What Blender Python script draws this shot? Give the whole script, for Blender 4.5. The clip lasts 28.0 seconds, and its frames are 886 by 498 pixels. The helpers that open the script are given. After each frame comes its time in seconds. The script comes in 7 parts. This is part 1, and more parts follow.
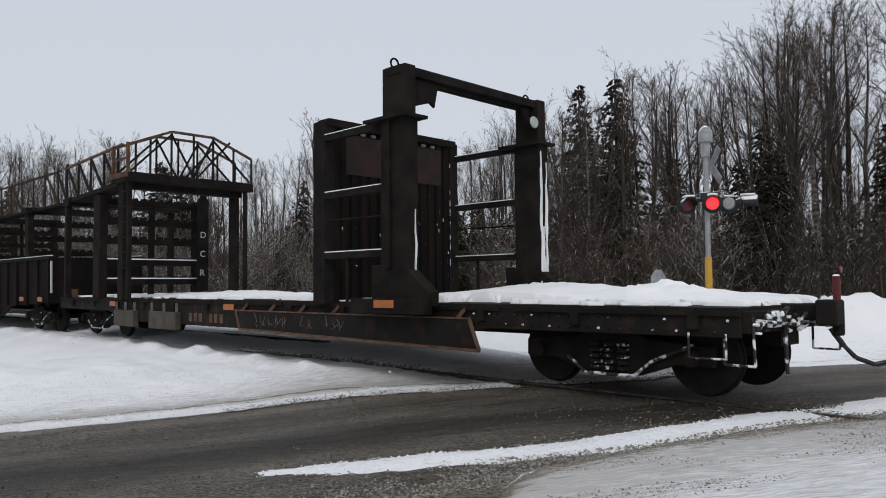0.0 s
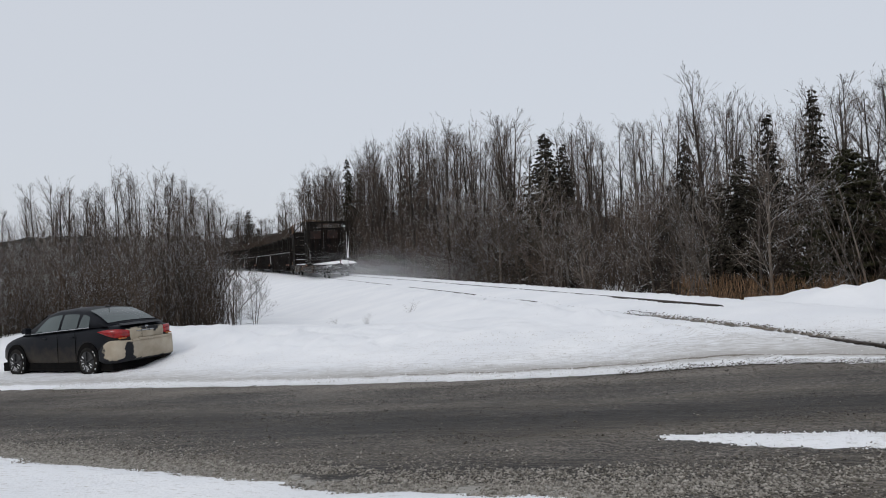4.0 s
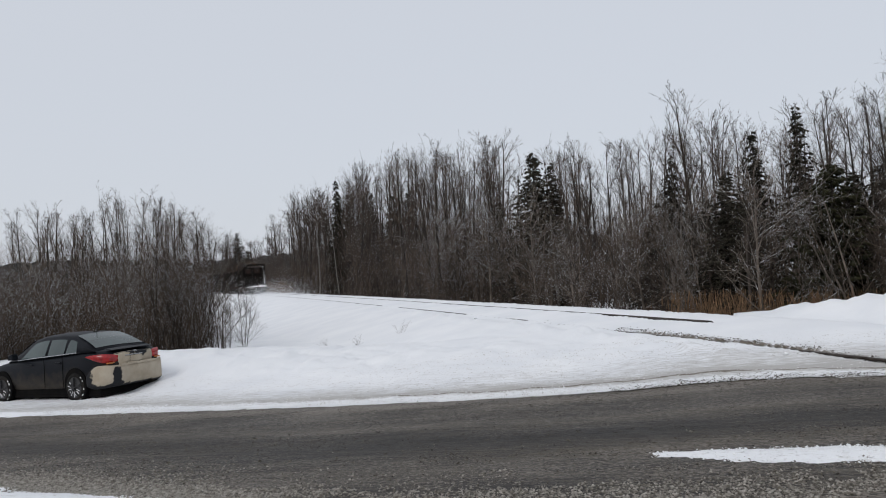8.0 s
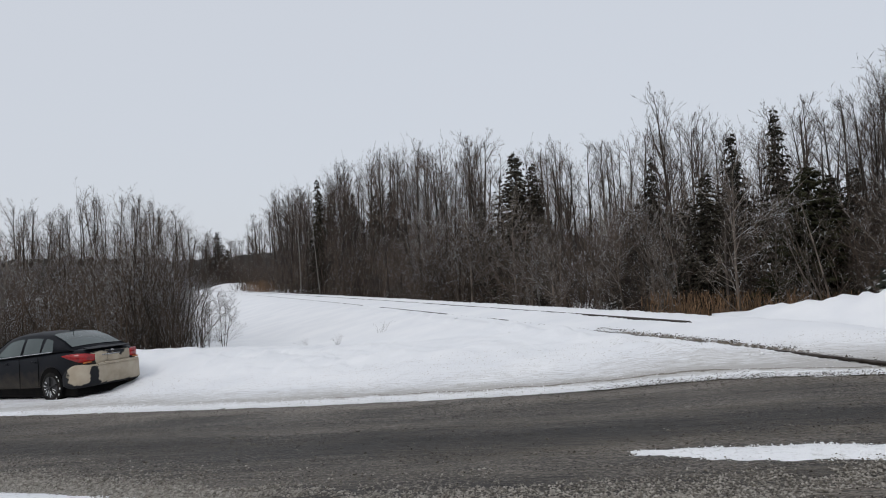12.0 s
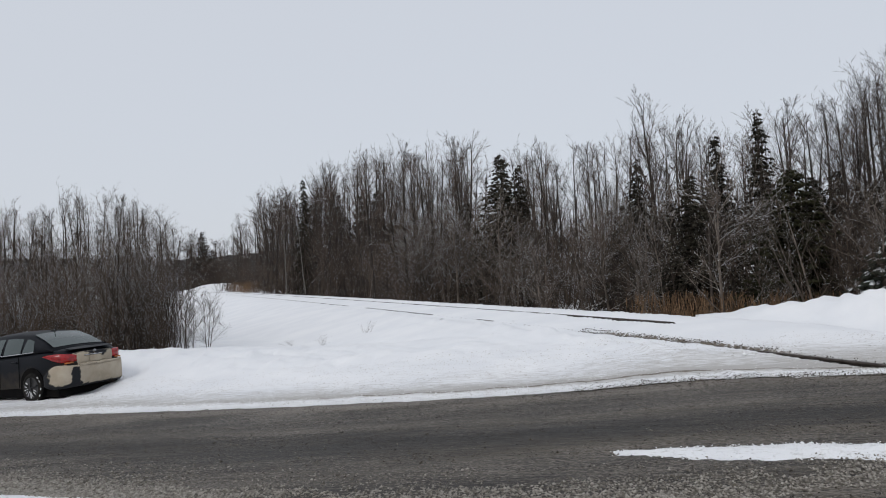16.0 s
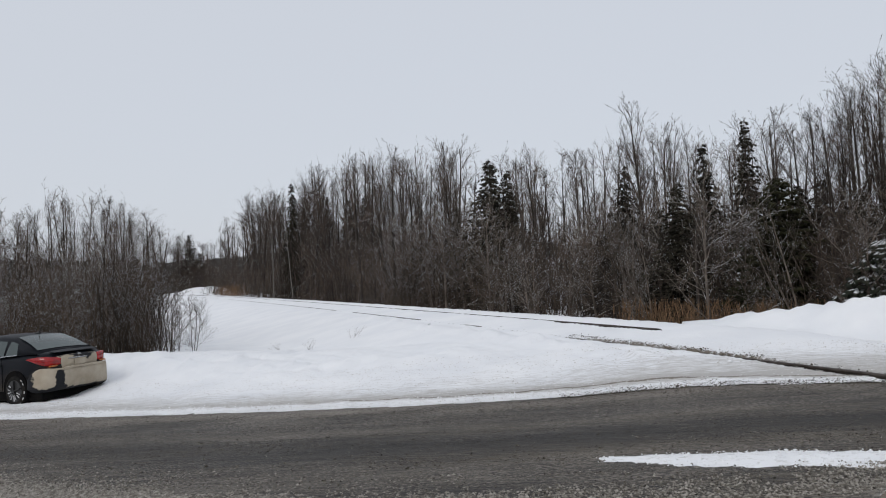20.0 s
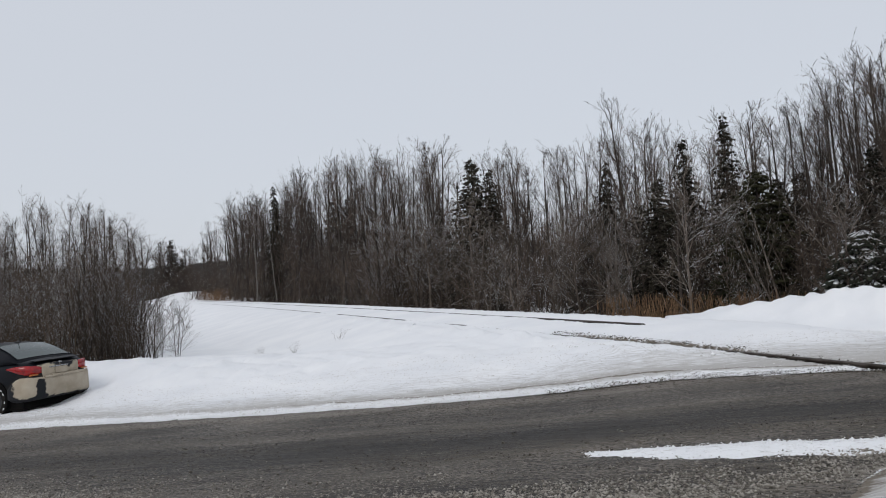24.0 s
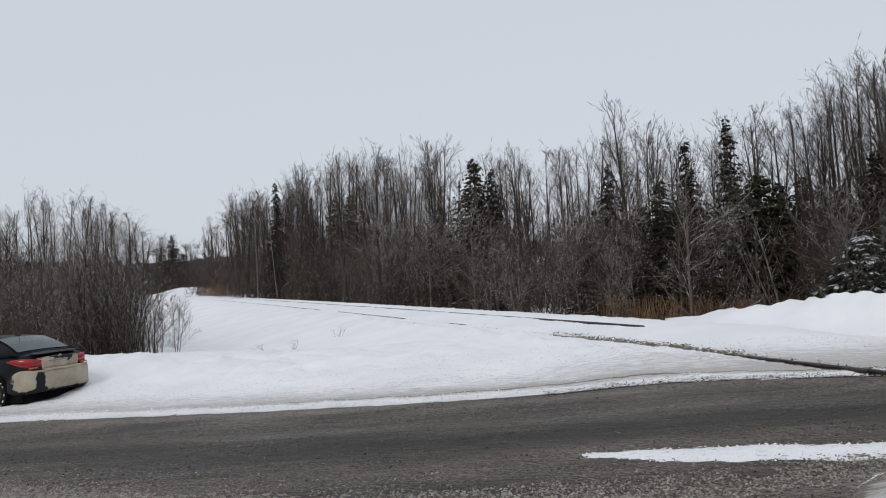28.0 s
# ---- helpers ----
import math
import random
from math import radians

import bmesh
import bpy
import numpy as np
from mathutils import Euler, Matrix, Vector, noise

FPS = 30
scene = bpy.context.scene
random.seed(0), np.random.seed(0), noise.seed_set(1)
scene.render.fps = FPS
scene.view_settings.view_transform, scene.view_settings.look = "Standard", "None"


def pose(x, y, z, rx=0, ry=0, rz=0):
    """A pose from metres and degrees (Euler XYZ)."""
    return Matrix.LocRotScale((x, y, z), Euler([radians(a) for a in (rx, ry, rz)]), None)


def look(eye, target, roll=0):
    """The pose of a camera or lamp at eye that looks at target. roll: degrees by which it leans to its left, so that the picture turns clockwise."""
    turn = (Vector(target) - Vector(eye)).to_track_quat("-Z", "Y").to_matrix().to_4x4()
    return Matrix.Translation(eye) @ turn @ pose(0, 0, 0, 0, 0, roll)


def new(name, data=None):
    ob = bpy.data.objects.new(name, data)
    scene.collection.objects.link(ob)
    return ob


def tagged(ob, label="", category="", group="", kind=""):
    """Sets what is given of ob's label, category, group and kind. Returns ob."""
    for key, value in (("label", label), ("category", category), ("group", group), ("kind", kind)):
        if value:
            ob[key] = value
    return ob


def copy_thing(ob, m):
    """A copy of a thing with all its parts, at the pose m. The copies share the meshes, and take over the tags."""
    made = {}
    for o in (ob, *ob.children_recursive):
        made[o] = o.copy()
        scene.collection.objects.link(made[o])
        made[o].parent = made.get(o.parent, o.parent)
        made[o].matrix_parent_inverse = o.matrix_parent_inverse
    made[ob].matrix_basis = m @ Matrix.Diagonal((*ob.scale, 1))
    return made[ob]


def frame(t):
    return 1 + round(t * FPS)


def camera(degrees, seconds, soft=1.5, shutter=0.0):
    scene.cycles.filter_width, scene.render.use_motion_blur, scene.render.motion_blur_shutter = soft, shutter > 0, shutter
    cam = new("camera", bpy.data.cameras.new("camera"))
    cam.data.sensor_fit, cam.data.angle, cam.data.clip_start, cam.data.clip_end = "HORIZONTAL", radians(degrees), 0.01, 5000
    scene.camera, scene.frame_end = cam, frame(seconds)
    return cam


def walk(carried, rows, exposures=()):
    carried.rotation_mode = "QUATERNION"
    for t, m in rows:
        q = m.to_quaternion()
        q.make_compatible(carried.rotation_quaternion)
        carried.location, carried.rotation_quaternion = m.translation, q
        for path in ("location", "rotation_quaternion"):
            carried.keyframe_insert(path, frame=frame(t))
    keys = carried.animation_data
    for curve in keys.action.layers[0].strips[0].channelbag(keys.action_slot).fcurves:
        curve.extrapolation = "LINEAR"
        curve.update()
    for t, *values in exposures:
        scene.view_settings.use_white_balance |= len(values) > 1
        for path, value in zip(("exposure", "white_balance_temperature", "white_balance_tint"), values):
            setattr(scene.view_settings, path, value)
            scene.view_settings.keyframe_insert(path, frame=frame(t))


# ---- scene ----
cam = camera(61.4, 28.0, soft=1.0)
# seconds, eye (x, y, z), yaw, pitch, roll in degrees
PATH = [
    (0.0, 0.093, 0.046, 1.534, -23.28, 2.60, 0.60),
    (0.2, 0.037, 0.023, 1.605, -15.86, 2.01, 0.63),
    (0.4, 0.041, -0.001, 1.607, -10.00, 1.13, 0.54),
    (0.5, 0.000, 0.010, 1.588, -6.99, 0.97, 0.27),
    (0.6, 0.005, -0.013, 1.617, -4.64, 0.64, 0.40),
    (0.8, -0.038, -0.110, 1.662, 0.32, 0.51, 0.85),
    (1.0, -0.063, 0.017, 1.593, 3.64, 0.84, 0.34),
    (1.4, -0.000, 0.056, 1.578, 4.78, 0.47, 2.05),
    (1.5, -0.035, 0.025, 1.578, 4.91, 0.47, 1.83),
    (2.0, -0.026, 0.017, 1.584, 4.96, 0.26, 1.67),
    (2.5, -0.022, 0.010, 1.570, 4.90, 0.44, 2.12),
    (4.5, -0.021, 0.008, 1.572, 5.42, 0.47, 2.36),
    (5.0, -0.033, 0.013, 1.572, 5.00, 0.77, 2.01),
    (5.5, -0.035, 0.016, 1.578, 5.08, 1.42, 2.51),
    (6.0, -0.030, 0.007, 1.579, 5.05, 1.75, 2.54),
    (6.5, -0.029, 0.005, 1.572, 5.03, 2.02, 2.68),
    (7.0, -0.033, 0.002, 1.572, 4.89, 1.98, 2.73),
    (7.5, -0.034, 0.009, 1.568, 4.77, 1.86, 2.88),
    (8.0, -0.022, 0.008, 1.566, 4.62, 1.96, 3.13),
    (8.5, -0.020, 0.008, 1.566, 4.41, 2.09, 2.97),
    (9.0, -0.022, 0.004, 1.569, 4.26, 2.16, 3.08),
    (9.5, -0.019, -0.003, 1.573, 4.05, 2.09, 3.16),
    (10.0, -0.013, 0.006, 1.560, 3.89, 2.03, 3.42),
    (10.5, -0.020, -0.000, 1.561, 3.71, 1.87, 3.16),
    (11.0, -0.014, 0.007, 1.563, 3.48, 1.77, 3.11),
    (11.5, -0.016, -0.007, 1.562, 3.35, 1.82, 2.91),
    (12.0, -0.011, -0.004, 1.559, 3.19, 1.88, 2.92),
    (12.5, -0.003, 0.000, 1.554, 3.04, 1.96, 3.23),
    (14.5, -0.002, -0.006, 1.562, 2.53, 2.04, 2.67),
    (15.0, -0.001, -0.007, 1.561, 2.43, 2.12, 3.09),
    (15.5, 0.007, -0.004, 1.557, 2.37, 1.96, 3.08),
    (16.0, 0.010, -0.001, 1.552, 2.13, 1.90, 2.78),
    (16.5, 0.009, -0.006, 1.559, 1.98, 1.92, 2.77),
    (17.0, 0.009, 0.002, 1.555, 1.88, 1.94, 2.46),
    (17.5, 0.004, -0.008, 1.551, 1.70, 1.95, 2.32),
    (18.0, 0.007, -0.012, 1.559, 1.63, 2.06, 2.42),
    (18.5, 0.002, -0.013, 1.552, 1.58, 2.12, 2.13),
    (19.0, 0.015, -0.010, 1.555, 1.50, 2.14, 2.36),
    (19.5, 0.014, -0.011, 1.554, 1.35, 2.25, 2.31),
    (20.0, 0.013, -0.013, 1.558, 1.22, 2.24, 2.34),
    (20.5, 0.007, -0.008, 1.555, 1.12, 2.40, 2.19),
    (22.5, 0.025, -0.008, 1.548, 0.54, 2.29, 3.07),
    (23.0, 0.037, -0.010, 1.547, 0.33, 2.22, 3.26),
    (23.5, 0.036, -0.005, 1.541, 0.14, 2.17, 3.49),
    (24.0, 0.032, 0.003, 1.547, 0.03, 2.17, 3.57),
    (24.5, 0.027, 0.014, 1.545, -0.03, 2.21, 3.33),
    (25.0, 0.028, -0.003, 1.546, 0.01, 2.09, 2.91),
    (25.5, 0.022, -0.007, 1.541, -0.01, 2.09, 2.95),
    (26.0, 0.029, -0.003, 1.544, -0.06, 1.99, 3.15),
    (26.5, 0.028, -0.001, 1.549, -0.04, 1.93, 2.85),
    (27.0, 0.027, -0.002, 1.543, -0.03, 1.95, 2.81),
    (27.5, 0.030, -0.007, 1.545, -0.01, 1.97, 2.75),
    (28.0, 0.039, -0.010, 1.551, 0.08, 2.09, 2.74),]
walk(cam, [(t, pose(x, y, z, 90 + pitch, roll, yaw)) for t, x, y, z, yaw, pitch, roll in PATH])

# ---- world and light: an even winter overcast ----
world = bpy.data.worlds.new("overcast_sky")
scene.world = world
world.use_nodes = True
wn = world.node_tree.nodes
wl = world.node_tree.links
wn.clear()
w_out = wn.new("ShaderNodeOutputWorld")
w_add = wn.new("ShaderNodeAddShader")
w_sky = wn.new("ShaderNodeTexSky")
w_sky.sky_type = "NISHITA"
w_sky.sun_disc = False
w_sky.sun_elevation, w_sky.sun_rotation = radians(32), radians(200)
w_sky.air_density, w_sky.dust_density = 1.0, 3.0
w_b1 = wn.new("ShaderNodeBackground")
w_b1.inputs["Strength"].default_value = 0.012
w_b2 = wn.new("ShaderNodeBackground")
w_b2.inputs["Color"].default_value = (0.582, 0.612, 0.668, 1)
w_b2.inputs["Strength"].default_value = 1.0
wl.new(w_sky.outputs[0], w_b1.inputs["Color"])
wl.new(w_b1.outputs[0], w_add.inputs[0])
wl.new(w_b2.outputs[0], w_add.inputs[1])
wl.new(w_add.outputs[0], w_out.inputs["Surface"])
sun = new("sun", bpy.data.lights.new("sun", "SUN"))
sun.data.energy, sun.data.angle, sun.data.color = 0.80, radians(25), (1.0, 0.96, 0.91)
sun.matrix_world = look((-20, -40, 40), (0, 0, 0))


# ---- materials ----
def material(name, col, rough=0.8, metal=0.0, col2=None, scale=4.0, detail=5.0, bump=0.0, bump_scale=30.0, coords="Object", spec=0.4,
             stretch=None, low=0.35, high=0.65, snow=0.0, snow_at=0.55, vary=0.0, island=0.0):
    """A principled surface with two colours mixed by noise, fine bump, optional snow on what faces up."""
    m = bpy.data.materials.new(name)
    m.use_nodes = True
    n, l = m.node_tree.nodes, m.node_tree.links
    b = n["Principled BSDF"]
    b.inputs["Roughness"].default_value, b.inputs["Metallic"].default_value = rough, metal
    b.inputs["Specular IOR Level"].default_value = spec
    tc = n.new("ShaderNodeTexCoord")
    src = tc.outputs[coords]
    if stretch:
        mp = n.new("ShaderNodeMapping")
        mp.vector_type = "TEXTURE"
        mp.inputs["Rotation"].default_value = (0, 0, -radians(stretch[3]) if len(stretch) > 3 else 0)
        mp.inputs["Scale"].default_value = [1 / a for a in stretch[:3]]
        l.new(src, mp.inputs["Vector"])
        src = mp.outputs["Vector"]
    nz = n.new("ShaderNodeTexNoise")
    nz.inputs["Scale"].default_value, nz.inputs["Detail"].default_value = scale, detail
    l.new(src, nz.inputs["Vector"])
    rp = n.new("ShaderNodeValToRGB")
    rp.color_ramp.elements[0].position, rp.color_ramp.elements[1].position = low, high
    rp.color_ramp.elements[0].color = (*col, 1)
    rp.color_ramp.elements[1].color = (*(col2 or [c * 1.25 for c in col]), 1)
    l.new(nz.outputs["Fac"], rp.inputs["Fac"])
    out = rp.outputs["Color"]
    if vary:
        info = n.new("ShaderNodeObjectInfo")
        hsv = n.new("ShaderNodeHueSaturation")
        mr = n.new("ShaderNodeMapRange")
        mr.inputs["To Min"].default_value, mr.inputs["To Max"].default_value = 1 - vary, 1 + vary
        l.new(info.outputs["Random"], mr.inputs["Value"])
        l.new(mr.outputs["Result"], hsv.inputs["Value"])
        l.new(out, hsv.inputs["Color"])
        out = hsv.outputs["Color"]
    if island:
        gi = n.new("ShaderNodeNewGeometry")
        hs2 = n.new("ShaderNodeHueSaturation")
        mi = n.new("ShaderNodeMapRange")
        mi.inputs["To Min"].default_value, mi.inputs["To Max"].default_value = 1 - island, 1 + island
        l.new(gi.outputs["Random Per Island"], mi.inputs["Value"])
        l.new(mi.outputs["Result"], hs2.inputs["Value"])
        l.new(out, hs2.inputs["Color"])
        out = hs2.outputs["Color"]
    if snow:
        geo = n.new("ShaderNodeNewGeometry")
        sep = n.new("ShaderNodeSeparateXYZ")
        l.new(geo.outputs["Normal"], sep.inputs[0])
        n2 = n.new("ShaderNodeTexNoise")
        n2.inputs["Scale"].default_value, n2.inputs["Detail"].default_value = snow, 3.0
        l.new(tc.outputs["Object"], n2.inputs["Vector"])
        mad = n.new("ShaderNodeMath")
        mad.operation = "MULTIPLY_ADD"
        mad.inputs[1].default_value = 1.6
        l.new(n2.outputs["Fac"], mad.inputs[0])
        l.new(sep.outputs["Z"], mad.inputs[2])
        mr2 = n.new("ShaderNodeMapRange")
        mr2.inputs["From Min"].default_value, mr2.inputs["From Max"].default_value = snow_at + 0.8, snow_at + 0.95
        l.new(mad.outputs[0], mr2.inputs["Value"])
        mx = n.new("ShaderNodeMix")
        mx.data_type = "RGBA"
        mx.inputs["B"].default_value = (0.78, 0.8, 0.83, 1)
        l.new(mr2.outputs["Result"], mx.inputs["Factor"])
        l.new(out, mx.inputs["A"])
        out = mx.outputs["Result"]
    l.new(out, b.inputs["Base Color"])
    if bump:
        nb = n.new("ShaderNodeTexNoise")
        nb.inputs["Scale"].default_value, nb.inputs["Detail"].default_value = bump_scale, 6.0
        l.new(src, nb.inputs["Vector"])
        bp = n.new("ShaderNodeBump")
        bp.inputs["Strength"].default_value, bp.inputs["Distance"].default_value = bump, 0.02
        l.new(nb.outputs["Fac"], bp.inputs["Height"])
        l.new(bp.outputs["Normal"], b.inputs["Normal"])
    return m


def add_grime(m, attr, col, scale, sharp=0.25, stretch=None, rough=None):
    """Mixes a second colour into a material, by a painted-on attribute broken up by noise."""
    n, l = m.node_tree.nodes, m.node_tree.links
    b = n["Principled BSDF"]
    old = b.inputs["Base Color"].links[0].from_socket
    at = n.new("ShaderNodeAttribute")
    at.attribute_name = attr
    tc = n.new("ShaderNodeTexCoord")
    src = tc.outputs["Object"]
    if stretch:
        mp = n.new("ShaderNodeMapping")
        mp.vector_type = "TEXTURE"
        mp.inputs["Rotation"].default_value = (0, 0, -radians(stretch[3]))
        mp.inputs["Scale"].default_value = [1 / a for a in stretch[:3]]
        l.new(src, mp.inputs["Vector"])
        src = mp.outputs["Vector"]
    nz = n.new("ShaderNodeTexNoise")
    nz.inputs["Scale"].default_value, nz.inputs["Detail"].default_value, nz.inputs["Roughness"].default_value = scale, 8.0, 0.65
    l.new(src, nz.inputs["Vector"])
    ad = n.new("ShaderNodeMath")
    ad.operation = "ADD"
    l.new(at.outputs["Fac"], ad.inputs[0])
    l.new(nz.outputs["Fac"], ad.inputs[1])
    mr = n.new("ShaderNodeMapRange")
    mr.inputs["From Min"].default_value, mr.inputs["From Max"].default_value = 1.0 - sharp, 1.0 + sharp
    l.new(ad.outputs[0], mr.inputs["Value"])
    mx = n.new("ShaderNodeMix")
    mx.data_type = "RGBA"
    mx.inputs["B"].default_value = (*col, 1)
    l.new(mr.outputs["Result"], mx.inputs["Factor"])
    l.new(old, mx.inputs["A"])
    l.new(mx.outputs["Result"], b.inputs["Base Color"])
    return m


M_SNOW = material("snow", (0.80, 0.815, 0.84), 0.7, col2=(0.86, 0.87, 0.885), scale=0.6, bump=1.0, bump_scale=24.0, spec=0.2)
add_grime(M_SNOW, "packed", (0.46, 0.447, 0.43), 16.0, 0.17, (0.22, 1.6, 1.0, 12.0))
add_grime(M_SNOW, "slush", (0.17, 0.145, 0.115), 10.0, 0.10, (0.3, 1.6, 1.0, 14.0))
add_grime(M_SNOW, "specks", (0.40, 0.375, 0.34), 30.0, 0.07, (0.22, 1.7, 1.0, 12.0))
M_ROAD = material("wet_asphalt", (0.0195, 0.0158, 0.0125), 0.55, col2=(0.042, 0.0352, 0.0278), scale=1.1, bump=1.0, bump_scale=30.0, spec=0.28,
                  stretch=(0.35, 2.2, 1.0, 11.5))
add_grime(M_ROAD, "gravel", (0.088, 0.073, 0.054), 9.0, 0.14, (0.25, 1.9, 1.0, 11.5))
add_grime(M_ROAD, "streak", (0.105, 0.091, 0.074), 6.0, 0.10, (0.07, 4.0, 1.0, 12.5))
add_grime(M_ROAD, "dark_streak", (0.010, 0.0088, 0.0075), 8.0, 0.08, (0.13, 4.2, 1.0, 11.5))
add_grime(M_ROAD, "grain", (0.205, 0.180, 0.152), 48.0, 0.05, (0.5, 1.1, 1.0, 12.5))
add_grime(M_ROAD, "slush", (0.33, 0.315, 0.285), 16.0, 0.08, (0.6, 1.4, 1.0, 11.5))
M_STEEL = material("black_grimy_steel", (0.0075, 0.0068, 0.0064), 0.9, spec=0.12, col2=(0.019, 0.0155, 0.0125), scale=2.5, bump=0.2, bump_scale=18)
M_RUST = material("dark_rusty_steel", (0.010, 0.0085, 0.0075), 0.85, spec=0.2, col2=(0.036, 0.020, 0.013), scale=3.5, low=0.5, high=0.8, bump=0.25, bump_scale=22)
M_PANEL = material("rust_streaked_panel", (0.0075, 0.0065, 0.006), 0.9, spec=0.1, col2=(0.019, 0.012, 0.009), scale=1.6, low=0.45, high=0.75,
                   stretch=(3.0, 3.0, 0.35), bump=0.2, bump_scale=15)
M_REDRUST = material("red_oxide_patch", (0.014, 0.009, 0.0075), 0.9, col2=(0.032, 0.014, 0.010), scale=3.0, low=0.4, high=0.7)
M_TAN = material("worn_rusty_tan_edge", (0.060, 0.031, 0.018), 0.85, col2=(0.13, 0.075, 0.043), scale=6)
M_YELLOW = material("worn_yellow_railing", (0.10, 0.052, 0.020), 0.8, col2=(0.050, 0.026, 0.016), scale=4, low=0.4, high=0.6)
M_DIMRAIL = material("dull_brown_handrail", (0.045, 0.029, 0.017), 0.85, col2=(0.026, 0.018, 0.013), scale=2, spec=0.15)
M_SCRAWL = material("faded_grey_scrawl", (0.10, 0.098, 0.095), 0.9, col2=(0.17, 0.168, 0.16), scale=9)
# near-black for seams and wheel arches, and for the shade under the car
M_CARBLACK = material("black_car_plastic_and_shade", (0.004, 0.004, 0.0045), 0.9, col2=(0.008, 0.0075, 0.007), scale=6, spec=0.05)
M_REFL = material("amber_reflector", (0.42, 0.13, 0.03), 0.4, col2=(0.34, 0.12, 0.04), scale=8)
M_TROUGH = material("weathered_steel_box", (0.07, 0.06, 0.048), 0.8, col2=(0.045, 0.036, 0.03), scale=4)
M_TSNOW = material("clean_snow_cover", (0.82, 0.83, 0.85), 0.75, col2=(0.88, 0.89, 0.90), scale=1.5, bump=0.4, bump_scale=10, spec=0.2)
M_ICE = material("caked_snow_on_steel", (0.02, 0.018, 0.017), 0.8, col2=(0.72, 0.74, 0.77), scale=7.0, low=0.52, high=0.60)
M_SPRING = material("snow_flecked_spring_steel", (0.014, 0.013, 0.012), 0.85, spec=0.15, col2=(0.55, 0.57, 0.60), scale=11.0, low=0.58, high=0.66)
M_WHITE = material("chalk_white_paint", (0.40, 0.40, 0.39), 0.8, col2=(0.55, 0.55, 0.54), scale=20)
M_WHEEL = material("dull_wheel_steel", (0.008, 0.007, 0.0065), 0.8, metal=0.0, col2=(0.014, 0.0125, 0.011), scale=6, spec=0.15)
M_RAIL = material("rail_steel", (0.035, 0.026, 0.02), 0.5, metal=0.6, col2=(0.10, 0.085, 0.075), scale=5)
M_GALV = material("galvanised_mast", (0.26, 0.27, 0.28), 0.5, metal=0.3, col2=(0.34, 0.35, 0.36), scale=7, snow=3.0, snow_at=0.5)
M_BLACK = material("matt_black_housing", (0.012, 0.012, 0.013), 0.6, col2=(0.02, 0.02, 0.02), scale=5, snow=2.0, snow_at=0.35)
M_SIGNYEL = material("yellow_mast_sleeve", (0.55, 0.30, 0.03), 0.55, col2=(0.48, 0.27, 0.05), scale=9)
M_SIGNBACK = material("bare_aluminium_sign", (0.20, 0.21, 0.22), 0.45, metal=0.4, col2=(0.36, 0.37, 0.38), scale=4)
M_BARK = material("grey_brown_bark", (0.018, 0.014, 0.012), 0.95, col2=(0.058, 0.047, 0.039), scale=3, stretch=(2, 2, 0.4), bump=0.3, bump_scale=14, snow=1.3, snow_at=0.70, vary=0.55)
M_TWIG = material("bare_brown_twigs", (0.030, 0.022, 0.017), 0.95, col2=(0.075, 0.055, 0.042), scale=0.8, snow=2.5, snow_at=0.92, vary=0.35, island=0.5)
M_BRUSH = material("dark_brush_twigs", (0.026, 0.019, 0.015), 0.95, col2=(0.085, 0.062, 0.046), scale=0.22, snow=2.6, snow_at=0.92, island=0.7)
M_PALE = material("pale_grey_alder_bark", (0.070, 0.056, 0.045), 0.9, col2=(0.180, 0.150, 0.125), scale=1.2, snow=3.0, snow_at=0.73, vary=0.4, island=0.35)
M_SHRUB = material("snow_dusted_shrub_twigs", (0.034, 0.025, 0.018), 0.95, col2=(0.086, 0.062, 0.046), scale=0.4, snow=7.0, snow_at=0.80, island=0.65)
M_BIRCH = material("pale_birch_bark", (0.22, 0.205, 0.185), 0.85, col2=(0.06, 0.052, 0.046), scale=3.2, low=0.42, high=0.60, stretch=(1, 1, 2.5))
M_NEEDLE = material("dark_spruce_needles", (0.019, 0.0175, 0.0135), 0.95, col2=(0.043, 0.038, 0.028), scale=1.0, snow=4.5, snow_at=1.5, vary=0.3, island=0.6, spec=0.15)
M_PINE = material("olive_pine_needles", (0.019, 0.020, 0.011), 0.95, col2=(0.037, 0.036, 0.019), scale=1.0, snow=2.2, snow_at=1.3, island=0.5, spec=0.15)
M_SNOWBUSH = material("snow_laden_needles", (0.02, 0.025, 0.017), 0.9, col2=(0.035, 0.042, 0.028), scale=2.0, snow=4.0, snow_at=0.40)
M_REED = material("dry_tan_reeds", (0.105, 0.064, 0.038), 0.9, col2=(0.220, 0.142, 0.084), scale=1.3, island=0.5, spec=0.1)
M_FARWOOD = material("far_dark_woods", (0.030, 0.033, 0.032), 1.0, col2=(0.055, 0.054, 0.052), scale=0.12)
M_GRIT = material("brown_road_grit", (0.020, 0.017, 0.013), 0.9, col2=(0.17, 0.15, 0.12), scale=19.0, low=0.40, high=0.62)
M_CRUMB = material("off_white_snow_crumbs", (0.44, 0.425, 0.40), 0.85, col2=(0.76, 0.755, 0.745), scale=9.0, spec=0.2)
M_LUMP = material("grey_slush_lumps", (0.060, 0.052, 0.043), 0.85, col2=(0.27, 0.25, 0.22), scale=31.0, spec=0.2)
M_DIRT = material("dark_brown_rail_dirt", (0.022, 0.018, 0.013), 0.95, col2=(0.10, 0.083, 0.062), scale=14.0, low=0.42, high=0.7, spec=0.15)
M_CHUNK = material("grey_snow_chunks", (0.14, 0.127, 0.106), 0.8, col2=(0.43, 0.405, 0.365), scale=23.0)
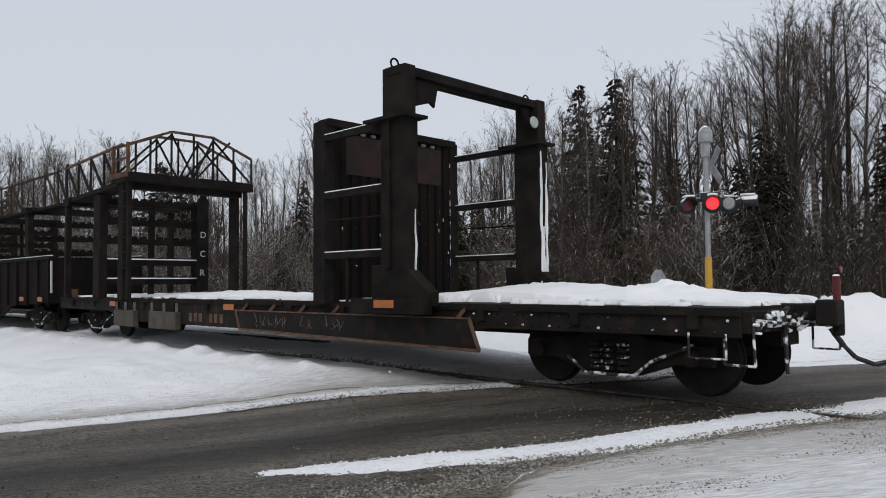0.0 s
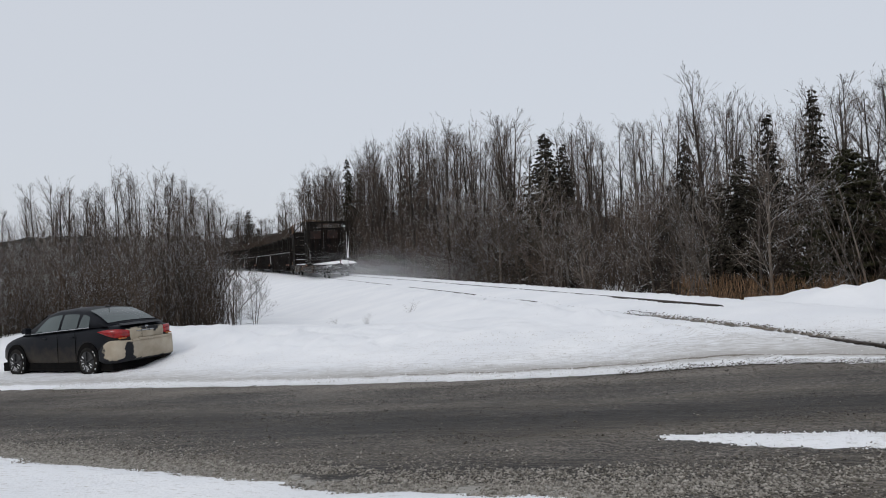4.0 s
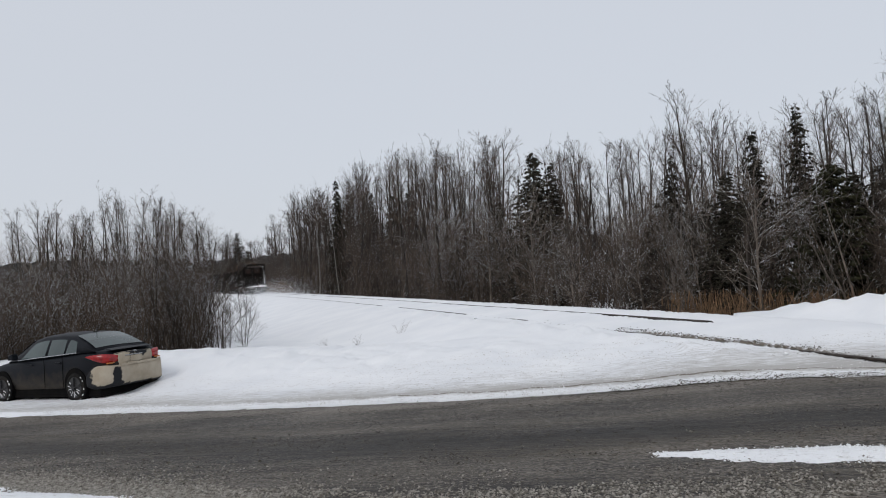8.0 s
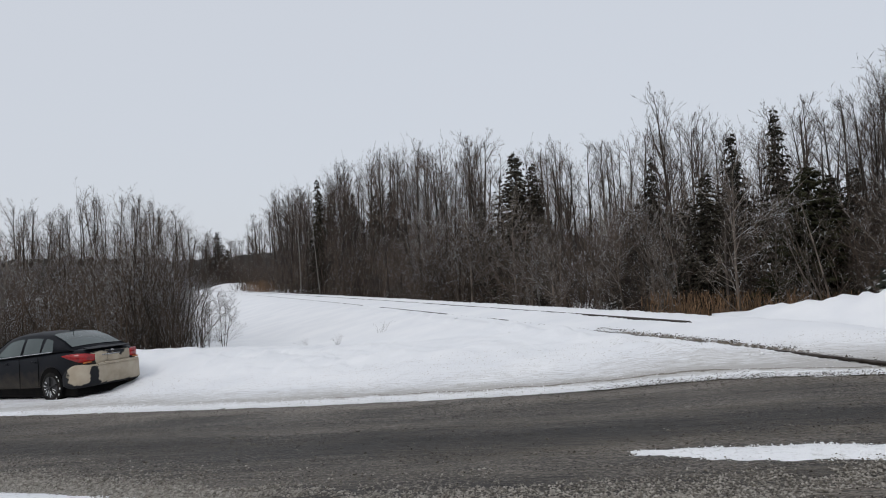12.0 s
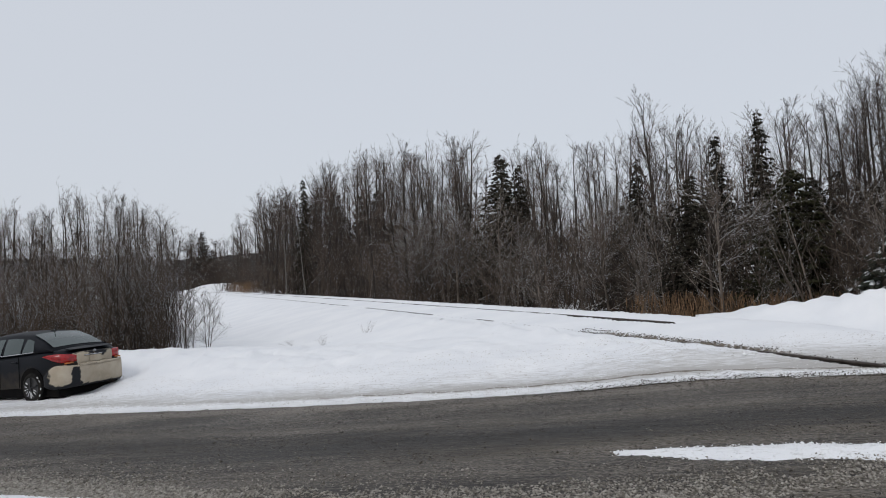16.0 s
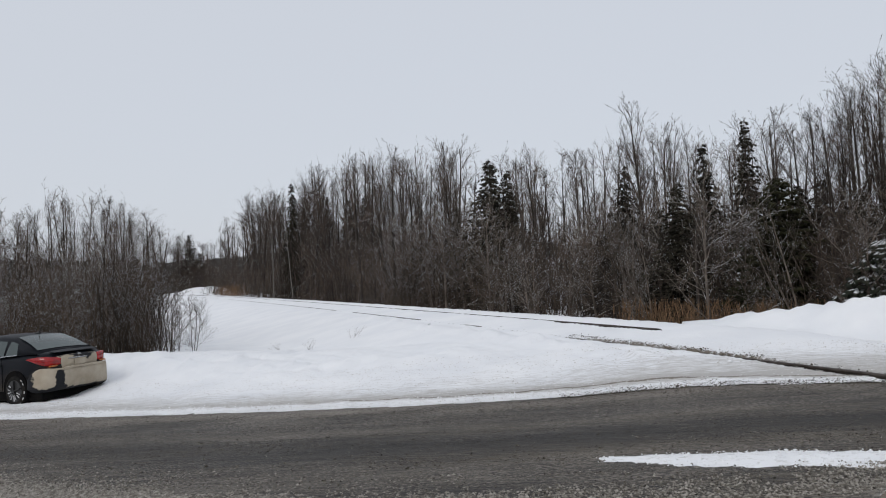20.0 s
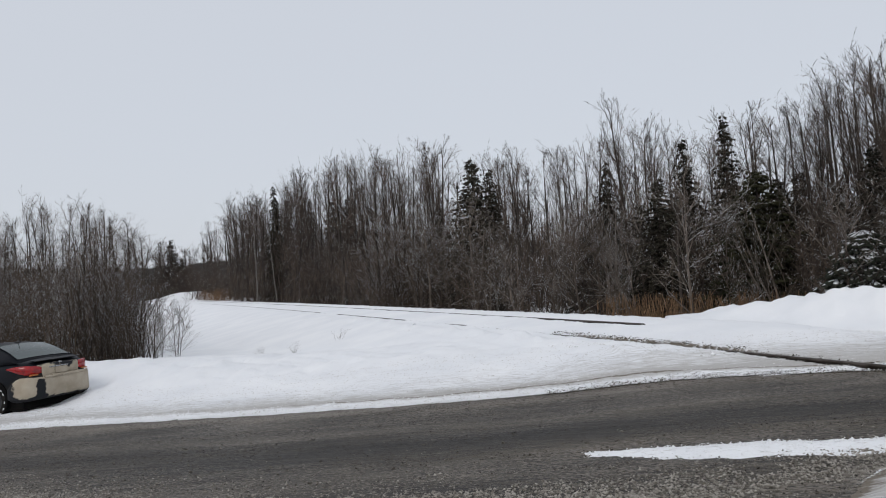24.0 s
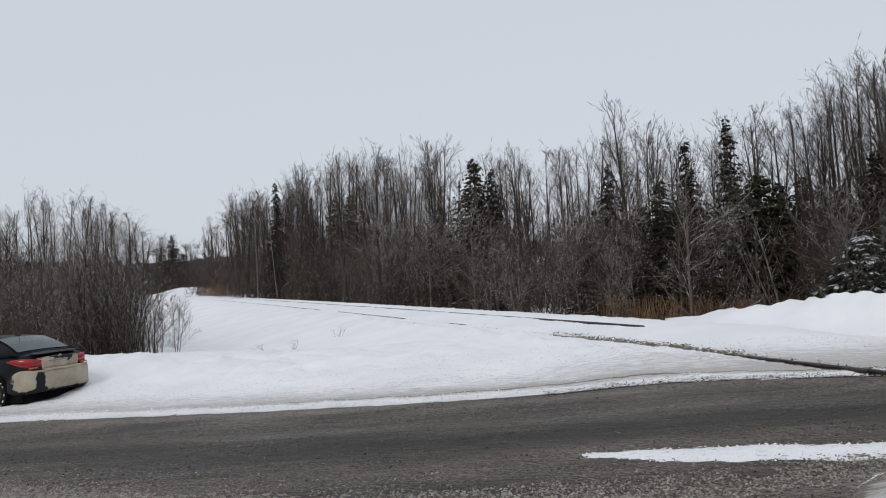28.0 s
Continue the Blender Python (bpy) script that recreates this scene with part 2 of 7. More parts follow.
M_PAINT = material("dirty_black_blue_paint", (0.005, 0.006, 0.009), 0.42, col2=(0.006, 0.007, 0.010), scale=1.2, spec=0.12)
add_grime(M_PAINT, "salt", (0.060, 0.048, 0.034), 3.5, 0.34)
M_SALT = material("beige_road_salt_crust", (0.30, 0.255, 0.19), 0.9, col2=(0.42, 0.37, 0.295), scale=3.0, low=0.3, high=0.65, bump=0.5, bump_scale=24)
add_grime(M_SALT, "clean", (0.010, 0.011, 0.014), 8.0, 0.07)
M_CARGLASS = material("tinted_car_glass", (0.040, 0.055, 0.054), 0.08, col2=(0.062, 0.082, 0.080), scale=0.8, spec=0.6)
M_CHROME = material("dull_chrome", (0.45, 0.46, 0.47), 0.25, metal=0.9, col2=(0.38, 0.39, 0.4), scale=5)
M_TAIL = material("red_tail_lens", (0.36, 0.010, 0.012), 0.2, col2=(0.20, 0.008, 0.010), scale=12, spec=0.6)
M_TYRE = material("dirty_rubber_tyre", (0.008, 0.008, 0.008), 0.95, col2=(0.02, 0.018, 0.016), scale=7, spec=0.15)
M_RIM = material("dark_wheel_cover", (0.03, 0.03, 0.032), 0.45, metal=0.4, col2=(0.055, 0.055, 0.055), scale=12)
M_FLAKE = material("blown_snow_grains", (0.78, 0.80, 0.83), 0.9, col2=(0.84, 0.85, 0.87), scale=3, spec=0.1)


def glow(name, col, strength):
    m = material(name, col, 0.3)
    b = m.node_tree.nodes["Principled BSDF"]
    b.inputs["Emission Color"].default_value = (*col, 1)
    b.inputs["Emission Strength"].default_value = strength
    return m


M_REDLIT = glow("lit_red_signal_lens", (1.0, 0.03, 0.035), 1.5)
M_REDOFF = material("dim_red_signal_lens", (0.16, 0.012, 0.018), 0.3, col2=(0.12, 0.012, 0.018), scale=10)
M_MARKER = material("red_end_marker", (0.075, 0.008, 0.010), 0.6, col2=(0.11, 0.010, 0.014), scale=6, snow=4.0, snow_at=0.55)
M_LAMPGLASS = material("frosted_lamp_glass", (0.42, 0.45, 0.44), 0.25, col2=(0.30, 0.33, 0.33), scale=9)


# ---- mesh helpers ----
class Geo:
    """Collects boxes, rods and plates into one mesh."""

    def __init__(self):
        self.v, self.f = [], []

    def add(self, vs, fs):
        o = len(self.v)
        self.v += [tuple(p) for p in vs]
        self.f += [tuple(i + o for i in q) for q in fs]
        return self

    def box(self, c, s, rot=None):
        x, y, z = s[0] / 2, s[1] / 2, s[2] / 2
        vs = [Vector((a, b, d)) for a in (-x, x) for b in (-y, y) for d in (-z, z)]
        if rot:
            e = Euler([radians(a) for a in rot])
            for p in vs:
                p.rotate(e)
        vs = [p + Vector(c) for p in vs]
        return self.add(vs, [(0, 1, 3, 2), (4, 6, 7, 5), (0, 4, 5, 1), (2, 3, 7, 6), (0, 2, 6, 4), (1, 5, 7, 3)])

    def beam(self, a, b, w, h):
        """A square bar from a to b, w wide sideways and h deep."""
        a, b = Vector(a), Vector(b)
        d = (b - a).normalized()
        up = Vector((0, 0, 1)) if abs(d.z) < 0.95 else Vector((1, 0, 0))
        s = d.cross(up).normalized() * (w / 2)
        u = s.cross(d).normalized() * (h / 2)
        vs = [p + i * s + j * u for p in (a, b) for i, j in ((-1, -1), (1, -1), (1, 1), (-1, 1))]
        return self.add(vs, [(3, 2, 1, 0), (4, 5, 6, 7), (0, 1, 5, 4), (1, 2, 6, 5), (2, 3, 7, 6), (3, 0, 4, 7)])

    def rod(self, a, b, r0, r1=None, n=8, cap=True):
        a, b = Vector(a), Vector(b)
        r1 = r0 if r1 is None else r1
        d = (b - a).normalized()
        up = Vector((0, 0, 1)) if abs(d.z) < 0.95 else Vector((1, 0, 0))
        s = d.cross(up).normalized()
        u = s.cross(d)
        vs = []
        for p, r in ((a, r0), (b, r1)):
            vs += [p + (s * math.cos(2 * math.pi * i / n) + u * math.sin(2 * math.pi * i / n)) * r for i in range(n)]
        fs = [(i, (i + 1) % n, n + (i + 1) % n, n + i) for i in range(n)]
        if cap:
            fs += [tuple(reversed(range(n))), tuple(range(n, 2 * n))]
        return self.add(vs, fs)

    def pipe(self, pts, r, n=6):
        for a, b in zip(pts[:-1], pts[1:]):
            self.rod(a, b, r, r, n)
        return self

    def extrude(self, outline, axis, lo, hi):
        """A flat outline of (a, b) pairs pushed along an axis ('x': pairs are y, z; 'y': x, z; 'z': x, y)."""
        def at(a, b, t):
            return {"x": (t, a, b), "y": (a, t, b), "z": (a, b, t)}[axis]
        n = len(outline)
        vs = [at(a, b, lo) for a, b in outline] + [at(a, b, hi) for a, b in outline]
        fs = [(i, (i + 1) % n, n + (i + 1) % n, n + i) for i in range(n)] + [tuple(reversed(range(n))), tuple(range(n, 2 * n))]
        return self.add(vs, fs)

    def mesh(self, name, mat, smooth=False):
        me = bpy.data.meshes.new(name)
        me.from_pydata(self.v, [], self.f)
        me.materials.append(mat)
        bm = bmesh.new()
        bm.from_mesh(me)
        bmesh.ops.recalc_face_normals(bm, faces=bm.faces)
        bm.to_mesh(me)
        bm.free()
        if smooth:
            me.shade_smooth()
        return me


def part(name, geo, mat, parent, label="", bevel=0.0, smooth=False):
    """One mesh object under a thing or a part."""
    me = geo if isinstance(geo, bpy.types.Mesh) else geo.mesh(name, mat, smooth)
    ob = new(name, me)
    ob.parent = parent
    if label:
        ob["label"] = label
    if bevel:
        bv = ob.modifiers.new("worn_edges", "BEVEL")
        bv.width, bv.segments, bv.limit_method = bevel, 1, "ANGLE"
    return ob


def thing(name, m, label, category, group="", kind=""):
    ob = new(name)
    ob.empty_display_size = 0.2
    ob.matrix_basis = m
    return tagged(ob, label, category, group, kind)


def array_mesh(name, verts, faces, mat, smooth=False):
    """A mesh from numpy arrays; all faces have the same number of corners."""
    me = bpy.data.meshes.new(name)
    verts, faces = np.asarray(verts, np.float32), np.asarray(faces, np.int32)
    k = faces.shape[1]
    me.vertices.add(len(verts))
    me.vertices.foreach_set("co", verts.ravel())
    me.loops.add(faces.size)
    me.loops.foreach_set("vertex_index", faces.ravel())
    me.polygons.add(len(faces))
    me.polygons.foreach_set("loop_start", np.arange(0, faces.size, k, dtype=np.int32))
    me.update(calc_edges=True)
    me.materials.append(mat)
    if smooth:
        me.shade_smooth()
    return me


def hash2(ix, iy, seed):
    h = (ix.astype(np.int64) * 374761393 + iy.astype(np.int64) * 668265263 + seed * 974634777) & 0x7FFFFFFF
    h = ((h ^ (h >> 13)) * 1274126177) & 0x7FFFFFFF
    return ((h ^ (h >> 16)) & 0xFFFF) / 65535.0


def vnoise(x, y, seed=0):
    ix, iy = np.floor(x), np.floor(y)
    fx, fy = x - ix, y - iy
    fx, fy = fx * fx * (3 - 2 * fx), fy * fy * (3 - 2 * fy)
    a, b = hash2(ix, iy, seed), hash2(ix + 1, iy, seed)
    c, d = hash2(ix, iy + 1, seed), hash2(ix + 1, iy + 1, seed)
    return (a + (b - a) * fx) * (1 - fy) + (c + (d - c) * fx) * fy


def fbm(x, y, seed=0, octaves=4):
    s, a, t = 0.0, 1.0, 0.0
    for i in range(octaves):
        s = s + a * (vnoise(x * 2 ** i + 17.3 * i, y * 2 ** i - 9.1 * i, seed + i) - 0.5)
        t += a
        a *= 0.5
    return s / t * 2


def step(a, b, x):
    q = np.clip((x - a) / (b - a), 0, 1)
    return q * q * (3 - 2 * q)


# ---- the plan: track, road, snow ----
HEAD = radians(-21.8)
TRK_S = np.arange(-120.0, 760.0, 1.0)
TRK_TURN = np.where(TRK_S < 0, 0.0, np.where(TRK_S < 135, -3.7e-4, -1 / 330.0))
TRK_H = HEAD + np.cumsum(TRK_TURN) - np.sum(TRK_TURN[TRK_S < 0])
TRK_P = np.stack([np.cumsum(np.sin(TRK_H)), np.cumsum(np.cos(TRK_H))], 1)
GAUGE = 1.435
FOOT = 8.93
TRK_P += np.array([math.cos(HEAD), -math.sin(HEAD)]) * FOOT - TRK_P[120]
RAIL_Z = 0.05
FAR_RISE = 0.15


def track_at(s, lat=0.0):
    """A place on the near rail's line, s metres along it, lat metres to its right; and the heading."""
    x, y, h = np.interp(s, TRK_S, TRK_P[:, 0]), np.interp(s, TRK_S, TRK_P[:, 1]), np.interp(s, TRK_S, TRK_H)
    return x + lat * np.cos(h), y - lat * np.sin(h), h


def to_track(x, y):
    """Distance along the line and to its right, for places in the plan."""
    s = -x * 0 + np.sin(HEAD) * x + np.cos(HEAD) * y
    for _ in range(6):
        px, py, h = track_at(s)
        s = np.clip(s + (x - px) * np.sin(h) + (y - py) * np.cos(h), -119, 630)
    px, py, h = track_at(s)
    return s, (x - px) * np.cos(h) - (y - py) * np.sin(h)


def road_z(x, y):
    u = 0.97 * (x - 6.0) - 0.24 * (y - 9.7)
    z = 0.045 * u
    top = 0.03
    return np.where(z > top - 0.06, top - 0.06 + 0.06 * (1 - np.exp(-np.maximum(z - top + 0.06, 0) / 0.06)), np.maximum(z, -2.6 + 0.012 * np.minimum(u, 0)))


def lane_v(x, y):
    """Metres from the road's far edge towards the near one."""
    edge = np.interp(x, [-60, -8.7, -6.6, -4.8, -2.9, -1.4, -0.1, 0.8, 1.6, 2.4, 3.1, 4.0, 4.8, 5.6, 7.5, 9.0, 60], [29, 13.5, 12.8, 12.22, 11.65, 11.28, 10.97, 10.82, 10.77, 10.80, 10.80, 10.57, 10.2, 9.8, 9.35, 9.85, 0.5])
    return (edge - y) * 0.98


def band_v(x):
    """Where the thrown slush lies along the near side of the lane."""
    return np.interp(x, [-30, -9, -6, -3, -1.5, 0.5, 1.8, 2.9, 4.5, 5.6, 7.5, 30], [6.4, 4.6, 4.5, 4.93, 5.27, 5.35, 5.38, 5.15, 4.5, 3.95, 3.6, 3.5])


def strip_y(x):
    """The middle line of the snow left between the lanes."""
    return np.interp(x, [1.0, 1.6, 2.3, 3.0, 3.6, 4.2, 5.0, 6.5, 9.0], [7.12, 6.92, 6.70, 6.44, 6.22, 6.11, 6.10, 6.14, 6.2]) + 0.03 * np.sin(x * 2.3)


def snow_q(x, y):
    """How far inside the snow a place lies; negative on the bare road."""
    v = lane_v(x, y)
    near = band_v(x) + 0.45 * step(0.0, 1.2, x) * step(3.6, 2.2, x)
    strip = 0.33 * np.sqrt(np.clip((x - 1.15) / 1.3, 0, 1)) - np.abs(y - strip_y(x)) - 0.02
    strip = np.where(x > 1.2, strip, -0.5)
    q = np.maximum(np.maximum(-v, v - near), strip)
    q = q + 0.13 * fbm(x * 1.3, y * 3.2, 3) + 0.07 * fbm(x * 5, y * 9, 5)
    return q, v, near


RIDGE = [(8.2, 24.6, 0.06), (8.64, 22.4, 0.40), (9.84, 19.7, 0.76), (10.7, 18.1, 0.86), (12.0, 16.0, 1.05), (13.0, 13.4, 1.22), (16, 12.2, 1.25), (26, 10.0, 1.1), (60, 3.0, 1.0)]


def ridge_z(x, y):
    best = np.full(np.shape(x), -1.0)
    for (ax, ay, az), (bx, by, bz) in zip(RIDGE[:-1], RIDGE[1:]):
        dx, dy = bx - ax, by - ay
        t = np.clip(((x - ax) * dx + (y - ay) * dy) / (dx * dx + dy * dy), 0, 1)
        d = np.hypot(x - ax - t * dx, y - ay - t * dy)
        best = np.maximum(best, (az + t * (bz - az)) * np.exp(-(d / 1.15) ** 2))
    return best


def ground_z(x, y):
    """The snow surface everywhere, and how packed, slushy it is."""
    x, y = np.asarray(x, float), np.asarray(y, float)
    s, n = to_track(x, y)
    zr = road_z(x, y)
    q, v, near = snow_q(x, y)
    d = np.maximum(-v, 0)
    # shoulder, bank and valley on the near side of the track
    crest = 0.02 - 0.26 * step(1.0, -5.0, x) + 0.10 * fbm(x * 0.35, y * 0.35, 11) + 0.12 * fbm(x * 1.1, y * 1.1, 12) + (0.05 + 0.09 * step(-1.0, -4.0, x)) * fbm(x * 3.1, y * 3.1, 13)
    lift = step(2.4, 5.4, d + 1.2 * step(-6, 0, x)) * step(-26, -9.5, x + 0.25 * d)
    bank = zr + (np.maximum(crest, zr) - zr) * lift
    behind = step(5.2, 15.0, d)
    valley = -0.75 - 0.020 * np.maximum(-x - 8, 0) - 0.012 * np.maximum(y - 24, 0)
    valley = np.maximum(valley, -2.6) + 0.15 * fbm(x * 0.15, y * 0.15, 21)
    z = bank * (1 - behind) + np.minimum(valley, bank) * behind
    # the track bed
    bed = RAIL_Z + 0.022 + FAR_RISE / 1.5 * np.clip(n, -0.3, 2.0) + 0.015 * fbm(x * 0.8, y * 0.8, 31)
    level = step(7.0, 12.0, s)
    bed = bed * level + 0.065 * (1 - level)
    left = np.maximum(-n - 1.9, 0)
    emb = bed - 0.02 * np.clip(-n, 0, 1.9) - 0.24 * left
    z = np.where(n < 0.7, np.maximum(z, emb), z)
    # beyond the track: ditch and the rising wood
    far = RAIL_Z - 1.75 * step(2.4, 9.5, n) + 0.05 * fbm(x * 0.5, y * 0.5, 41)
    far = far + 0.07 * np.maximum(n - 22, 0) * step(22, 34, n)
    far = np.minimum(far, 9.0 + 0 * far)
    z = np.where(n > 0.7, np.where(n < 2.6, bed, np.minimum(bed, far)) * (n <= 22) + far * (n > 22), z)
    z = np.where((n > 0.7) & (d <= 0), np.minimum(z, zr), z)
    lump = 0.18 * fbm(x * 1.0, y * 1.0, 51) + 0.26 * fbm(x * 2.3, y * 2.3, 52)
    rz = ridge_z(x, y)
    z = np.where((n > 1.6) & (d > 0.3), np.maximum(z, np.maximum(z, -0.5) * 0.5 + rz * (1 + lump)) * (rz > 0.03) + z * (rz <= 0.03), z)
    # the plough's line of clods on the near shoulder of the track
    row = np.exp(-((n + 1.15) / 0.38) ** 2) * step(0.6, 2.5, d) * step(60, 20, s)
    z = z + row * (0.10 + 0.24 * np.maximum(fbm(x * 1.6, y * 1.6, 61), 0))
    # thin snow on and beside the road
    thin = np.clip(q * 0.14, -0.035, 0.045)
    onroad = step(2.4, 0.2, d)
    z = z * (1 - onroad) + (zr + thin) * onroad
    z = np.where(q < 0, np.minimum(z, zr - 0.02), z)
    # camera's own side: a low verge
    z = z + 0.10 * step(0.6, 3.0, v - near) + 0.03 * fbm(x * 0.9, y * 0.9, 71) * step(0.3, 1.5, v - near)
    z = z + np.maximum(0.022 * fbm(x * 2.2, y * 2.2, 81) + 0.012 * fbm(x * 7, y * 7, 82), -0.012) * step(0.1, 0.35, q) * step(3.2, 1.0, d * (n > -0.5) * 0)
    # grooves worn along both rails
    for c, w, deep, cut in ((0.03, 0.075, 0.085, 1.0), (GAUGE + 0.06, 0.075, 0.10, 1.0)):
        g = np.exp(-(np.abs(n - c) / w) ** 4)
        thinout = step(13.2, 14.5, s) * step(19.0, 17.0, s)
        if c < 1:
            thinout = step(16.0, 15.2, s)
        z = z - g * deep * thinout * (q > -0.05) * (0.45 + 0.55 * step(6.0, 9.5, s))
    z = np.where((n > 3.0) & (s > 120), np.maximum(z, 1.9 * np.exp(-((s - 180) / 20.0) ** 4 - ((n - 9.5) / 3.6) ** 2)), z)
    dist = np.hypot(x, y)
    z = np.where(dist > 260, z * step(500, 260, dist), z)
    packed = step(0.1, 0.4, d) * step(4.6, 0.6, d) * 0.53 + 0.20 * np.exp(-((d - 0.62 - 0.1 * np.sin(x * 0.6)) / 0.22) ** 2) * (0.5 + 0.5 * step(-5, 0, x)) + 0.08 * fbm(x * 0.6, y * 1.5, 17) + 0.22 * (v - near > 0) * step(2.0, 0.3, v - near)
    packed = packed + 0.46 * (v - near > 0) * step(0.0, 2.0, x) + 0.14 * np.exp(-((n - 0.72) / 1.6) ** 2) * step(12.5, 8.5, s) * (d > 0)
    packed = packed + 0.10 * step(1.4, 2.2, n) * step(8.0, 4.0, n) * step(13.0, 9.0, s)
    slush = 0.40 * np.exp(-(q / 0.09) ** 2) + 0.42 * (v - near > 0) * step(1.6, 0.0, v - near) * step(1.2, 2.8, x) + (0.44 + 0.20 * step(6.0, 11.0, s)) * np.exp(-((n - 0.10) / 0.11) ** 2) * step(16.5, 14.0, s) + 0.5 * np.exp(-((n + 0.02) / 0.07) ** 2) * step(-4, -2, s)
    slush = slush + 0.55 * np.exp(-((n - GAUGE - 0.05) / 0.07) ** 2) * step(14.0, 17.0, s)
    slush = slush * (1 - 0.75 * (v - near > -0.2) * (x < 1.5)) + 0.10 * np.exp(-((v - near - 0.05) / 0.25) ** 2) + (0.62 * np.exp(-((d - 0.50 - 0.08 * np.sin(x * 0.7)) / 0.08) ** 2) + 0.30 * np.exp(-((d - 0.85) / 0.25) ** 2)) * step(-6.5, -1.0, x) * (d > 0)
    specks = 0.36 * step(0.0, 0.1, d) * step(5.0, 0.5, d) + 0.36 * ((np.abs(y - strip_y(x)) < 0.6) & (x > 1.0) & (v < near)) + 0.36 * (v - near > 0)
    return z, packed, slush, specks


def spaced(fine_lo, fine_hi, fine, lo, hi, grow=1.16, grow_low=None):
    mid = list(np.arange(fine_lo, fine_hi, fine))
    a, st = [], fine
    p = fine_lo
    while p > lo:
        st *= grow_low or grow
        p -= st
        a.append(p)
    b, st, p = [], fine, mid[-1]
    while p < hi:
        st *= grow
        p += st
        b.append(p)
    return np.array(a[::-1] + mid + b)


def grid_mesh(name, xs, ys, zf, mat, attrs=(), keep=None):
    gx, gy = np.meshgrid(xs, ys)
    out = zf(gx, gy)
    gz = out[0]
    nx, ny = len(xs), len(ys)
    idx = np.arange(nx * ny).reshape(ny, nx)
    fs = np.stack([idx[:-1, :-1], idx[:-1, 1:], idx[1:, 1:], idx[1:, :-1]], -1).reshape(-1, 4)
    if keep is not None:
        fs = fs[keep(gx, gy)[:-1, :-1].ravel()]
    me = array_mesh(name, np.stack([gx, gy, gz], -1).reshape(-1, 3), fs, mat, True)
    for a, val in zip(attrs, out[1:]):
        at = me.attributes.new(a, "FLOAT", "POINT")
        at.data.foreach_set("value", np.ascontiguousarray(val, np.float32).ravel())
    return me


tagged(new("ground", grid_mesh("ground", spaced(-9.6, 9.8, 0.065, -900, 900, 1.042), spaced(4.6, 13.6, 0.05, -500, 1200, 1.03, 1.2), ground_z, M_SNOW, ("packed", "slush", "specks"))),
       "snow-covered verge, railway bank and snowy field", "ground", kind="structure")


def road_surface(x, y):
    z = road_z(x, y)
    q, v, near = snow_q(x, y)
    z = z - 0.012 * np.exp(-((v - 1.3) / 0.5) ** 2) + 0.006 * fbm(x * 2, y * 6, 7) - 0.05 * step(0.03, 0.15, q)
    gravel = 0.24 * np.exp(-((v - 0.25) / 0.35) ** 2) + 0.24 * np.exp(-((v - 3.45) / 0.28) ** 2) * step(-1.5, 1.0, x) + 0.22 * step(4.3, 4.7, v) * step(0.6, 2.5, x) + 0.20 * np.exp(-((v - 1.9) / 0.25) ** 2) + 0.36
    slush = 0.52 * np.exp(-(np.minimum(q, 0) / 0.20) ** 2) * (v > 3) * (1 - 0.55 * step(0.3, 2.2, x)) + 0.36 * np.exp(-(np.minimum(q, 0) / 0.06) ** 2) * (v <= 3)
    slush = slush + 0.44 * np.exp(-(np.minimum(v - band_v(x) + 0.22, 0) / 0.30) ** 2) * (0.75 + 0.5 * fbm(x * 1.2, y * 4, 16)) * (1 - 0.45 * step(1.0, 3.0, x)) 
    grain = 0.44 + 0.09 * fbm(x * 0.7, y * 3.0, 15) + 0.06 * np.exp(-((v - 3.3) / 0.6) ** 2) - 0.13 * np.exp(-((v - 2.9) / 0.6) ** 2) * (1 + 0.6 * fbm(x * 0.5, y, 27)) + 0.07 * np.exp(-((v - 0.3) / 0.4) ** 2)
    return z, gravel, slush, grain, 0.44 + 0.08 * fbm(x * 0.2, y * 2.0, 19) - 0.10 * np.exp(-((v - 2.8) / 0.5) ** 2), 0.45 + 0.12 * fbm(x * 0.3, y * 3.0, 23)


tagged(new("road", grid_mesh("road", spaced(-9.6, 9.8, 0.10, -60, 60, 1.06), spaced(4.4, 13.6, 0.07, 0.5, 22, 1.10), road_surface, M_ROAD, ("gravel", "slush", "grain", "streak", "dark_streak"),
                             keep=lambda x, y: (lane_v(x, y) > -0.9) & (lane_v(x, y) < 7.2))),
       "wet dark asphalt road with slush and grit", "road", kind="structure")


# ---- track ----
def rail_line(name, lat, rise, lift, label):
    prof = [(-0.036, 0.0), (0.036, 0.0), (0.036, -0.03), (0.01, -0.045), (0.01, -0.11), (0.06, -0.13), (0.06, -0.15), (-0.06, -0.15), (-0.06, -0.13), (-0.01, -0.11), (-0.01, -0.045), (-0.036, -0.03)]
    ss = np.concatenate([np.arange(-60, 10, 2.0), np.arange(10, 60, 0.5), np.arange(60, 200, 2.0), np.arange(200, 620, 10.0)])
    vs, fs, k = [], [], len(prof)
    for i, s in enumerate(ss):
        for a, b in prof:
            x, y, h = track_at(s, lat + a)
            vs.append((x, y, RAIL_Z + rise + b + lift(s)))
        if i:
            fs += [(k * (i - 1) + j, k * (i - 1) + (j + 1) % k, k * i + (j + 1) % k, k * i + j) for j in range(k)]
    return tagged(new(name, array_mesh(name, vs, fs, M_RAIL)), label, "rail", kind="structure")


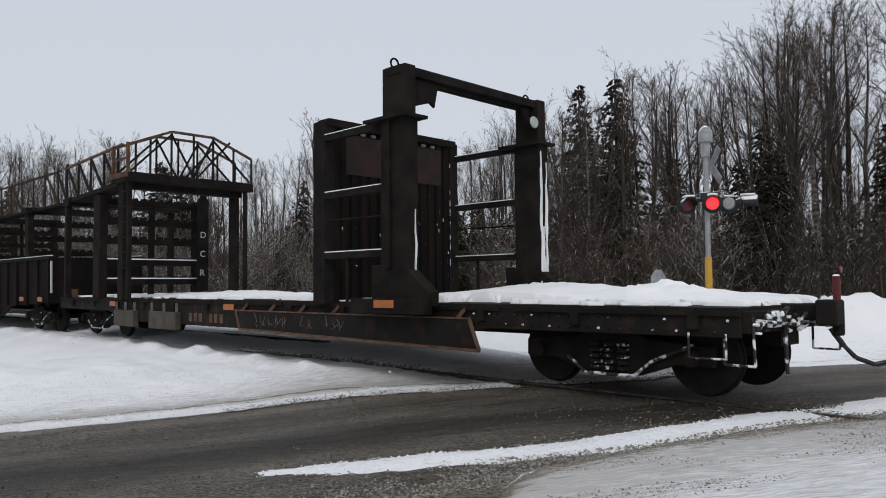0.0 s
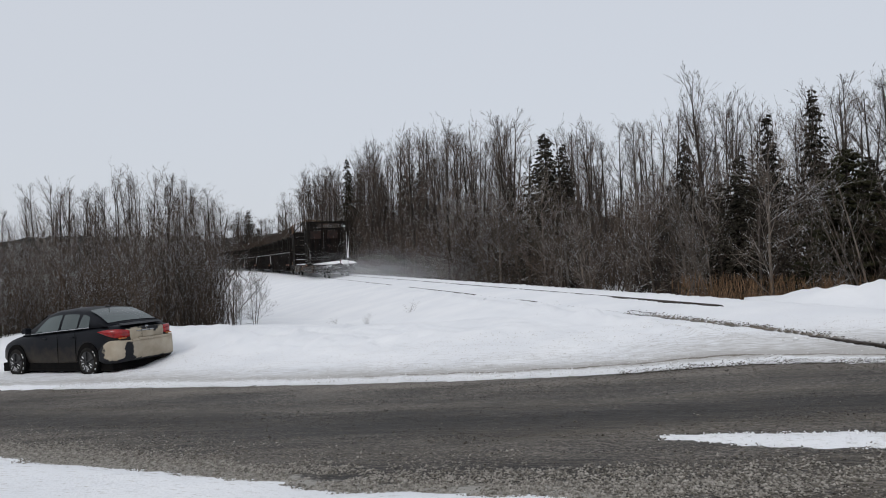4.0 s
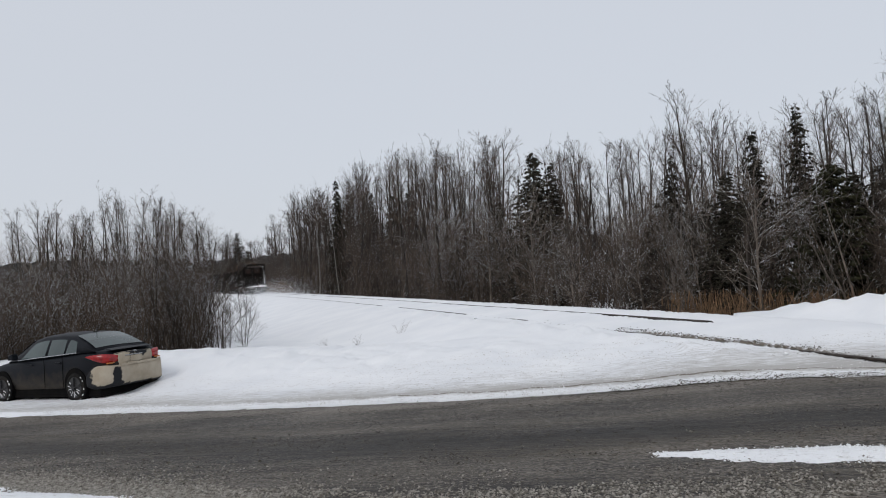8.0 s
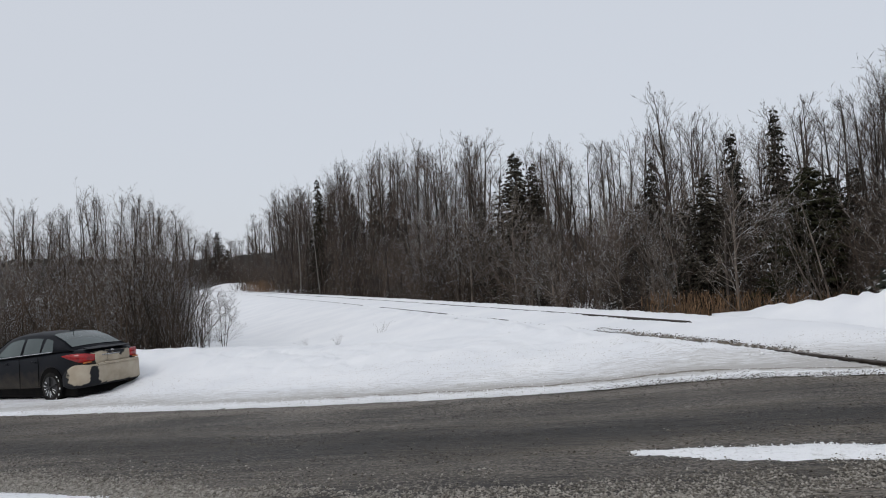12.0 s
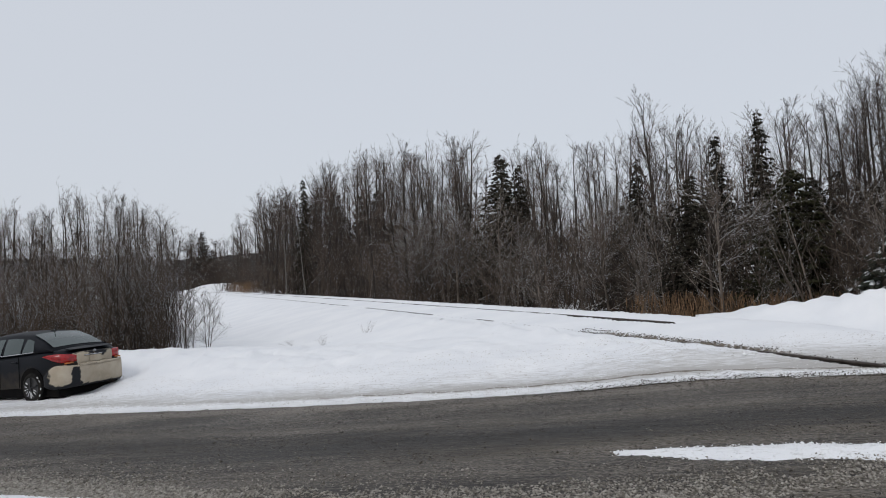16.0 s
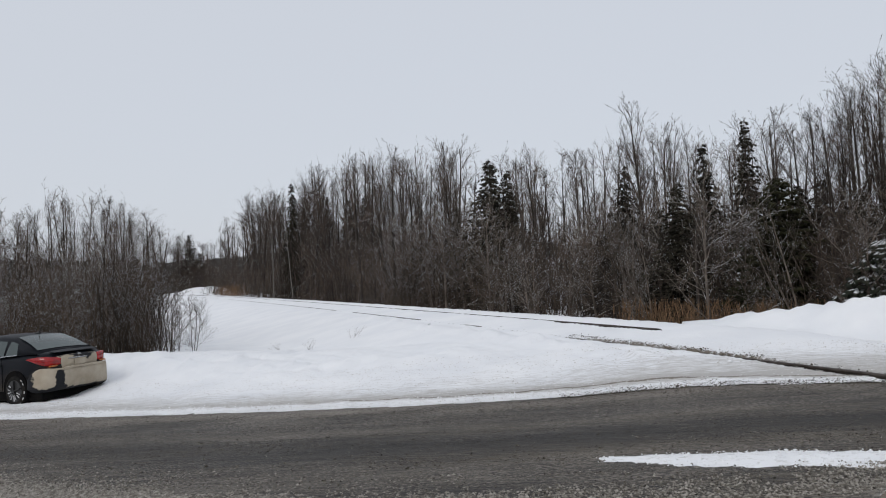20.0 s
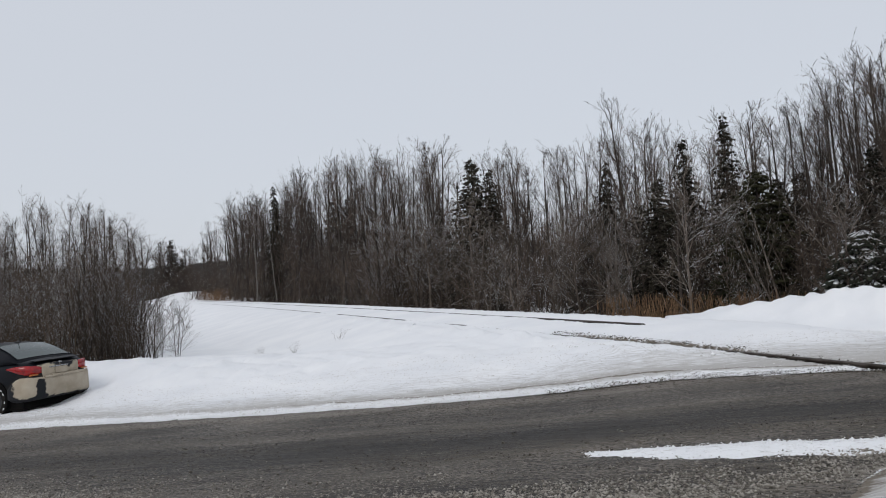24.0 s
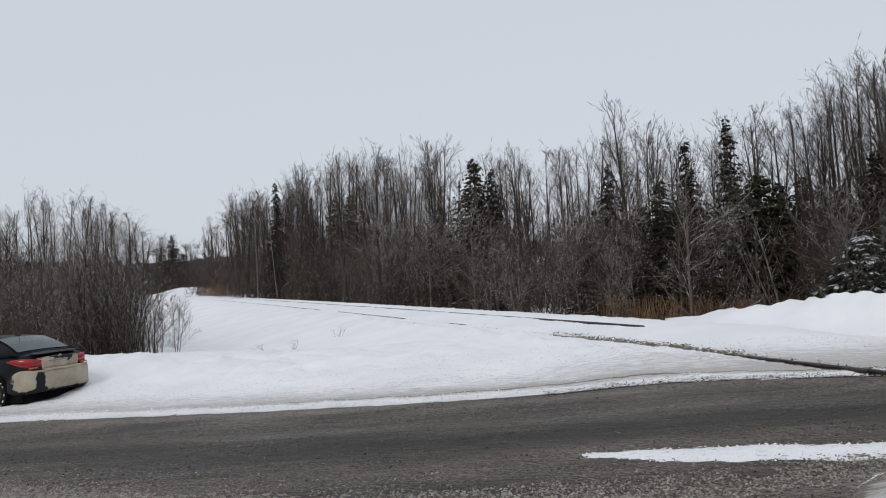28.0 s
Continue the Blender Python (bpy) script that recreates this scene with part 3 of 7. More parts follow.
rail_line("near_rail", 0.0, 0.0, lambda s: 0.0 if s < 15.6 else (0.03 if 20.4 < s < 22.3 or 25.5 < s < 36.0 or s > 39 else -0.05), "rusty steel rail in a dark groove in the snow")
rail_line("far_rail", GAUGE + 0.07, FAR_RISE, lambda s: -0.22 if s < 14 else 0.03, "rusty steel rail half sunk in snow")


# ---- the train ----
def truck(parent, x0):
    """A two-axle truck; the wheelsets are returned for rolling."""
    for sgn in (1, -1):
        y = 1.02 * sgn
        fr = Geo()
        fr.extrude([(x0 - 1.36, 0.36), (x0 - 1.36, 0.60), (x0 - 0.55, 0.66), (x0 - 0.35, 0.74), (x0 + 0.35, 0.74), (x0 + 0.55, 0.66), (x0 + 1.36, 0.60), (x0 + 1.36, 0.36), (x0 + 0.88, 0.36),
                    (x0 + 0.40, 0.20), (x0 - 0.40, 0.20), (x0 - 0.88, 0.36)], "y", y - 0.07, y + 0.07)
        for dx in (-1.12, 1.12):
            fr.rod((x0 + dx, y - 0.05 * sgn, 0.457), (x0 + dx, y + 0.15 * sgn, 0.457), 0.13, 0.11, 10)
        part("side_frame", fr, M_STEEL, parent, bevel=0.015)
        part("brake_beam", Geo().pipe([(x0 - 1.15, y + 0.12 * sgn, 0.62), (x0 - 0.62, y + 0.14 * sgn, 0.40), (x0 - 0.36, y + 0.12 * sgn, 0.20), (x0 + 0.36, y + 0.12 * sgn, 0.20), (x0 + 0.62, y + 0.14 * sgn, 0.40)], 0.022), M_ICE, parent, "bent rod flecked with snow")
        for dx in (-0.2, 0.0, 0.2):
            sp = Geo()
            for k in range(5):
                sp.rod((x0 + dx, 1.11 * sgn, 0.26 + 0.075 * k), (x0 + dx, 1.11 * sgn, 0.30 + 0.075 * k), 0.085, 0.085, 8)
            part("coil_spring", sp, M_SPRING, parent, "coil spring flecked with snow")
    bol = Geo().box((x0, 0, 0.68), (0.5, 2.1, 0.22))
    part("bolster", bol, M_STEEL, parent)
    sets = []
    for dx in (-1.12, 1.12):
        w = part("wheelset", Geo().rod((0, -0.95, 0), (0, 0.95, 0), 0.075, 0.075, 8), M_WHEEL, parent)
        for sgn in (1, -1):
            g = Geo()
            a, b = 0.69 * sgn, 0.80 * sgn
            g.rod((0, a, 0), (0, a + 0.03 * sgn, 0), 0.485, 0.485, 32)
            g.rod((0, a + 0.03 * sgn, 0), (0, b, 0), 0.457, 0.452, 32)
            g.rod((0, b, 0), (0, b + 0.012 * sgn, 0), 0.40, 0.33, 32)
            g.rod((0, b, 0), (0, b + 0.08 * sgn, 0), 0.12, 0.09, 10)
            part("wheel", g, M_WHEEL, w)
        w.location = (x0 + dx, 0, 0.457)
        sets.append(w)
    return sets


def snow_slab(x0, x1, y0, y1, z, fn, nx, ny):
    """An uneven sheet of lying snow with a rim down to its support."""
    xs, ys = np.linspace(x0, x1, nx), np.linspace(y0, y1, ny)
    gx, gy = np.meshgrid(xs, ys)
    h = fn(gx, gy)
    idx = np.arange(nx * ny).reshape(ny, nx)
    good = (h[:-1, :-1] > 0) & (h[1:, :-1] > 0) & (h[:-1, 1:] > 0) & (h[1:, 1:] > 0)
    top = np.stack([gx, gy, z + np.maximum(h, 0.004)], -1).reshape(-1, 3)
    low = np.stack([gx, gy, z - 0.01 + 0 * h], -1).reshape(-1, 3)
    N = nx * ny
    q = np.stack([idx[:-1, :-1], idx[:-1, 1:], idx[1:, 1:], idx[1:, :-1]], -1)
    fs = list(q[good])
    gp = np.pad(good, 1)
    for j in range(ny - 1):
        for i in range(nx - 1):
            if good[j, i]:
                a, b, c, d = q[j, i]
                if not gp[j, i + 1]:
                    fs.append((a, a + N, b + N, b))
                if not gp[j + 2, i + 1]:
                    fs.append((c, c + N, d + N, d))
                if not gp[j + 1, i]:
                    fs.append((d, d + N, a + N, a))
                if not gp[j + 1, i + 2]:
                    fs.append((b, b + N, c + N, c))
    return array_mesh("snow", np.concatenate([top, low]), np.array(fs), M_TSNOW, True)


def coupler(parent, x, sgn):
    g = Geo().box((x + 0.45 * sgn, 0, 1.0), (0.6, 0.17, 0.2)).box((x + 0.12 * sgn, 0.05, 1.0), (0.24, 0.30, 0.30)).rod((x + 0.08 * sgn, -0.12, 0.72), (x + 0.08 * sgn, -0.12, 1.06), 0.07, 0.07, 8)
    g.box((x + 0.66 * sgn, 0, 0.9), (0.1, 0.5, 0.36))
    return part("coupler", g, M_RUST, parent, bevel=0.02)


FLAT_L, GON_L = 21.9, 21.9


def flat_car():
    c = thing("flat_car", pose(0, 0, 0), "black bulkhead flat car with steel portal and snowy deck", "railway car", "cars of the train")
    X = lambda r: r - FLAT_L / 2
    deck = part("deck", Geo().box((0.08, 0, 1.06), (FLAT_L - 1.06, 2.9, 0.04)), M_RUST, c, "dark plank deck")
    for i in range(42):
        part("plank", Geo().box((X(0.60 + 0.495 * i + 0.245), 0, 1.115), (0.485, 3.0, 0.07)), M_RUST, deck)
    for sgn, nm in ((1, "side_sill"), (-1, "side_sill")):
        g = Geo().extrude([(X(0.58), 0.80), (X(0.58), 1.08), (X(21.4), 1.08), (X(21.4), 0.80), (X(17.8), 0.78), (X(16.5), 0.50), (X(5.6), 0.50), (X(4.2), 0.78)], "y", 1.44 * sgn, 1.50 * sgn)
        part(nm, g, M_RUST, c, bevel=0.01)
    rim = Geo()
    for sgn in (1, -1):
        for a, b in ((0.58, 3.7), (3.95, 9.2), (9.4, 15.0), (15.2, 21.4)):
            rim.box((X((a + b) / 2), 1.52 * sgn, 1.085), (b - a, 0.05, 0.06))
        for k in range(13):
            rim.box((X(1.1 + 1.6 * k), 1.53 * sgn, 0.98), (0.12, 0.07, 0.17))
    part("deck_rim", rim, M_STEEL, c)
    for k in range(26):
        for zz in (0.86, 1.0):
            riv = Geo().rod((X(0.72 + 0.15 * k), 1.49, zz), (X(0.72 + 0.15 * k), 1.522, zz), 0.022, 0.012, 6)
            part("rivet", riv, M_ICE if (k * 7 + int(zz * 10)) % 5 < 2 else M_STEEL, c)
    part("centre_sill", Geo().box((0, 0, 0.82), (FLAT_L - 1.2, 0.6, 0.46)), M_STEEL, c)
    for xx in (0.54, FLAT_L - 0.36):
        part("end_sill", Geo().box((X(xx), 0, 0.98), (0.1, 2.9, 0.26)), M_STEEL, c, bevel=0.01)
    # tie-down trough along the near side, with tan worn edges and brackets
    tr = Geo().extrude([(X(4.45), 0.93), (X(10.9), 0.93), (X(10.75), 0.50), (X(4.25), 0.42)], "y", 1.60, 1.63)
    trough = part("side_trough", tr, M_RUST, c, "rust-brown trough plate with scrawled marks")
    eg = Geo().beam((X(4.25), 1.64, 0.42), (X(10.75), 1.64, 0.50), 0.03, 0.045).beam((X(4.25), 1.64, 0.42), (X(4.45), 1.64, 0.95), 0.03, 0.05).beam((X(10.9), 1.64, 0.95), (X(10.75), 1.64, 0.5), 0.03, 0.05)
    eg.beam((X(4.45), 1.64, 0.93), (X(10.9), 1.64, 0.93), 0.02, 0.025)
    part("worn_edge", eg, M_TAN, trough, "bare tan-rusted plate edges")
    for k in range(7):
        part("bracket", Geo().beam((X(4.7 + 1.0 * k), 1.62, 0.92), (X(4.62 + 1.0 * k), 1.52, 1.08), 0.05, 0.05), M_TAN, trough)
    rg = random.Random(5)
    xx = 7.3
    while xx < 10.2:
        for _ in range(rg.randint(1, 4)):
            q0 = (xx + rg.uniform(0, 0.18), rg.uniform(0.58, 0.70))
            sc = Geo().beam((X(q0[0]), 1.635, q0[1]), (X(q0[0] + rg.uniform(-0.10, 0.12)), 1.635, q0[1] + rg.uniform(0.04, 0.20)), 0.006, 0.006)
            part("scrawl_stroke", sc, M_SCRAWL, trough, "pale chalky stroke")
        xx += rg.choice((0.2, 0.24, 0.28, 0.5))
    for a, b in ((13.6, 15.0), (15.9, 17.1)):
        bx = part("tool_box", Geo().box((X((a + b) / 2), 1.56, 0.60), (b - a, 0.14, 0.46)), M_TROUGH, c, "brown-grey steel side box", 0.01)
        for px in (a + 0.05, (a + b) / 2, b - 0.05):
            part("hanger", Geo().box((X(px), 1.57, 0.93), (0.03, 0.05, 0.24)), M_SCRAWL, bx)
    for xx in (11.35, 17.35):
        part("reflector", Geo().box((X(xx), 1.545, 0.99), (0.42, 0.02, 0.13)), M_REFL, c, "amber reflector strip")
    part("reflector", Geo().box((X(5.95), 1.95, 1.14), (0.46, 0.02, 0.13)), M_REFL, c, "amber reflector strip on the portal foot")
    for k, hh in enumerate((0.2, 0.2, 0.2, 0, 0.2, 0.2, 0.2)):
        if hh:
            part("number_bar", Geo().box((X(13.1 - 0.23 * k), 1.505, 0.72), (0.13, 0.012, hh)), M_TAN, c, "faded rust-coloured bar")
    # couplers, brake gear, rear end
    coupler(c, X(0), 1)
    coupler(c, X(FLAT_L), -1)
    for sgn in (1, -1):
        part("uncoupling_lever", Geo().pipe([(X(0.48), 1.3 * sgn, 1.0), (X(0.40), 0.9 * sgn, 0.96), (X(0.38), 0.35 * sgn, 0.92), (X(0.34), 0.18 * sgn, 1.06)], 0.022), M_ICE, c, "bent lever caked in snow")
        part("stirrup_step", Geo().pipe([(X(0.48), 1.42 * sgn, 1.05), (X(0.46), 1.42 * sgn, 0.45), (X(0.80), 1.42 * sgn, 0.45), (X(0.80), 1.42 * sgn, 0.82)], 0.016), M_ICE, c)
    part("brake_box", Geo().box((X(0.52), 0.75, 1.0), (0.16, 0.5, 0.2)), M_ICE, c, "steel box caked in snow", 0.02)
    part("lever_bracket", Geo().box((X(0.51), -0.55, 1.02), (0.2, 0.35, 0.24)), M_ICE, c, "", 0.02)
    part("brake_rod", Geo().rod((X(0.46), 0.55, 0.98), (X(0.44), 0.55, 0.30), 0.028, 0.022, 6), M_ICE, c)
    rg = random.Random(19)
    for k in range(60):
        g = Geo().box((X(rg.uniform(0.44, 0.49)), rg.uniform(-1.4, 1.45), rg.uniform(0.84, 1.13)), (0.06, rg.uniform(0.04, 0.16), rg.uniform(0.02, 0.07)), (rg.uniform(-25, 25), rg.uniform(-20, 20), rg.uniform(-30, 30)))
        part("caked_snow", g, M_ICE if k % 3 else M_TSNOW, c, bevel=0.012)
    part("grab_iron", Geo().pipe([(X(0.72), 1.56, 0.85), (X(0.72), 1.56, 0.52), (X(1.15), 1.56, 0.52), (X(1.15), 1.56, 0.85)], 0.013), M_ICE, c)
    part("air_hose", Geo().pipe([(X(0.22), -0.28, 0.85), (X(0.10), -0.36, 0.62), (X(-0.02), -0.40, 0.45), (X(-0.22), -0.42, 0.38), (X(-0.42), -0.42, 0.44)], 0.035, 8), M_BLACK, c, "hanging black air hose")
    mk = part("end_marker", Geo().box((X(0.06), -0.02, 1.34), (0.08, 0.075, 0.40)).box((X(0.06), -0.02, 1.08), (0.07, 0.07, 0.16)), M_MARKER, c, "dull red end-of-train marker", 0.02)
    part("lens", Geo().rod((X(0.015), -0.02, 1.50), (X(0.0), -0.02, 1.50), 0.04, 0.035, 12), M_REDOFF, mk)
    part("hand_hold", Geo().rod((X(0.48), -0.72, 1.0), (X(0.48), -0.72, 1.5), 0.02, 0.02, 6), M_ICE, c)
    br = Geo().pipe([(X(0.46), -1.15, 1.15), (X(0.46), -1.45, 1.25), (X(0.46), -1.50, 0.75), (X(0.46), -1.15, 0.7), (X(0.46), -1.15, 1.15)], 0.018)
    part("end_step", br, M_ICE, c)
    # snow on the deck
    def heap(x, y):
        r = x + FLAT_L / 2
        far = (1.5 - y) / 3.0
        h = 0.035 + 0.03 * fbm(x * 1.5, y * 1.5, 3) + 0.20 * np.exp(-((r - 5.2) / 1.5) ** 2) * (0.25 + far) + 0.10 * np.exp(-((r - 2.6) / 1.3) ** 2) * far + 0.10 * np.exp(-((r - 15) / 2.2) ** 2) * far + 0.05 * far
        h = h + 0.05 * fbm(x * 4, y * 4, 9) * far
        bare = np.exp(-((y - 1.05) / 0.07) ** 2) * (fbm(x * 0.5, y * 0 + 3, 4) > 0.0) * step(0.5, 0.7, r) * step(4.5, 3.5, r)
        edge = 0.10 * np.exp(-((y - 1.52) / 0.10) ** 2) * (1 + fbm(x * 3, y * 3, 8) * 1.5) + 0.09 * np.exp(-((r - 0.58) / 0.12) ** 2)
        return h - 0.12 * bare - edge - 0.4 * step(0.0, 0.12, fbm(x * 0.7, y * 4.5, 44)) * step(0.1, 0.8, y) - 0.30 * step(0.15, 0.4, fbm(x * 2.2, y * 5.0, 46)) * step(1.1, 0.4, r) - 0.30 * step(0.05, 0.25, fbm(x * 0.9 + 4, y * 7.0, 47)) * step(0.55, 1.0, y) + 0.13 * np.exp(-((r - 2.6) / 0.8) ** 2 - ((y + 0.5) / 0.7) ** 2) * (1 + fbm(x * 5, y * 5, 48)) - 0.3 * ((np.abs(r - 3.25) < 0.42) & (y > 1.25)) - 0.3 * ((np.abs(r - 10.3) < 0.9) & (y > 1.15)) - 0.3 * ((np.abs(r - 16.5) < 0.5) & (y > 0.95))
    part("deck_snow", snow_slab(X(0.60), X(21.35), -1.48, 1.49, 1.15, heap, 300, 64), M_TSNOW, c, "white drifted snow lying on the deck")
    # portal
    for sgn in (1, -1):
        y = 1.44 * sgn
        por = Geo().box((X(5.85), y, 2.6), (0.60, 0.22, 2.95)).box((X(5.85), y, 4.46), (0.54, 0.20, 0.83))
        post = part("portal_post", por, M_STEEL, c, "heavy black steel portal post", 0.012)
        part("collar", Geo().box((X(5.95), y, 4.05), (0.98, 0.44, 0.05)), M_STEEL, post)
        part("foot_gusset", Geo().extrude([(X(5.1), 1.10), (X(5.1), 1.32), (X(5.64), 1.75), (X(6.4), 1.75), (X(6.4), 1.10)], "y", y - 0.10, y + 0.10), M_STEEL, post, bevel=0.01)
        part("foot_plate", Geo().box((X(5.95), y + 0.12 * sgn, 1.10), (1.7, 0.16, 0.24)), M_STEEL, post)
        part("stiffener", Geo().box((X(5.95), y + 0.13 * sgn, 2.9), (0.12, 0.05, 2.4)), M_STEEL, post)
    top = Geo().box((X(5.85), 0, 4.80), (0.40, 3.1, 0.15)).box((X(5.78), 0, 4.70), (0.06, 2.6, 0.06))
    top.extrude([(1.28, 4.72), (0.78, 4.72), (0.86, 4.31), (0.95, 4.38), (1.28, 4.26)], "x", X(5.72), X(5.78))
    top.extrude([(-1.28, 4.72), (-1.05, 4.72), (-1.28, 4.26)], "x", X(5.72), X(5.78))
    part("portal_beam", top, M_STEEL, c, bevel=0.012)
    for sgn in (1, -1):
        g = Geo()
        for k in range(10):
            a0, a1 = math.pi * 2 * k / 10, math.pi * 2 * (k + 1) / 10
            g.rod((X(5.95), 1.44 * sgn + 0.07 * math.cos(a0), 4.96 + 0.08 * math.sin(a0)), (X(5.95), 1.44 * sgn + 0.07 * math.cos(a1), 4.96 + 0.08 * math.sin(a1)), 0.016, 0.016, 6)
        part("lifting_eye", g, M_STEEL, c)
    lamp = part("work_lamp", Geo().rod((X(5.64), -1.22, 4.42), (X(5.56), -1.22, 4.42), 0.10, 0.12, 16), M_STEEL, c, "round work lamp on the post")
    part("lens", Geo().rod((X(5.56), -1.22, 4.42), (X(5.545), -1.22, 4.42), 0.108, 0.095, 16), M_LAMPGLASS, lamp, "frosted round glass")
    rg = random.Random(23)
    for yy, z0, z1, wd in ((-1.36, 1.2, 3.9, 0.028), (-1.41, 1.2, 2.5, 0.04), (-1.47, 1.15, 3.3, 0.03), (-1.51, 1.15, 2.1, 0.05), (-1.39, 1.15, 1.9, 0.06), (-1.44, 1.15, 1.75, 0.08), (1.40, 1.2, 2.6, 0.02), (-1.34, 2.4, 3.6, 0.014), (-1.50, 2.0, 3.7, 0.016)):
        lf, rt = [], []
        for k in range(9):
            zz = z0 + (z1 - z0) * k / 8
            ww = wd * (1 - 0.85 * k / 8) * rg.uniform(0.3, 1.3)
            dy = rg.uniform(-0.018, 0.018)
            lf.append((yy + dy - ww, zz))
            rt.append((yy + dy + ww, zz))
        part("ice_streak", Geo().extrude(lf + rt[::-1], "x", X(5.525), X(5.548)), M_TSNOW, c, "frozen white streak of snow")
    # side rungs between portal and bulkhead
    for sgn in (1, -1):
        for zz in (1.95, 3.0, 4.02):
            part("rung", Geo().beam((X(6.2), 1.42 * sgn, zz), (X(8.0), 1.42 * sgn, zz), 0.08, 0.11), M_STEEL, c)
            part("rung_snow", Geo().box((X(7.05), 1.42 * sgn, zz + 0.062), (1.5, 0.07, 0.018)), M_TSNOW, c)
        part("tie_rod", Geo().rod((X(6.2), 1.42 * sgn, 2.55), (X(7.9), 1.42 * sgn, 2.57), 0.015, 0.015, 6).rod((X(7.2), 1.42 * sgn, 1.15), (X(7.2), 1.42 * sgn, 1.95), 0.03, 0.03, 6), M_STEEL, c)
    # bulkhead of ribbed plate
    out, n = [], 14
    wdt = 2.7 / n
    for k in range(n):
        y0 = -1.35 + k * wdt
        out += [(X(7.84), y0), (X(7.84), y0 + wdt * 0.22), (X(7.80), y0 + wdt * 0.30), (X(7.80), y0 + wdt * 0.92), (X(7.84), y0 + wdt)]
    g = Geo().extrude(out + [(X(7.96), 1.35), (X(7.96), -1.35)], "z", 1.15, 4.25)
    bul = part("bulkhead", g, M_PANEL, c, "ribbed dark bulkhead with rust stains")
    for sgn in (1, -1):
        part("patch", Geo().extrude([(0.24 * sgn, 3.42), (0.24 * sgn, 4.14), (1.08 * sgn, 4.14), (1.08 * sgn, 3.42)], "x", X(7.788), X(7.799)), M_REDRUST, bul, "faded red-brown patch")
    for xx, yy, zz, size in ((7.95, 1.42, 2.72, (0.34, 0.20, 3.2)), (7.95, -1.42, 2.72, (0.34, 0.20, 3.2)), (7.92, 0, 4.30, (0.34, 2.9, 0.14)), (7.79, 0.05, 2.7, (0.05, 0.07, 3.1))):
        part("bulkhead_frame", Geo().box((X(xx), yy, zz), size), M_STEEL, c, bevel=0.012)
    for k in range(6):
        part("cleat", Geo().box((X(7.77), -0.85 + 0.22 * k + (0.5 if k > 2 else 0), 4.17), (0.04, 0.08, 0.05)), M_SCRAWL, c)
    part("red_strap", Geo().beam((X(7.78), -0.25, 2.85), (X(7.78), -0.55, 2.6), 0.02, 0.03).beam((X(7.78), -0.40, 2.72), (X(7.78), -0.32, 2.3), 0.015, 0.02), M_MARKER, c)
    frost = Geo()
    rg = random.Random(8)
    for k in range(34):
        yy, zz = rg.uniform(-1.3, 1.3), rg.uniform(1.3, 3.6)
        frost.box((X(7.794), yy, zz), (0.008, rg.uniform(0.008, 0.025), rg.uniform(0.02, 0.12)))
    frost.box((X(7.76), 0.05, 2.7), (0.01, 0.018, 2.7))
    frost.box((X(7.794), -1.33, 2.6), (0.01, 0.03, 2.6))
    part("frost", frost, M_ICE, c, "white frost flecks on the plate")
    ch = Geo()
    for k in range(7):
        ch.box((X(5.5 - 0.11 * k), -1.0 - 0.02 * k, 1.52 - 0.05 * k), (0.09, 0.03, 0.03), (0, 25, 30 * (k % 2)))
    part("chain", ch, M_STEEL, c)
    # rail rack across the front half, with its walkway and gable railing
    for sgn in (1, -1):
        for ctr, size in (((16.6, 1.40, 2.5), (0.30, 0.16, 2.75)), ((16.1, 1.46, 2.55), (0.10, 0.10, 2.85)), ((18.5, 1.28, 2.45), (0.45, 0.2, 2.65)), ((20.6, 1.40, 2.4), (0.16, 0.14, 2.55))):
            part("rack_post", Geo().box((X(ctr[0]), ctr[1] * sgn, ctr[2]), size), M_STEEL, c, "", 0.012)
    wk = part("walkway", Geo().box((X(16.4), 0, 3.98), (0.95, 3.2, 0.22)).box((X(16.4), 0, 3.80), (0.3, 2.9, 0.14)), M_STEEL, c, "black walkway across the rack", 0.012)
    for xx in (15.95, 16.85):
        pts = [(1.55, 4.62), (0.55, 4.98), (-0.5, 4.98), (-1.55, 4.62)]
        for (a, za), (b, zb) in zip(pts[:-1], pts[1:]):
            part("top_rail", Geo().beam((X(xx), a, za), (X(xx), b, zb), 0.05, 0.05), M_YELLOW, wk)
        for yy, zz in ((-1.55, 4.62), (-1.05, 4.78), (-0.5, 4.98), (0.0, 4.98), (0.55, 4.98), (1.05, 4.78)):
            part("railing_post", Geo().beam((X(xx), yy, 4.08), (X(xx), yy, zz), 0.04, 0.04), M_RUST, wk)
        for ya, yb in ((-1.5, -0.5), (-0.1, -0.95), (0.0, 0.55), (1.5, 0.55), (0.0, -0.5)):
            part("truss_brace", Geo().beam((X(xx), ya, 4.1), (X(xx), yb, 4.92), 0.04, 0.04), M_RUST, wk)
    for xx in (15.95, 16.85):
        part("yellow_post", Geo().beam((X(xx), 1.56, 4.06), (X(xx), 1.56, 4.66), 0.07, 0.07), M_YELLOW, wk, "worn yellow railing post")
    part("toe_board", Geo().beam((X(15.9), 1.60, 4.02), (X(16.9), 1.60, 4.02), 0.05, 0.12), M_YELLOW, wk, "worn yellow toe board")
    part("mid_rail", Geo().beam((X(15.95), 1.56, 4.36), (X(16.85), 1.56, 4.36), 0.04, 0.04), M_YELLOW, wk)
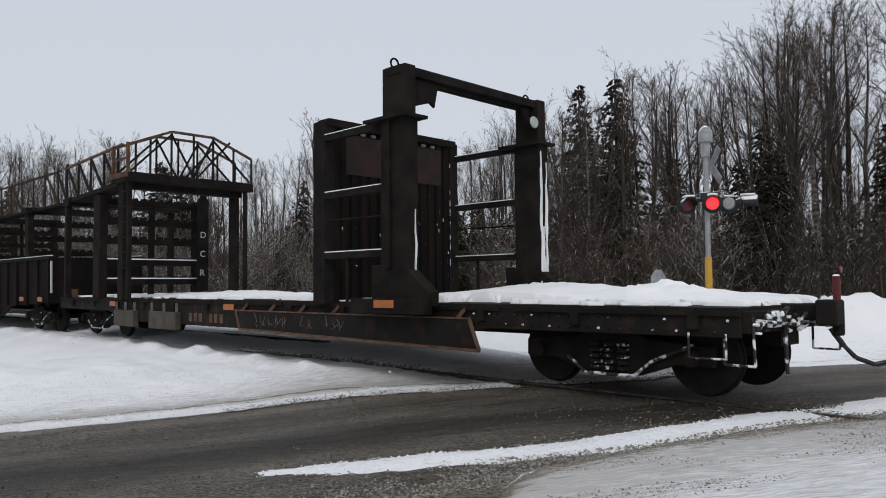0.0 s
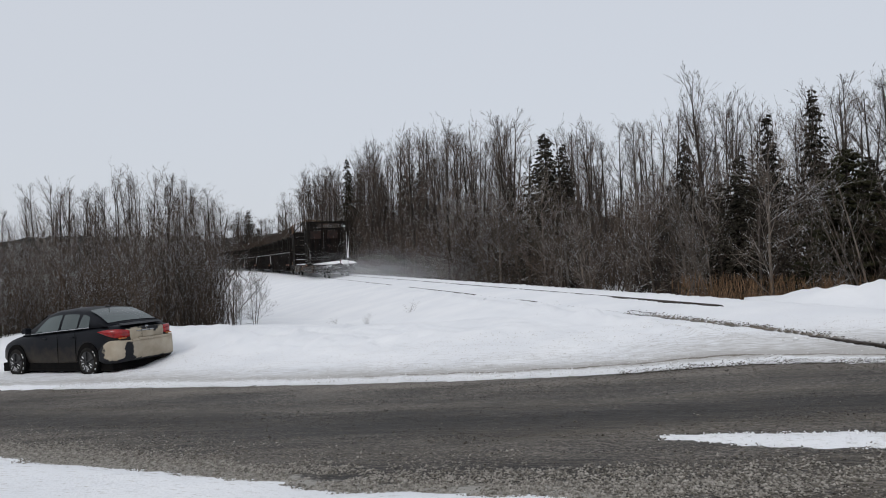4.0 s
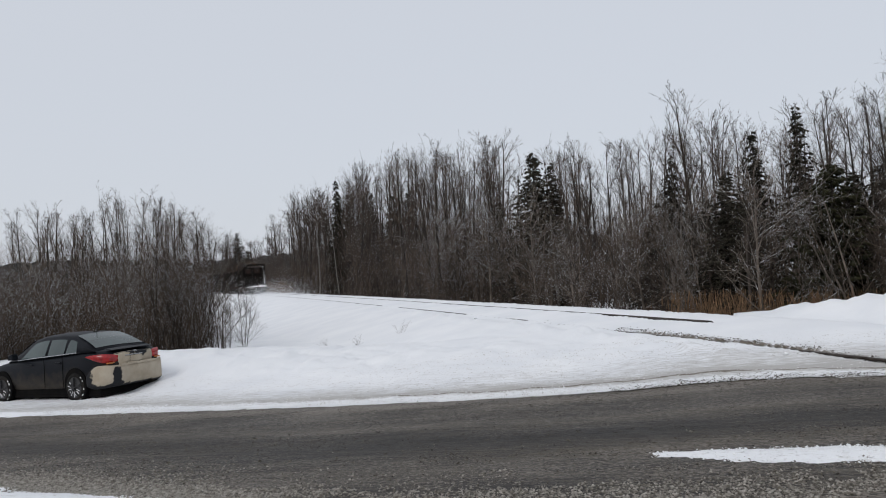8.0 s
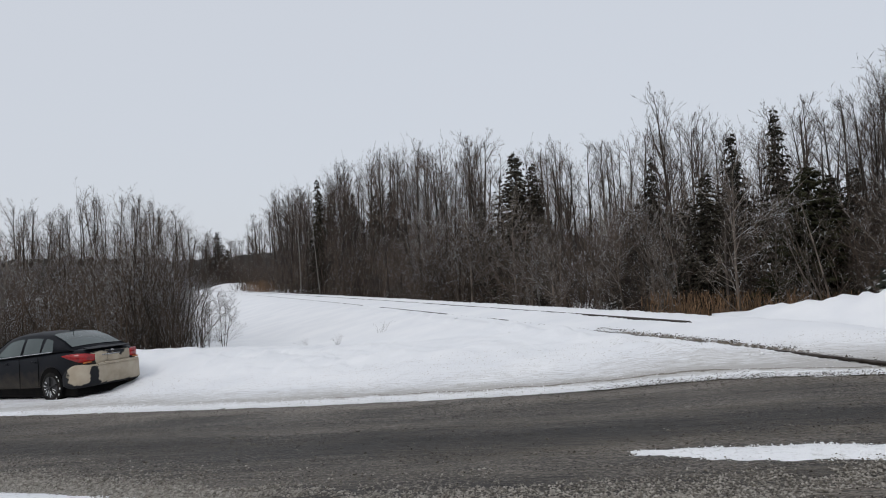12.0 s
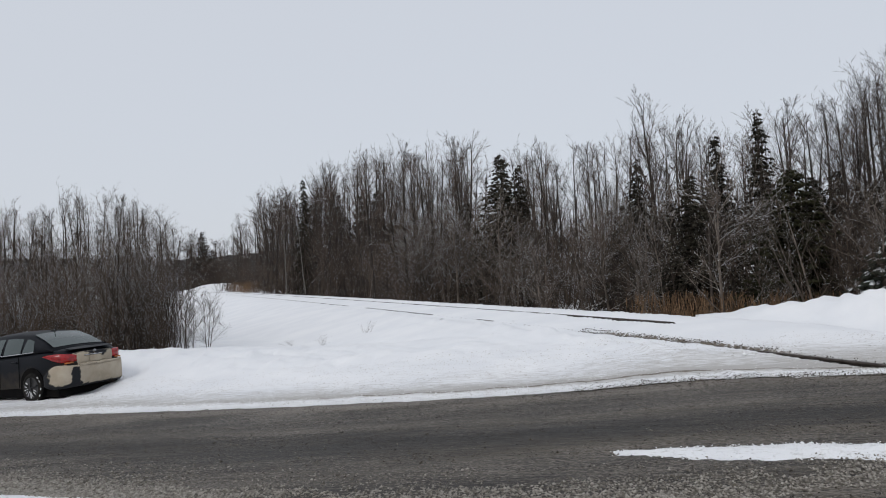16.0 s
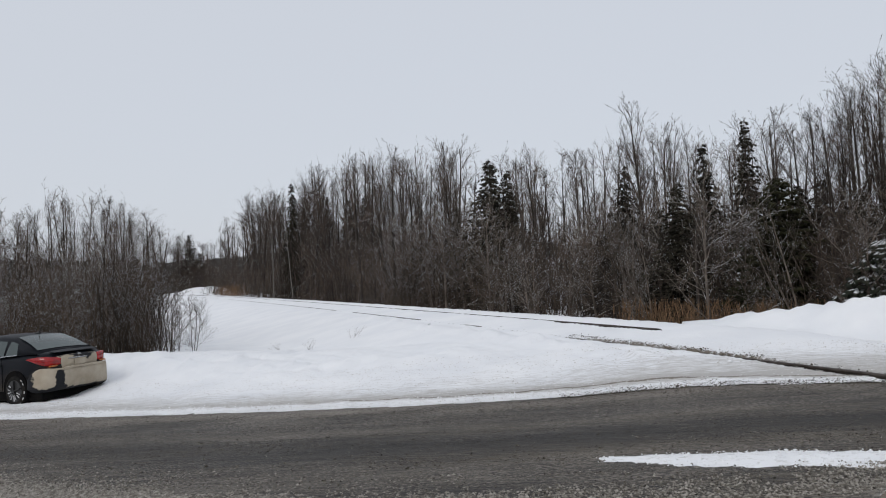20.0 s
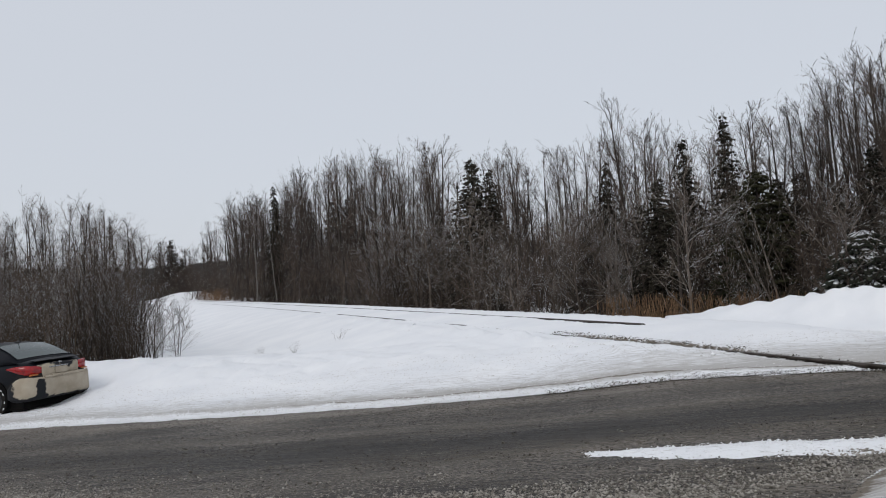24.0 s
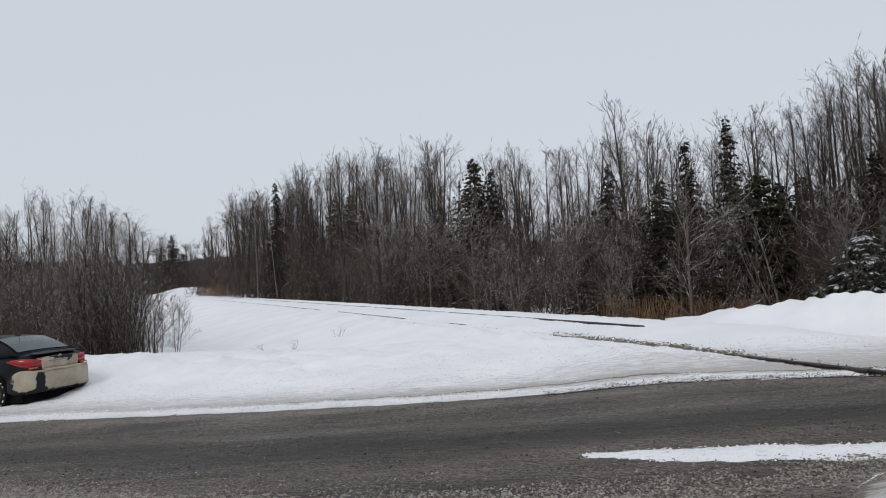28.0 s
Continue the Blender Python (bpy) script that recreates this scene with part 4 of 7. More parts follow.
    for zz in (1.55, 2.05, 2.6, 3.1, 3.6):
        sh = part("shelf_beam", Geo().box((X(18.5), 0, zz), (0.26, 2.5, 0.15)), M_STEEL, c, "", 0.01)
        for k in range(11):
            rl = Geo().rod((X(18.38), -1.1 + 0.22 * k, zz + 0.10), (X(18.62), -1.1 + 0.22 * k, zz + 0.10), 0.05, 0.05, 8)
            part("roller", rl, M_STEEL, sh)
        if zz < 2.2:
            part("shelf_snow", Geo().box((X(18.42), 0, zz + 0.09), (0.16, 2.4, 0.03)), M_TSNOW, sh)
    part("centre_post", Geo().box((X(18.5), 0, 2.45), (0.14, 0.12, 2.6)), M_STEEL, c)
    pl = Geo().extrude([(-1.38, 1.3), (-1.08, 1.3), (-1.08, 3.75), (-1.16, 3.92), (-1.30, 3.92), (-1.38, 3.75)], "x", X(18.05), X(18.1))
    part("marking_plate", pl, M_STEEL, c)
    for k, chx in enumerate("DCR"):
        cu = bpy.data.curves.new("letter", "FONT")
        cu.body, cu.size, cu.extrude = chx, 0.26, 0.004
        tmp = bpy.data.objects.new("letter", cu)
        scene.collection.objects.link(tmp)
        me = bpy.data.meshes.new_from_object(tmp)
        bpy.data.objects.remove(tmp)
        me.materials.append(M_WHITE)
        lt = part("letter", me, M_WHITE, c, "white painted letter " + chx)
        lt.matrix_basis = pose(X(18.03), -1.13, 2.75 - 0.52 * k, 90, 0, -90)
    br = Geo().box((X(20.5), 0, 3.72), (0.5, 3.0, 0.2)).beam((X(16.9), 1.2, 3.9), (X(20.5), 1.2, 3.75), 0.5, 0.1)
    part("rear_walkway", br, M_STEEL, c)
    part("yellow_foot", Geo().box((X(20.6), 1.40, 1.28), (0.18, 0.16, 0.26)), M_YELLOW, c)
    for k in range(7):
        part("ladder_rung", Geo().beam((X(16.12), 1.52, 1.5 + 0.36 * k), (X(16.6), 1.50, 1.5 + 0.36 * k), 0.025, 0.025), M_STEEL, c)
    part("catwalk_handrail", Geo().beam((X(17.0), 1.3, 4.75), (X(21.3), 1.3, 4.62), 0.05, 0.05), M_YELLOW, c)
    for k in range(5):
        part("railing_post", Geo().beam((X(17.3 + 0.95 * k), 1.3, 3.85), (X(17.3 + 0.95 * k), 1.3, 4.72), 0.05, 0.05), M_RUST, c)
        part("railing_brace", Geo().beam((X(17.3 + 0.95 * k), 1.3, 3.85), (X(18.2 + 0.95 * k), 1.3, 4.62), 0.05, 0.05), M_RUST, c)
    # the frames stand proud of the deck's sides
    tall = ("portal_post", "collar", "foot_gusset", "foot_plate", "stiffener", "portal_beam", "lifting_eye", "work_lamp", "lens", "ice_streak", "rung", "rung_snow", "tie_rod")
    wall = ("bulkhead", "patch", "bulkhead_frame", "cleat", "red_strap", "frost")
    rack = ("rack_post", "walkway", "top_rail", "railing_post", "truss_brace", "yellow_post", "toe_board", "mid_rail", "shelf_beam", "roller", "shelf_snow", "centre_post", "marking_plate", "rear_walkway",
            "ladder_rung", "catwalk_handrail", "railing_brace")

    def fit_part(kind, y, z):
        up = z - 1.15
        if kind in tall:
            return y * 1.165, 1.08 + up * 1.0 if up > 0 else z * 0.94
        if kind in wall:
            return y * 1.12, 1.08 + up * 1.007
        if kind in rack:
            return y * 1.13, 1.08 + up * 1.092 if z < 4.09 else 4.29 + (z - 4.09) * 1.3
        return y * 0.99, z * 0.94 if z > 0.6 else z
    for o in c.children_recursive:
        kind = o.name.split(".")[0]
        if kind == "letter":
            o.location.y, o.location.z = fit_part("marking_plate", o.location.y, o.location.z)
        elif o.type == "MESH" and kind != "coupler" and not (kind == "lens" and o.parent.name.startswith("end_marker")):
            for v in o.data.vertices:
                v.co.y, v.co.z = fit_part(kind, v.co.y, v.co.z)
    sets = truck(c, X(2.45)) + truck(c, X(FLAT_L - 2.45))
    return c, sets


def gondola():
    c = thing("rail_gondola", pose(0, 0, 0), "long black ribbed gondola with rail racks and a catwalk above", "railway car", "cars of the train")
    L = GON_L
    X = lambda r: r - L / 2
    for sgn in (1, -1):
        sd = part("side_wall", Geo().extrude([(X(0.45), 0.95), (X(0.45), 2.35), (X(L - 0.45), 2.35), (X(L - 0.45), 0.95), (X(L - 4.4), 0.80), (X(L - 5.4), 0.42), (X(5.4), 0.42), (X(4.4), 0.80)], "y", 1.38 * sgn, 1.43 * sgn), M_PANEL, c)
        for k in range(21):
            r = 0.6 + k * (L - 1.2) / 20
            lo = 0.82 if (r < 4.8 or r > L - 4.8) else 0.45
            part("rib", Geo().box((X(r), 1.47 * sgn, (lo + 2.3) / 2), (0.10, 0.07, 2.3 - lo)), M_PANEL, sd)
        part("top_rail", Geo().box((0, 1.42 * sgn, 2.37), (L - 0.9, 0.14, 0.10)), M_STEEL, c)
        part("rim_snow", Geo().box((0, 1.42 * sgn, 2.43), (L - 1.0, 0.11, 0.022)), M_TSNOW, c)
    for xx in (0.47, L - 0.47):
        part("end_wall", Geo().box((X(xx), 0, 1.68), (0.06, 2.8, 1.36)), M_PANEL, c)
    part("floor_pan", Geo().box((0, 0, 0.98), (L - 0.9, 2.76, 0.12)), M_STEEL, c)
    for xx in (1.2, 3.0):
        part("reflector", Geo().box((X(xx), 1.535, 1.05), (0.4, 0.02, 0.14)), M_REFL, c)
    part("white_mark", Geo().box((X(L - 0.75), 1.44, 1.35), (0.22, 0.015, 0.05)).box((X(L - 0.75), 1.44, 1.25), (0.22, 0.015, 0.05)).box((X(L - 0.75), 1.44, 1.15), (0.22, 0.015, 0.05)), M_WHITE, c)
    part("end_post", Geo().box((X(0.42), 1.45, 1.75), (0.05, 0.05, 1.0)), M_WHITE, c)
    for r in (3.2, 8.2, 13.4, 18.6):
        rk = part("rail_rack", Geo().box((X(r), 1.22, 2.35), (0.32, 0.2, 2.75)).box((X(r), -1.22, 2.35), (0.32, 0.2, 2.75)).box((X(r), 0, 3.72), (0.5, 2.8, 0.16)).box((X(r), 0, 2.4), (0.12, 0.1, 2.6)), M_STEEL, c, "black steel rail rack", 0.012)
        for zz in (2.55, 2.95, 3.35):
            b = Geo().box((X(r), 0, zz), (0.22, 2.4, 0.13))
            for k in range(9):
                b.rod((X(r - 0.12), -1.0 + 0.25 * k, zz + 0.08), (X(r + 0.12), -1.0 + 0.25 * k, zz + 0.08), 0.05, 0.05, 6)
            part("shelf_beam", b, M_STEEL, rk)
    part("catwalk", Geo().box((0, 0.95, 3.72), (L - 0.4, 0.55, 0.06)), M_STEEL, c)
    rl = Geo().beam((X(0.1), 1.25, 4.55), (X(L - 0.1), 1.25, 4.55), 0.045, 0.05)
    for k in range(19):
        r = 0.4 + k * (L - 0.8) / 18
        rl.beam((X(r), 1.25, 3.75), (X(r), 1.25, 4.62), 0.04, 0.04)
        if k % 3 == 0 and k < 18:
            rl.beam((X(r), 1.25, 3.75), (X(r + 1.15), 1.25, 4.6), 0.045, 0.045)
    part("catwalk_railing", rl, M_DIMRAIL, c, "worn yellow-brown catwalk handrail")
    for o in c.children_recursive:
        if o.name.split(".")[0] in ("rail_rack", "shelf_beam", "catwalk", "catwalk_railing"):
            for v in o.data.vertices:
                v.co.z = v.co.z if v.co.z < 2.4 else 2.4 + (v.co.z - 2.4) * 1.24
    coupler(c, X(0), 1)
    coupler(c, X(L), -1)
    truck(c, X(2.6))
    truck(c, X(L - 2.6))
    return c


FLAT, FLAT_WHEELS = flat_car()
GONS = [gondola()]
for i in range(8):
    GONS.append(copy_thing(GONS[0], pose(0, 0, 0)))


# ---- crossing signal and signs beyond the track ----
def signal(x, y, zb, top):
    s = thing("crossing_signal", pose(x, y, zb, 0, 0, 0), "grey crossing signal with red flashing lamps and snow caps", "railway signal")
    H = top - zb
    part("mast", Geo().rod((0, 0, -0.9), (0, 0, H - 0.35), 0.062, 0.062, 14), M_GALV, s, smooth=False)
    part("yellow_sleeve", Geo().rod((0.0, 0, -0.1), (0.0, 0, 1.48), 0.085, 0.085, 12), M_SIGNYEL, s, "yellow plastic sleeve")
    g = Geo().rod((0, 0, H - 0.42), (0, 0, H - 0.16), 0.17, 0.17, 16).rod((0, 0, H - 0.16), (0, 0, H - 0.05), 0.17, 0.11, 16).rod((0, 0, H - 0.05), (0, 0, H), 0.11, 0.03, 16)
    bell = part("bell", g, M_GALV, s, "round grey bell with a snow cap", smooth=False)
    part("bell_bracket", Geo().rod((0, 0, H - 0.78), (0, 0, H - 0.42), 0.11, 0.11, 12), M_GALV, s)
    a = radians(-48)
    fx, fy = math.cos(a), math.sin(a)
    for k, ang in enumerate((45, -45)):
        bl = Geo().box((0, 0, 0), (1.15, 0.02, 0.2))
        o = part("crossbuck_blade", bl, M_SIGNBACK, s, "bare back of a crossbuck blade")
        o.matrix_basis = pose(0.20, 0.03 + 0.022 * k, H - 1.0) @ pose(0, 0, 0, 0, 0, -104) @ pose(0, 0, 0, 0, ang, 0)
    zl = 3.40 - zb
    part("cross_arm", Geo().box((0.06, -0.05, zl + 0.12), (1.30, 0.12, 0.10), (0, 0, -43)).box((0.04, -0.04, zl + 0.2), (0.42, 0.16, 0.2), (0, 0, -43)), M_BLACK, s, "black cross arm with snow on top", 0.01)

    def lamp(px, py, turn, lens_mat, label, shell):
        lm = part("signal_lamp", Geo().rod((0, 0.10, 0), (0, -0.06, 0), 0.13, 0.165, 20), shell, s, label)
        lm.matrix_basis = pose(px, py, zl) @ pose(0, 0, 0, 0, 0, turn)
        part("hood", Geo().extrude([(0.185 * math.cos(t), 0.175 * math.sin(t)) for t in np.linspace(-0.3, math.pi + 0.3, 12)] + [(0.16 * math.cos(t), 0.16 * math.sin(t)) for t in np.linspace(math.pi + 0.3, -0.3, 12)], "y", -0.40, -0.06), M_BLACK, lm)
        part("lens", Geo().rod((0, -0.062, 0), (0, -0.075, 0), 0.15, 0.13, 20), lens_mat, lm, "round red lens")
        cap = Geo().box((0, -0.18, 0.20), (0.24, 0.34, 0.04))
        part("snow_cap", cap, M_TSNOW, lm, bevel=0.015)
        bp = Geo().rod((0, -0.03, 0), (0, -0.02, 0), 0.24, 0.24, 20)
        part("target_disc", bp, M_BLACK, lm)
    lamp(-0.37, 0.31, -26, M_REDOFF, "unlit red signal lamp", M_BLACK)
    lamp(-0.01, -0.20, -43, M_REDLIT, "lit red signal lamp", M_BLACK)
    lamp(0.36, -0.36, 130, M_REDOFF, "grey back of a signal lamp", M_GALV)
    lamp(0.58, -0.50, 40, M_REDOFF, "signal lamp turned down the other road", M_BLACK)
    return s


signal(13.36, 14.33, 0.62, 5.36)


def road_sign(x, y, zb, zt):
    s = thing("octagon_sign", pose(x, y, zb, 0, 0, -38), "small octagonal road sign seen from its bare grey back", "road sign")
    g = Geo().extrude([(0.33 * math.cos(radians(22.5 + 45 * k)) * 0.62, zt - zb + 0.33 * math.sin(radians(22.5 + 45 * k))) for k in range(8)], "y", -0.01, 0.01)
    part("plate", g, M_SIGNBACK, s)
    part("post", Geo().box((0, 0.03, (zt - zb) / 2 - 0.4), (0.06, 0.04, zt - zb + 0.9)), M_GALV, s)
    return s


road_sign(13.1, 15.9, 0.4, 1.52)


# ---- the parked car ----
def lofted(name, stations, mat, attrs=None, fine=1):
    """A symmetric body from half sections [(y, z), ...] at each x."""
    if fine > 1:
        dense = []
        for (x0, s0), (x1, s1) in zip(stations[:-1], stations[1:]):
            dense += [(x0 + (x1 - x0) * i / fine, [tuple(np.array(p) + (np.array(q) - np.array(p)) * i / fine) for p, q in zip(s0, s1)]) for i in range(fine)]
        dense.append(stations[-1])
        stations = [(x, [tuple(np.array(s[j]) + (np.array(s[j + 1]) - np.array(s[j])) * i / 4) for j in range(len(s) - 1) for i in range(4)] + [s[-1]]) for x, s in dense]
    k = len(stations[0][1])
    vs = []
    for x, sec in stations:
        vs += [(x, y, z) for y, z in sec] + [(x, -y, z) for y, z in reversed(sec)]
    w = 2 * k
    fs = []
    for i in range(len(stations) - 1):
        for j in range(w - 1):
            fs.append((w * i + j, w * i + j + 1, w * (i + 1) + j + 1, w * (i + 1) + j))
        fs.append((w * i + w - 1, w * i, w * (i + 1), w * (i + 1) + w - 1))
    fs += [tuple(range(w - 1, -1, -1)), tuple(range(w * (len(stations) - 1), w * len(stations)))]
    g = Geo().add(vs, fs)
    me = g.mesh(name, mat, True)
    for nm, fn in (attrs or {}).items():
        at = me.attributes.new(nm, "FLOAT", "POINT")
        at.data.foreach_set("value", [fn(*v.co) for v in me.vertices])
    return me


def parked_car(x, y, z, turn, pitch):
    c = thing("parked_car", pose(x, y, z) @ pose(0, 0, 0, 0, 0, turn) @ pose(0, 0, 0, 0, pitch, 0) @ Matrix.Diagonal((0.98, 0.955, 1.02, 1)), "dark sedan, tail crusted with beige salt, parked on snowy shoulder", "car")
    # x forward from the tail, 4.6 m long; half sections from the underside up to the middle of the top
    def sec(w, zb, zs, zt, crown):
        return [(0.0, zb), (w * 0.80, zb), (w * 0.97, zb + 0.10), (w, zs - 0.22), (w * 0.995, zs), (w * 0.93, zt - 0.03), (w * 0.80, zt), (0.0, zt + crown)]
    st = [(0.02, sec(0.62, 0.36, 0.62, 0.80, 0.01)), (0.10, sec(0.74, 0.32, 0.68, 0.98, 0.02)), (0.30, sec(0.83, 0.27, 0.74, 1.07, 0.03)), (0.62, sec(0.885, 0.24, 0.78, 1.085, 0.03)), (1.0, sec(0.90, 0.22, 0.80, 1.06, 0.03)),
          (1.6, sec(0.90, 0.20, 0.80, 1.02, 0.02)), (2.4, sec(0.90, 0.20, 0.79, 0.98, 0.02)), (3.1, sec(0.90, 0.20, 0.78, 0.96, 0.02)), (3.5, sec(0.89, 0.20, 0.77, 0.94, 0.035)), (3.9, sec(0.87, 0.22, 0.74, 0.88, 0.04)),
          (4.25, sec(0.81, 0.24, 0.66, 0.80, 0.035)), (4.48, sec(0.70, 0.28, 0.58, 0.70, 0.03)), (4.58, sec(0.58, 0.32, 0.52, 0.62, 0.02))]
    salt = lambda px, py, pz: 0.52 * min(1.0, max(0.0, (0.86 - pz) / 0.50)) + 0.30 * max(0.0, 1 - px / 0.6) * (pz < 0.8)
    body = part("body", lofted("body", st, M_PAINT, {"salt": salt}), M_PAINT, c)
    body.modifiers.new("smooth", "SUBSURF").render_levels = 1
    # greenhouse: roof and pillars, then panes set proud of it
    def cab(w, zb, wr, zr, crown):
        return [(0.0, zb), (w, zb), (w - (w - wr) * 0.45, zb + (zr - zb) * 0.5), (wr + 0.02, zr - 0.05), (wr - 0.08, zr), (0.0, zr + crown)]
    cs = [(0.42, cab(0.80, 1.05, 0.72, 1.07, 0.02)), (0.85, cab(0.83, 1.04, 0.66, 1.28, 0.03)), (1.25, cab(0.84, 1.02, 0.62, 1.42, 0.03)), (1.7, cab(0.84, 1.00, 0.61, 1.465, 0.03)), (2.3, cab(0.84, 0.97, 0.61, 1.46, 0.03)),
          (2.75, cab(0.84, 0.95, 0.62, 1.38, 0.03)), (3.2, cab(0.83, 0.93, 0.68, 1.14, 0.03)), (3.5, cab(0.82, 0.92, 0.76, 0.94, 0.02))]
    part("cabin", lofted("cabin", cs, M_PAINT, {"salt": lambda a, b, d: 0.0}), M_PAINT, c)

    def cab_at(px, f):
        i = max(j for j in range(len(cs)) if cs[j][0] <= px) if px < cs[-1][0] else len(cs) - 2
        i = min(i, len(cs) - 2)
        t = (px - cs[i][0]) / (cs[i + 1][0] - cs[i][0])
        row = [(a[0] * (1 - t) + b[0] * t, a[1] * (1 - t) + b[1] * t) for a, b in zip(cs[i][1], cs[i + 1][1])]
        a, m, b = row[1], row[2], row[3]
        if f < 0.5:
            q = f / 0.5
            return (a[0] * (1 - q) + m[0] * q, a[1] * (1 - q) + m[1] * q)
        q = (f - 0.5) / 0.5
        return (m[0] * (1 - q) + b[0] * q, m[1] * (1 - q) + b[1] * q)
    for sgn in (1, -1):
        for xs in ((0.98, 1.10, 1.34, 1.36), (1.42, 1.46, 2.02, 2.00), (2.10, 2.10, 2.62, 3.02)):
            low0, up0, up1, low1 = xs[0], xs[1], xs[2], xs[3]
            vs = []
            for k in range(5):
                f = 0.08 + 0.78 * k / 4
                for m in range(5):
                    q = m / 4
                    px = (low0 + (up0 - low0) * k / 4) * (1 - q) + (low1 + (up1 - low1) * k / 4) * q
                    yy, zz = cab_at(px, f)
                    vs.append((px, (yy + 0.008) * sgn, zz))
            fs = [(5 * a + b, 5 * a + b + 1, 5 * a + b + 6, 5 * a + b + 5) for a in range(4) for b in range(4)]
            part("side_window", Geo().add(vs, fs), M_CARGLASS, c, smooth=True)
        part("belt_trim", Geo().pipe([(0.95, 0.845 * sgn, 1.055), (1.6, 0.852 * sgn, 1.025), (2.4, 0.852 * sgn, 0.99), (3.1, 0.845 * sgn, 0.955)], 0.011), M_CHROME, c, "thin chrome belt line")
        part("door_handle", Geo().box((1.55, 0.905 * sgn, 0.86), (0.2, 0.03, 0.035)).box((2.55, 0.905 * sgn, 0.84), (0.2, 0.03, 0.035)), M_PAINT, c, bevel=0.008)
        part("side_mirror", Geo().extrude([(2.98, 0.98), (3.18, 0.98), (3.14, 1.10), (3.0, 1.12)], "y", 0.90 * sgn, 1.06 * sgn), M_PAINT, c, bevel=0.02)
        part("door_seam", Geo().beam((1.40, 0.903 * sgn, 0.32), (1.40, 0.893 * sgn, 0.98), 0.008, 0.012).beam((2.06, 0.903 * sgn, 0.30), (2.06, 0.893 * sgn, 0.97), 0.008, 0.012), M_CARBLACK, c)
        path = [(0.035, 0.44, 0.82, 0.93), (0.045, 0.56, 0.80, 0.955), (0.085, 0.70, 0.79, 0.975), (0.17, 0.80, 0.80, 0.985), (0.32, 0.862, 0.85, 0.985), (0.46, 0.885, 0.90, 0.975), (0.60, 0.90, 0.945, 0.955)]
        vs = [(px, py * sgn, pz) for px, py, lo, hi in path for pz in (lo, (lo + hi) / 2 + 0.01, hi)] + [(px + 0.09, (py - 0.09) * sgn, pz) for px, py, lo, hi in path for pz in (lo, (lo + hi) / 2, hi)]
        n3 = 3 * len(path)
        fs = [(3 * i + j, 3 * i + j + 1, 3 * i + j + 4, 3 * i + j + 3) for i in range(len(path) - 1) for j in range(2)]
        fs += [(3 * i, 3 * i + 3, n3 + 3 * i + 3, n3 + 3 * i) for i in range(len(path) - 1)] + [(3 * i + 2, n3 + 3 * i + 2, n3 + 3 * i + 5, 3 * i + 5) for i in range(len(path) - 1)] + [(0, n3, n3 + 2, 2)]
        tl = Geo().add(vs, fs)
        part("tail_lamp", tl, M_TAIL, c, "red wrap-round tail lamp", smooth=True)
    # rear and front screens
    def screen(xa, xb, n0, n1):
        vs = []
        for k in range(6):
            px = xa + (xb - xa) * k / 5
            i = min(max(j for j in range(len(cs)) if cs[j][0] <= px), len(cs) - 2)
            t = (px - cs[i][0]) / (cs[i + 1][0] - cs[i][0])
            row = [(a[0] * (1 - t) + b[0] * t, a[1] * (1 - t) + b[1] * t) for a, b in zip(cs[i][1], cs[i + 1][1])]
            wd, zz, top = row[4][0] + 0.04, row[4][1], row[5][1]
            for m in range(7):
                yy = -wd + 2 * wd * m / 6
                vs.append((px, yy, zz + (top - zz) * (1 - (yy / wd) ** 2) + 0.010))
        return Geo().add(vs, [(7 * a + b, 7 * a + b + 1, 7 * a + b + 8, 7 * a + b + 7) for a in range(5) for b in range(6)])
    part("rear_screen", screen(0.52, 1.22, 0, 0), M_CARGLASS, c, "sloping rear window", smooth=True)
    part("windscreen", screen(2.78, 3.42, 0, 0), M_CARGLASS, c, smooth=True)
    # tail: crusted bumper, boot lid edge, plate recess
    def bsec(w, z0, z1):
        return [(0.0, z0), (w * 0.9, z0), (w, z0 + 0.06), (w, z1 - 0.05), (w * 0.94, z1), (0.0, z1)]
    bs = [(-0.045, bsec(0.40, 0.46, 0.64)), (-0.02, bsec(0.60, 0.38, 0.69)), (0.03, bsec(0.72, 0.32, 0.725)), (0.12, bsec(0.82, 0.27, 0.745)), (0.28, bsec(0.885, 0.25, 0.745)), (0.45, bsec(0.91, 0.25, 0.70)), (0.60, bsec(0.905, 0.27, 0.58))]
    # clean dark patch and near-side end; crust also darkens towards the bottom edge
    clean = lambda a, b, d: 0.95 * math.exp(-((b - 0.56) / 0.13) ** 2 - ((d - 0.48) / 0.26) ** 4) + 0.75 * max(0.0, (a - 0.22) / 0.3) * (b > 0) + 0.34 * (d > 0.74) + 0.6 * max(0.0, (0.40 - d) / 0.1)
    part("rear_bumper", lofted("rear_bumper", bs, M_SALT, {"clean": clean}, 3), M_SALT, c, "salt-crusted beige rear bumper")
    lid = [(0.020, [(0.0, 0.70), (0.44, 0.70), (0.47, 0.86), (0.46, 0.95), (0.0, 0.975)]), (0.13, [(0.0, 0.70), (0.50, 0.70), (0.54, 0.90), (0.52, 0.985), (0.0, 1.005)])]
    part("boot_panel", lofted("boot_panel", lid, M_SALT, {"clean": lambda a, b, d: 0.42 * (d > 0.955) + 0.30 * (abs(d - 0.925) < 0.02) + 0.16 + 0.16 * math.sin(b * 7 + d * 9)}, 3), M_SALT, c, "salt-crusted boot panel")
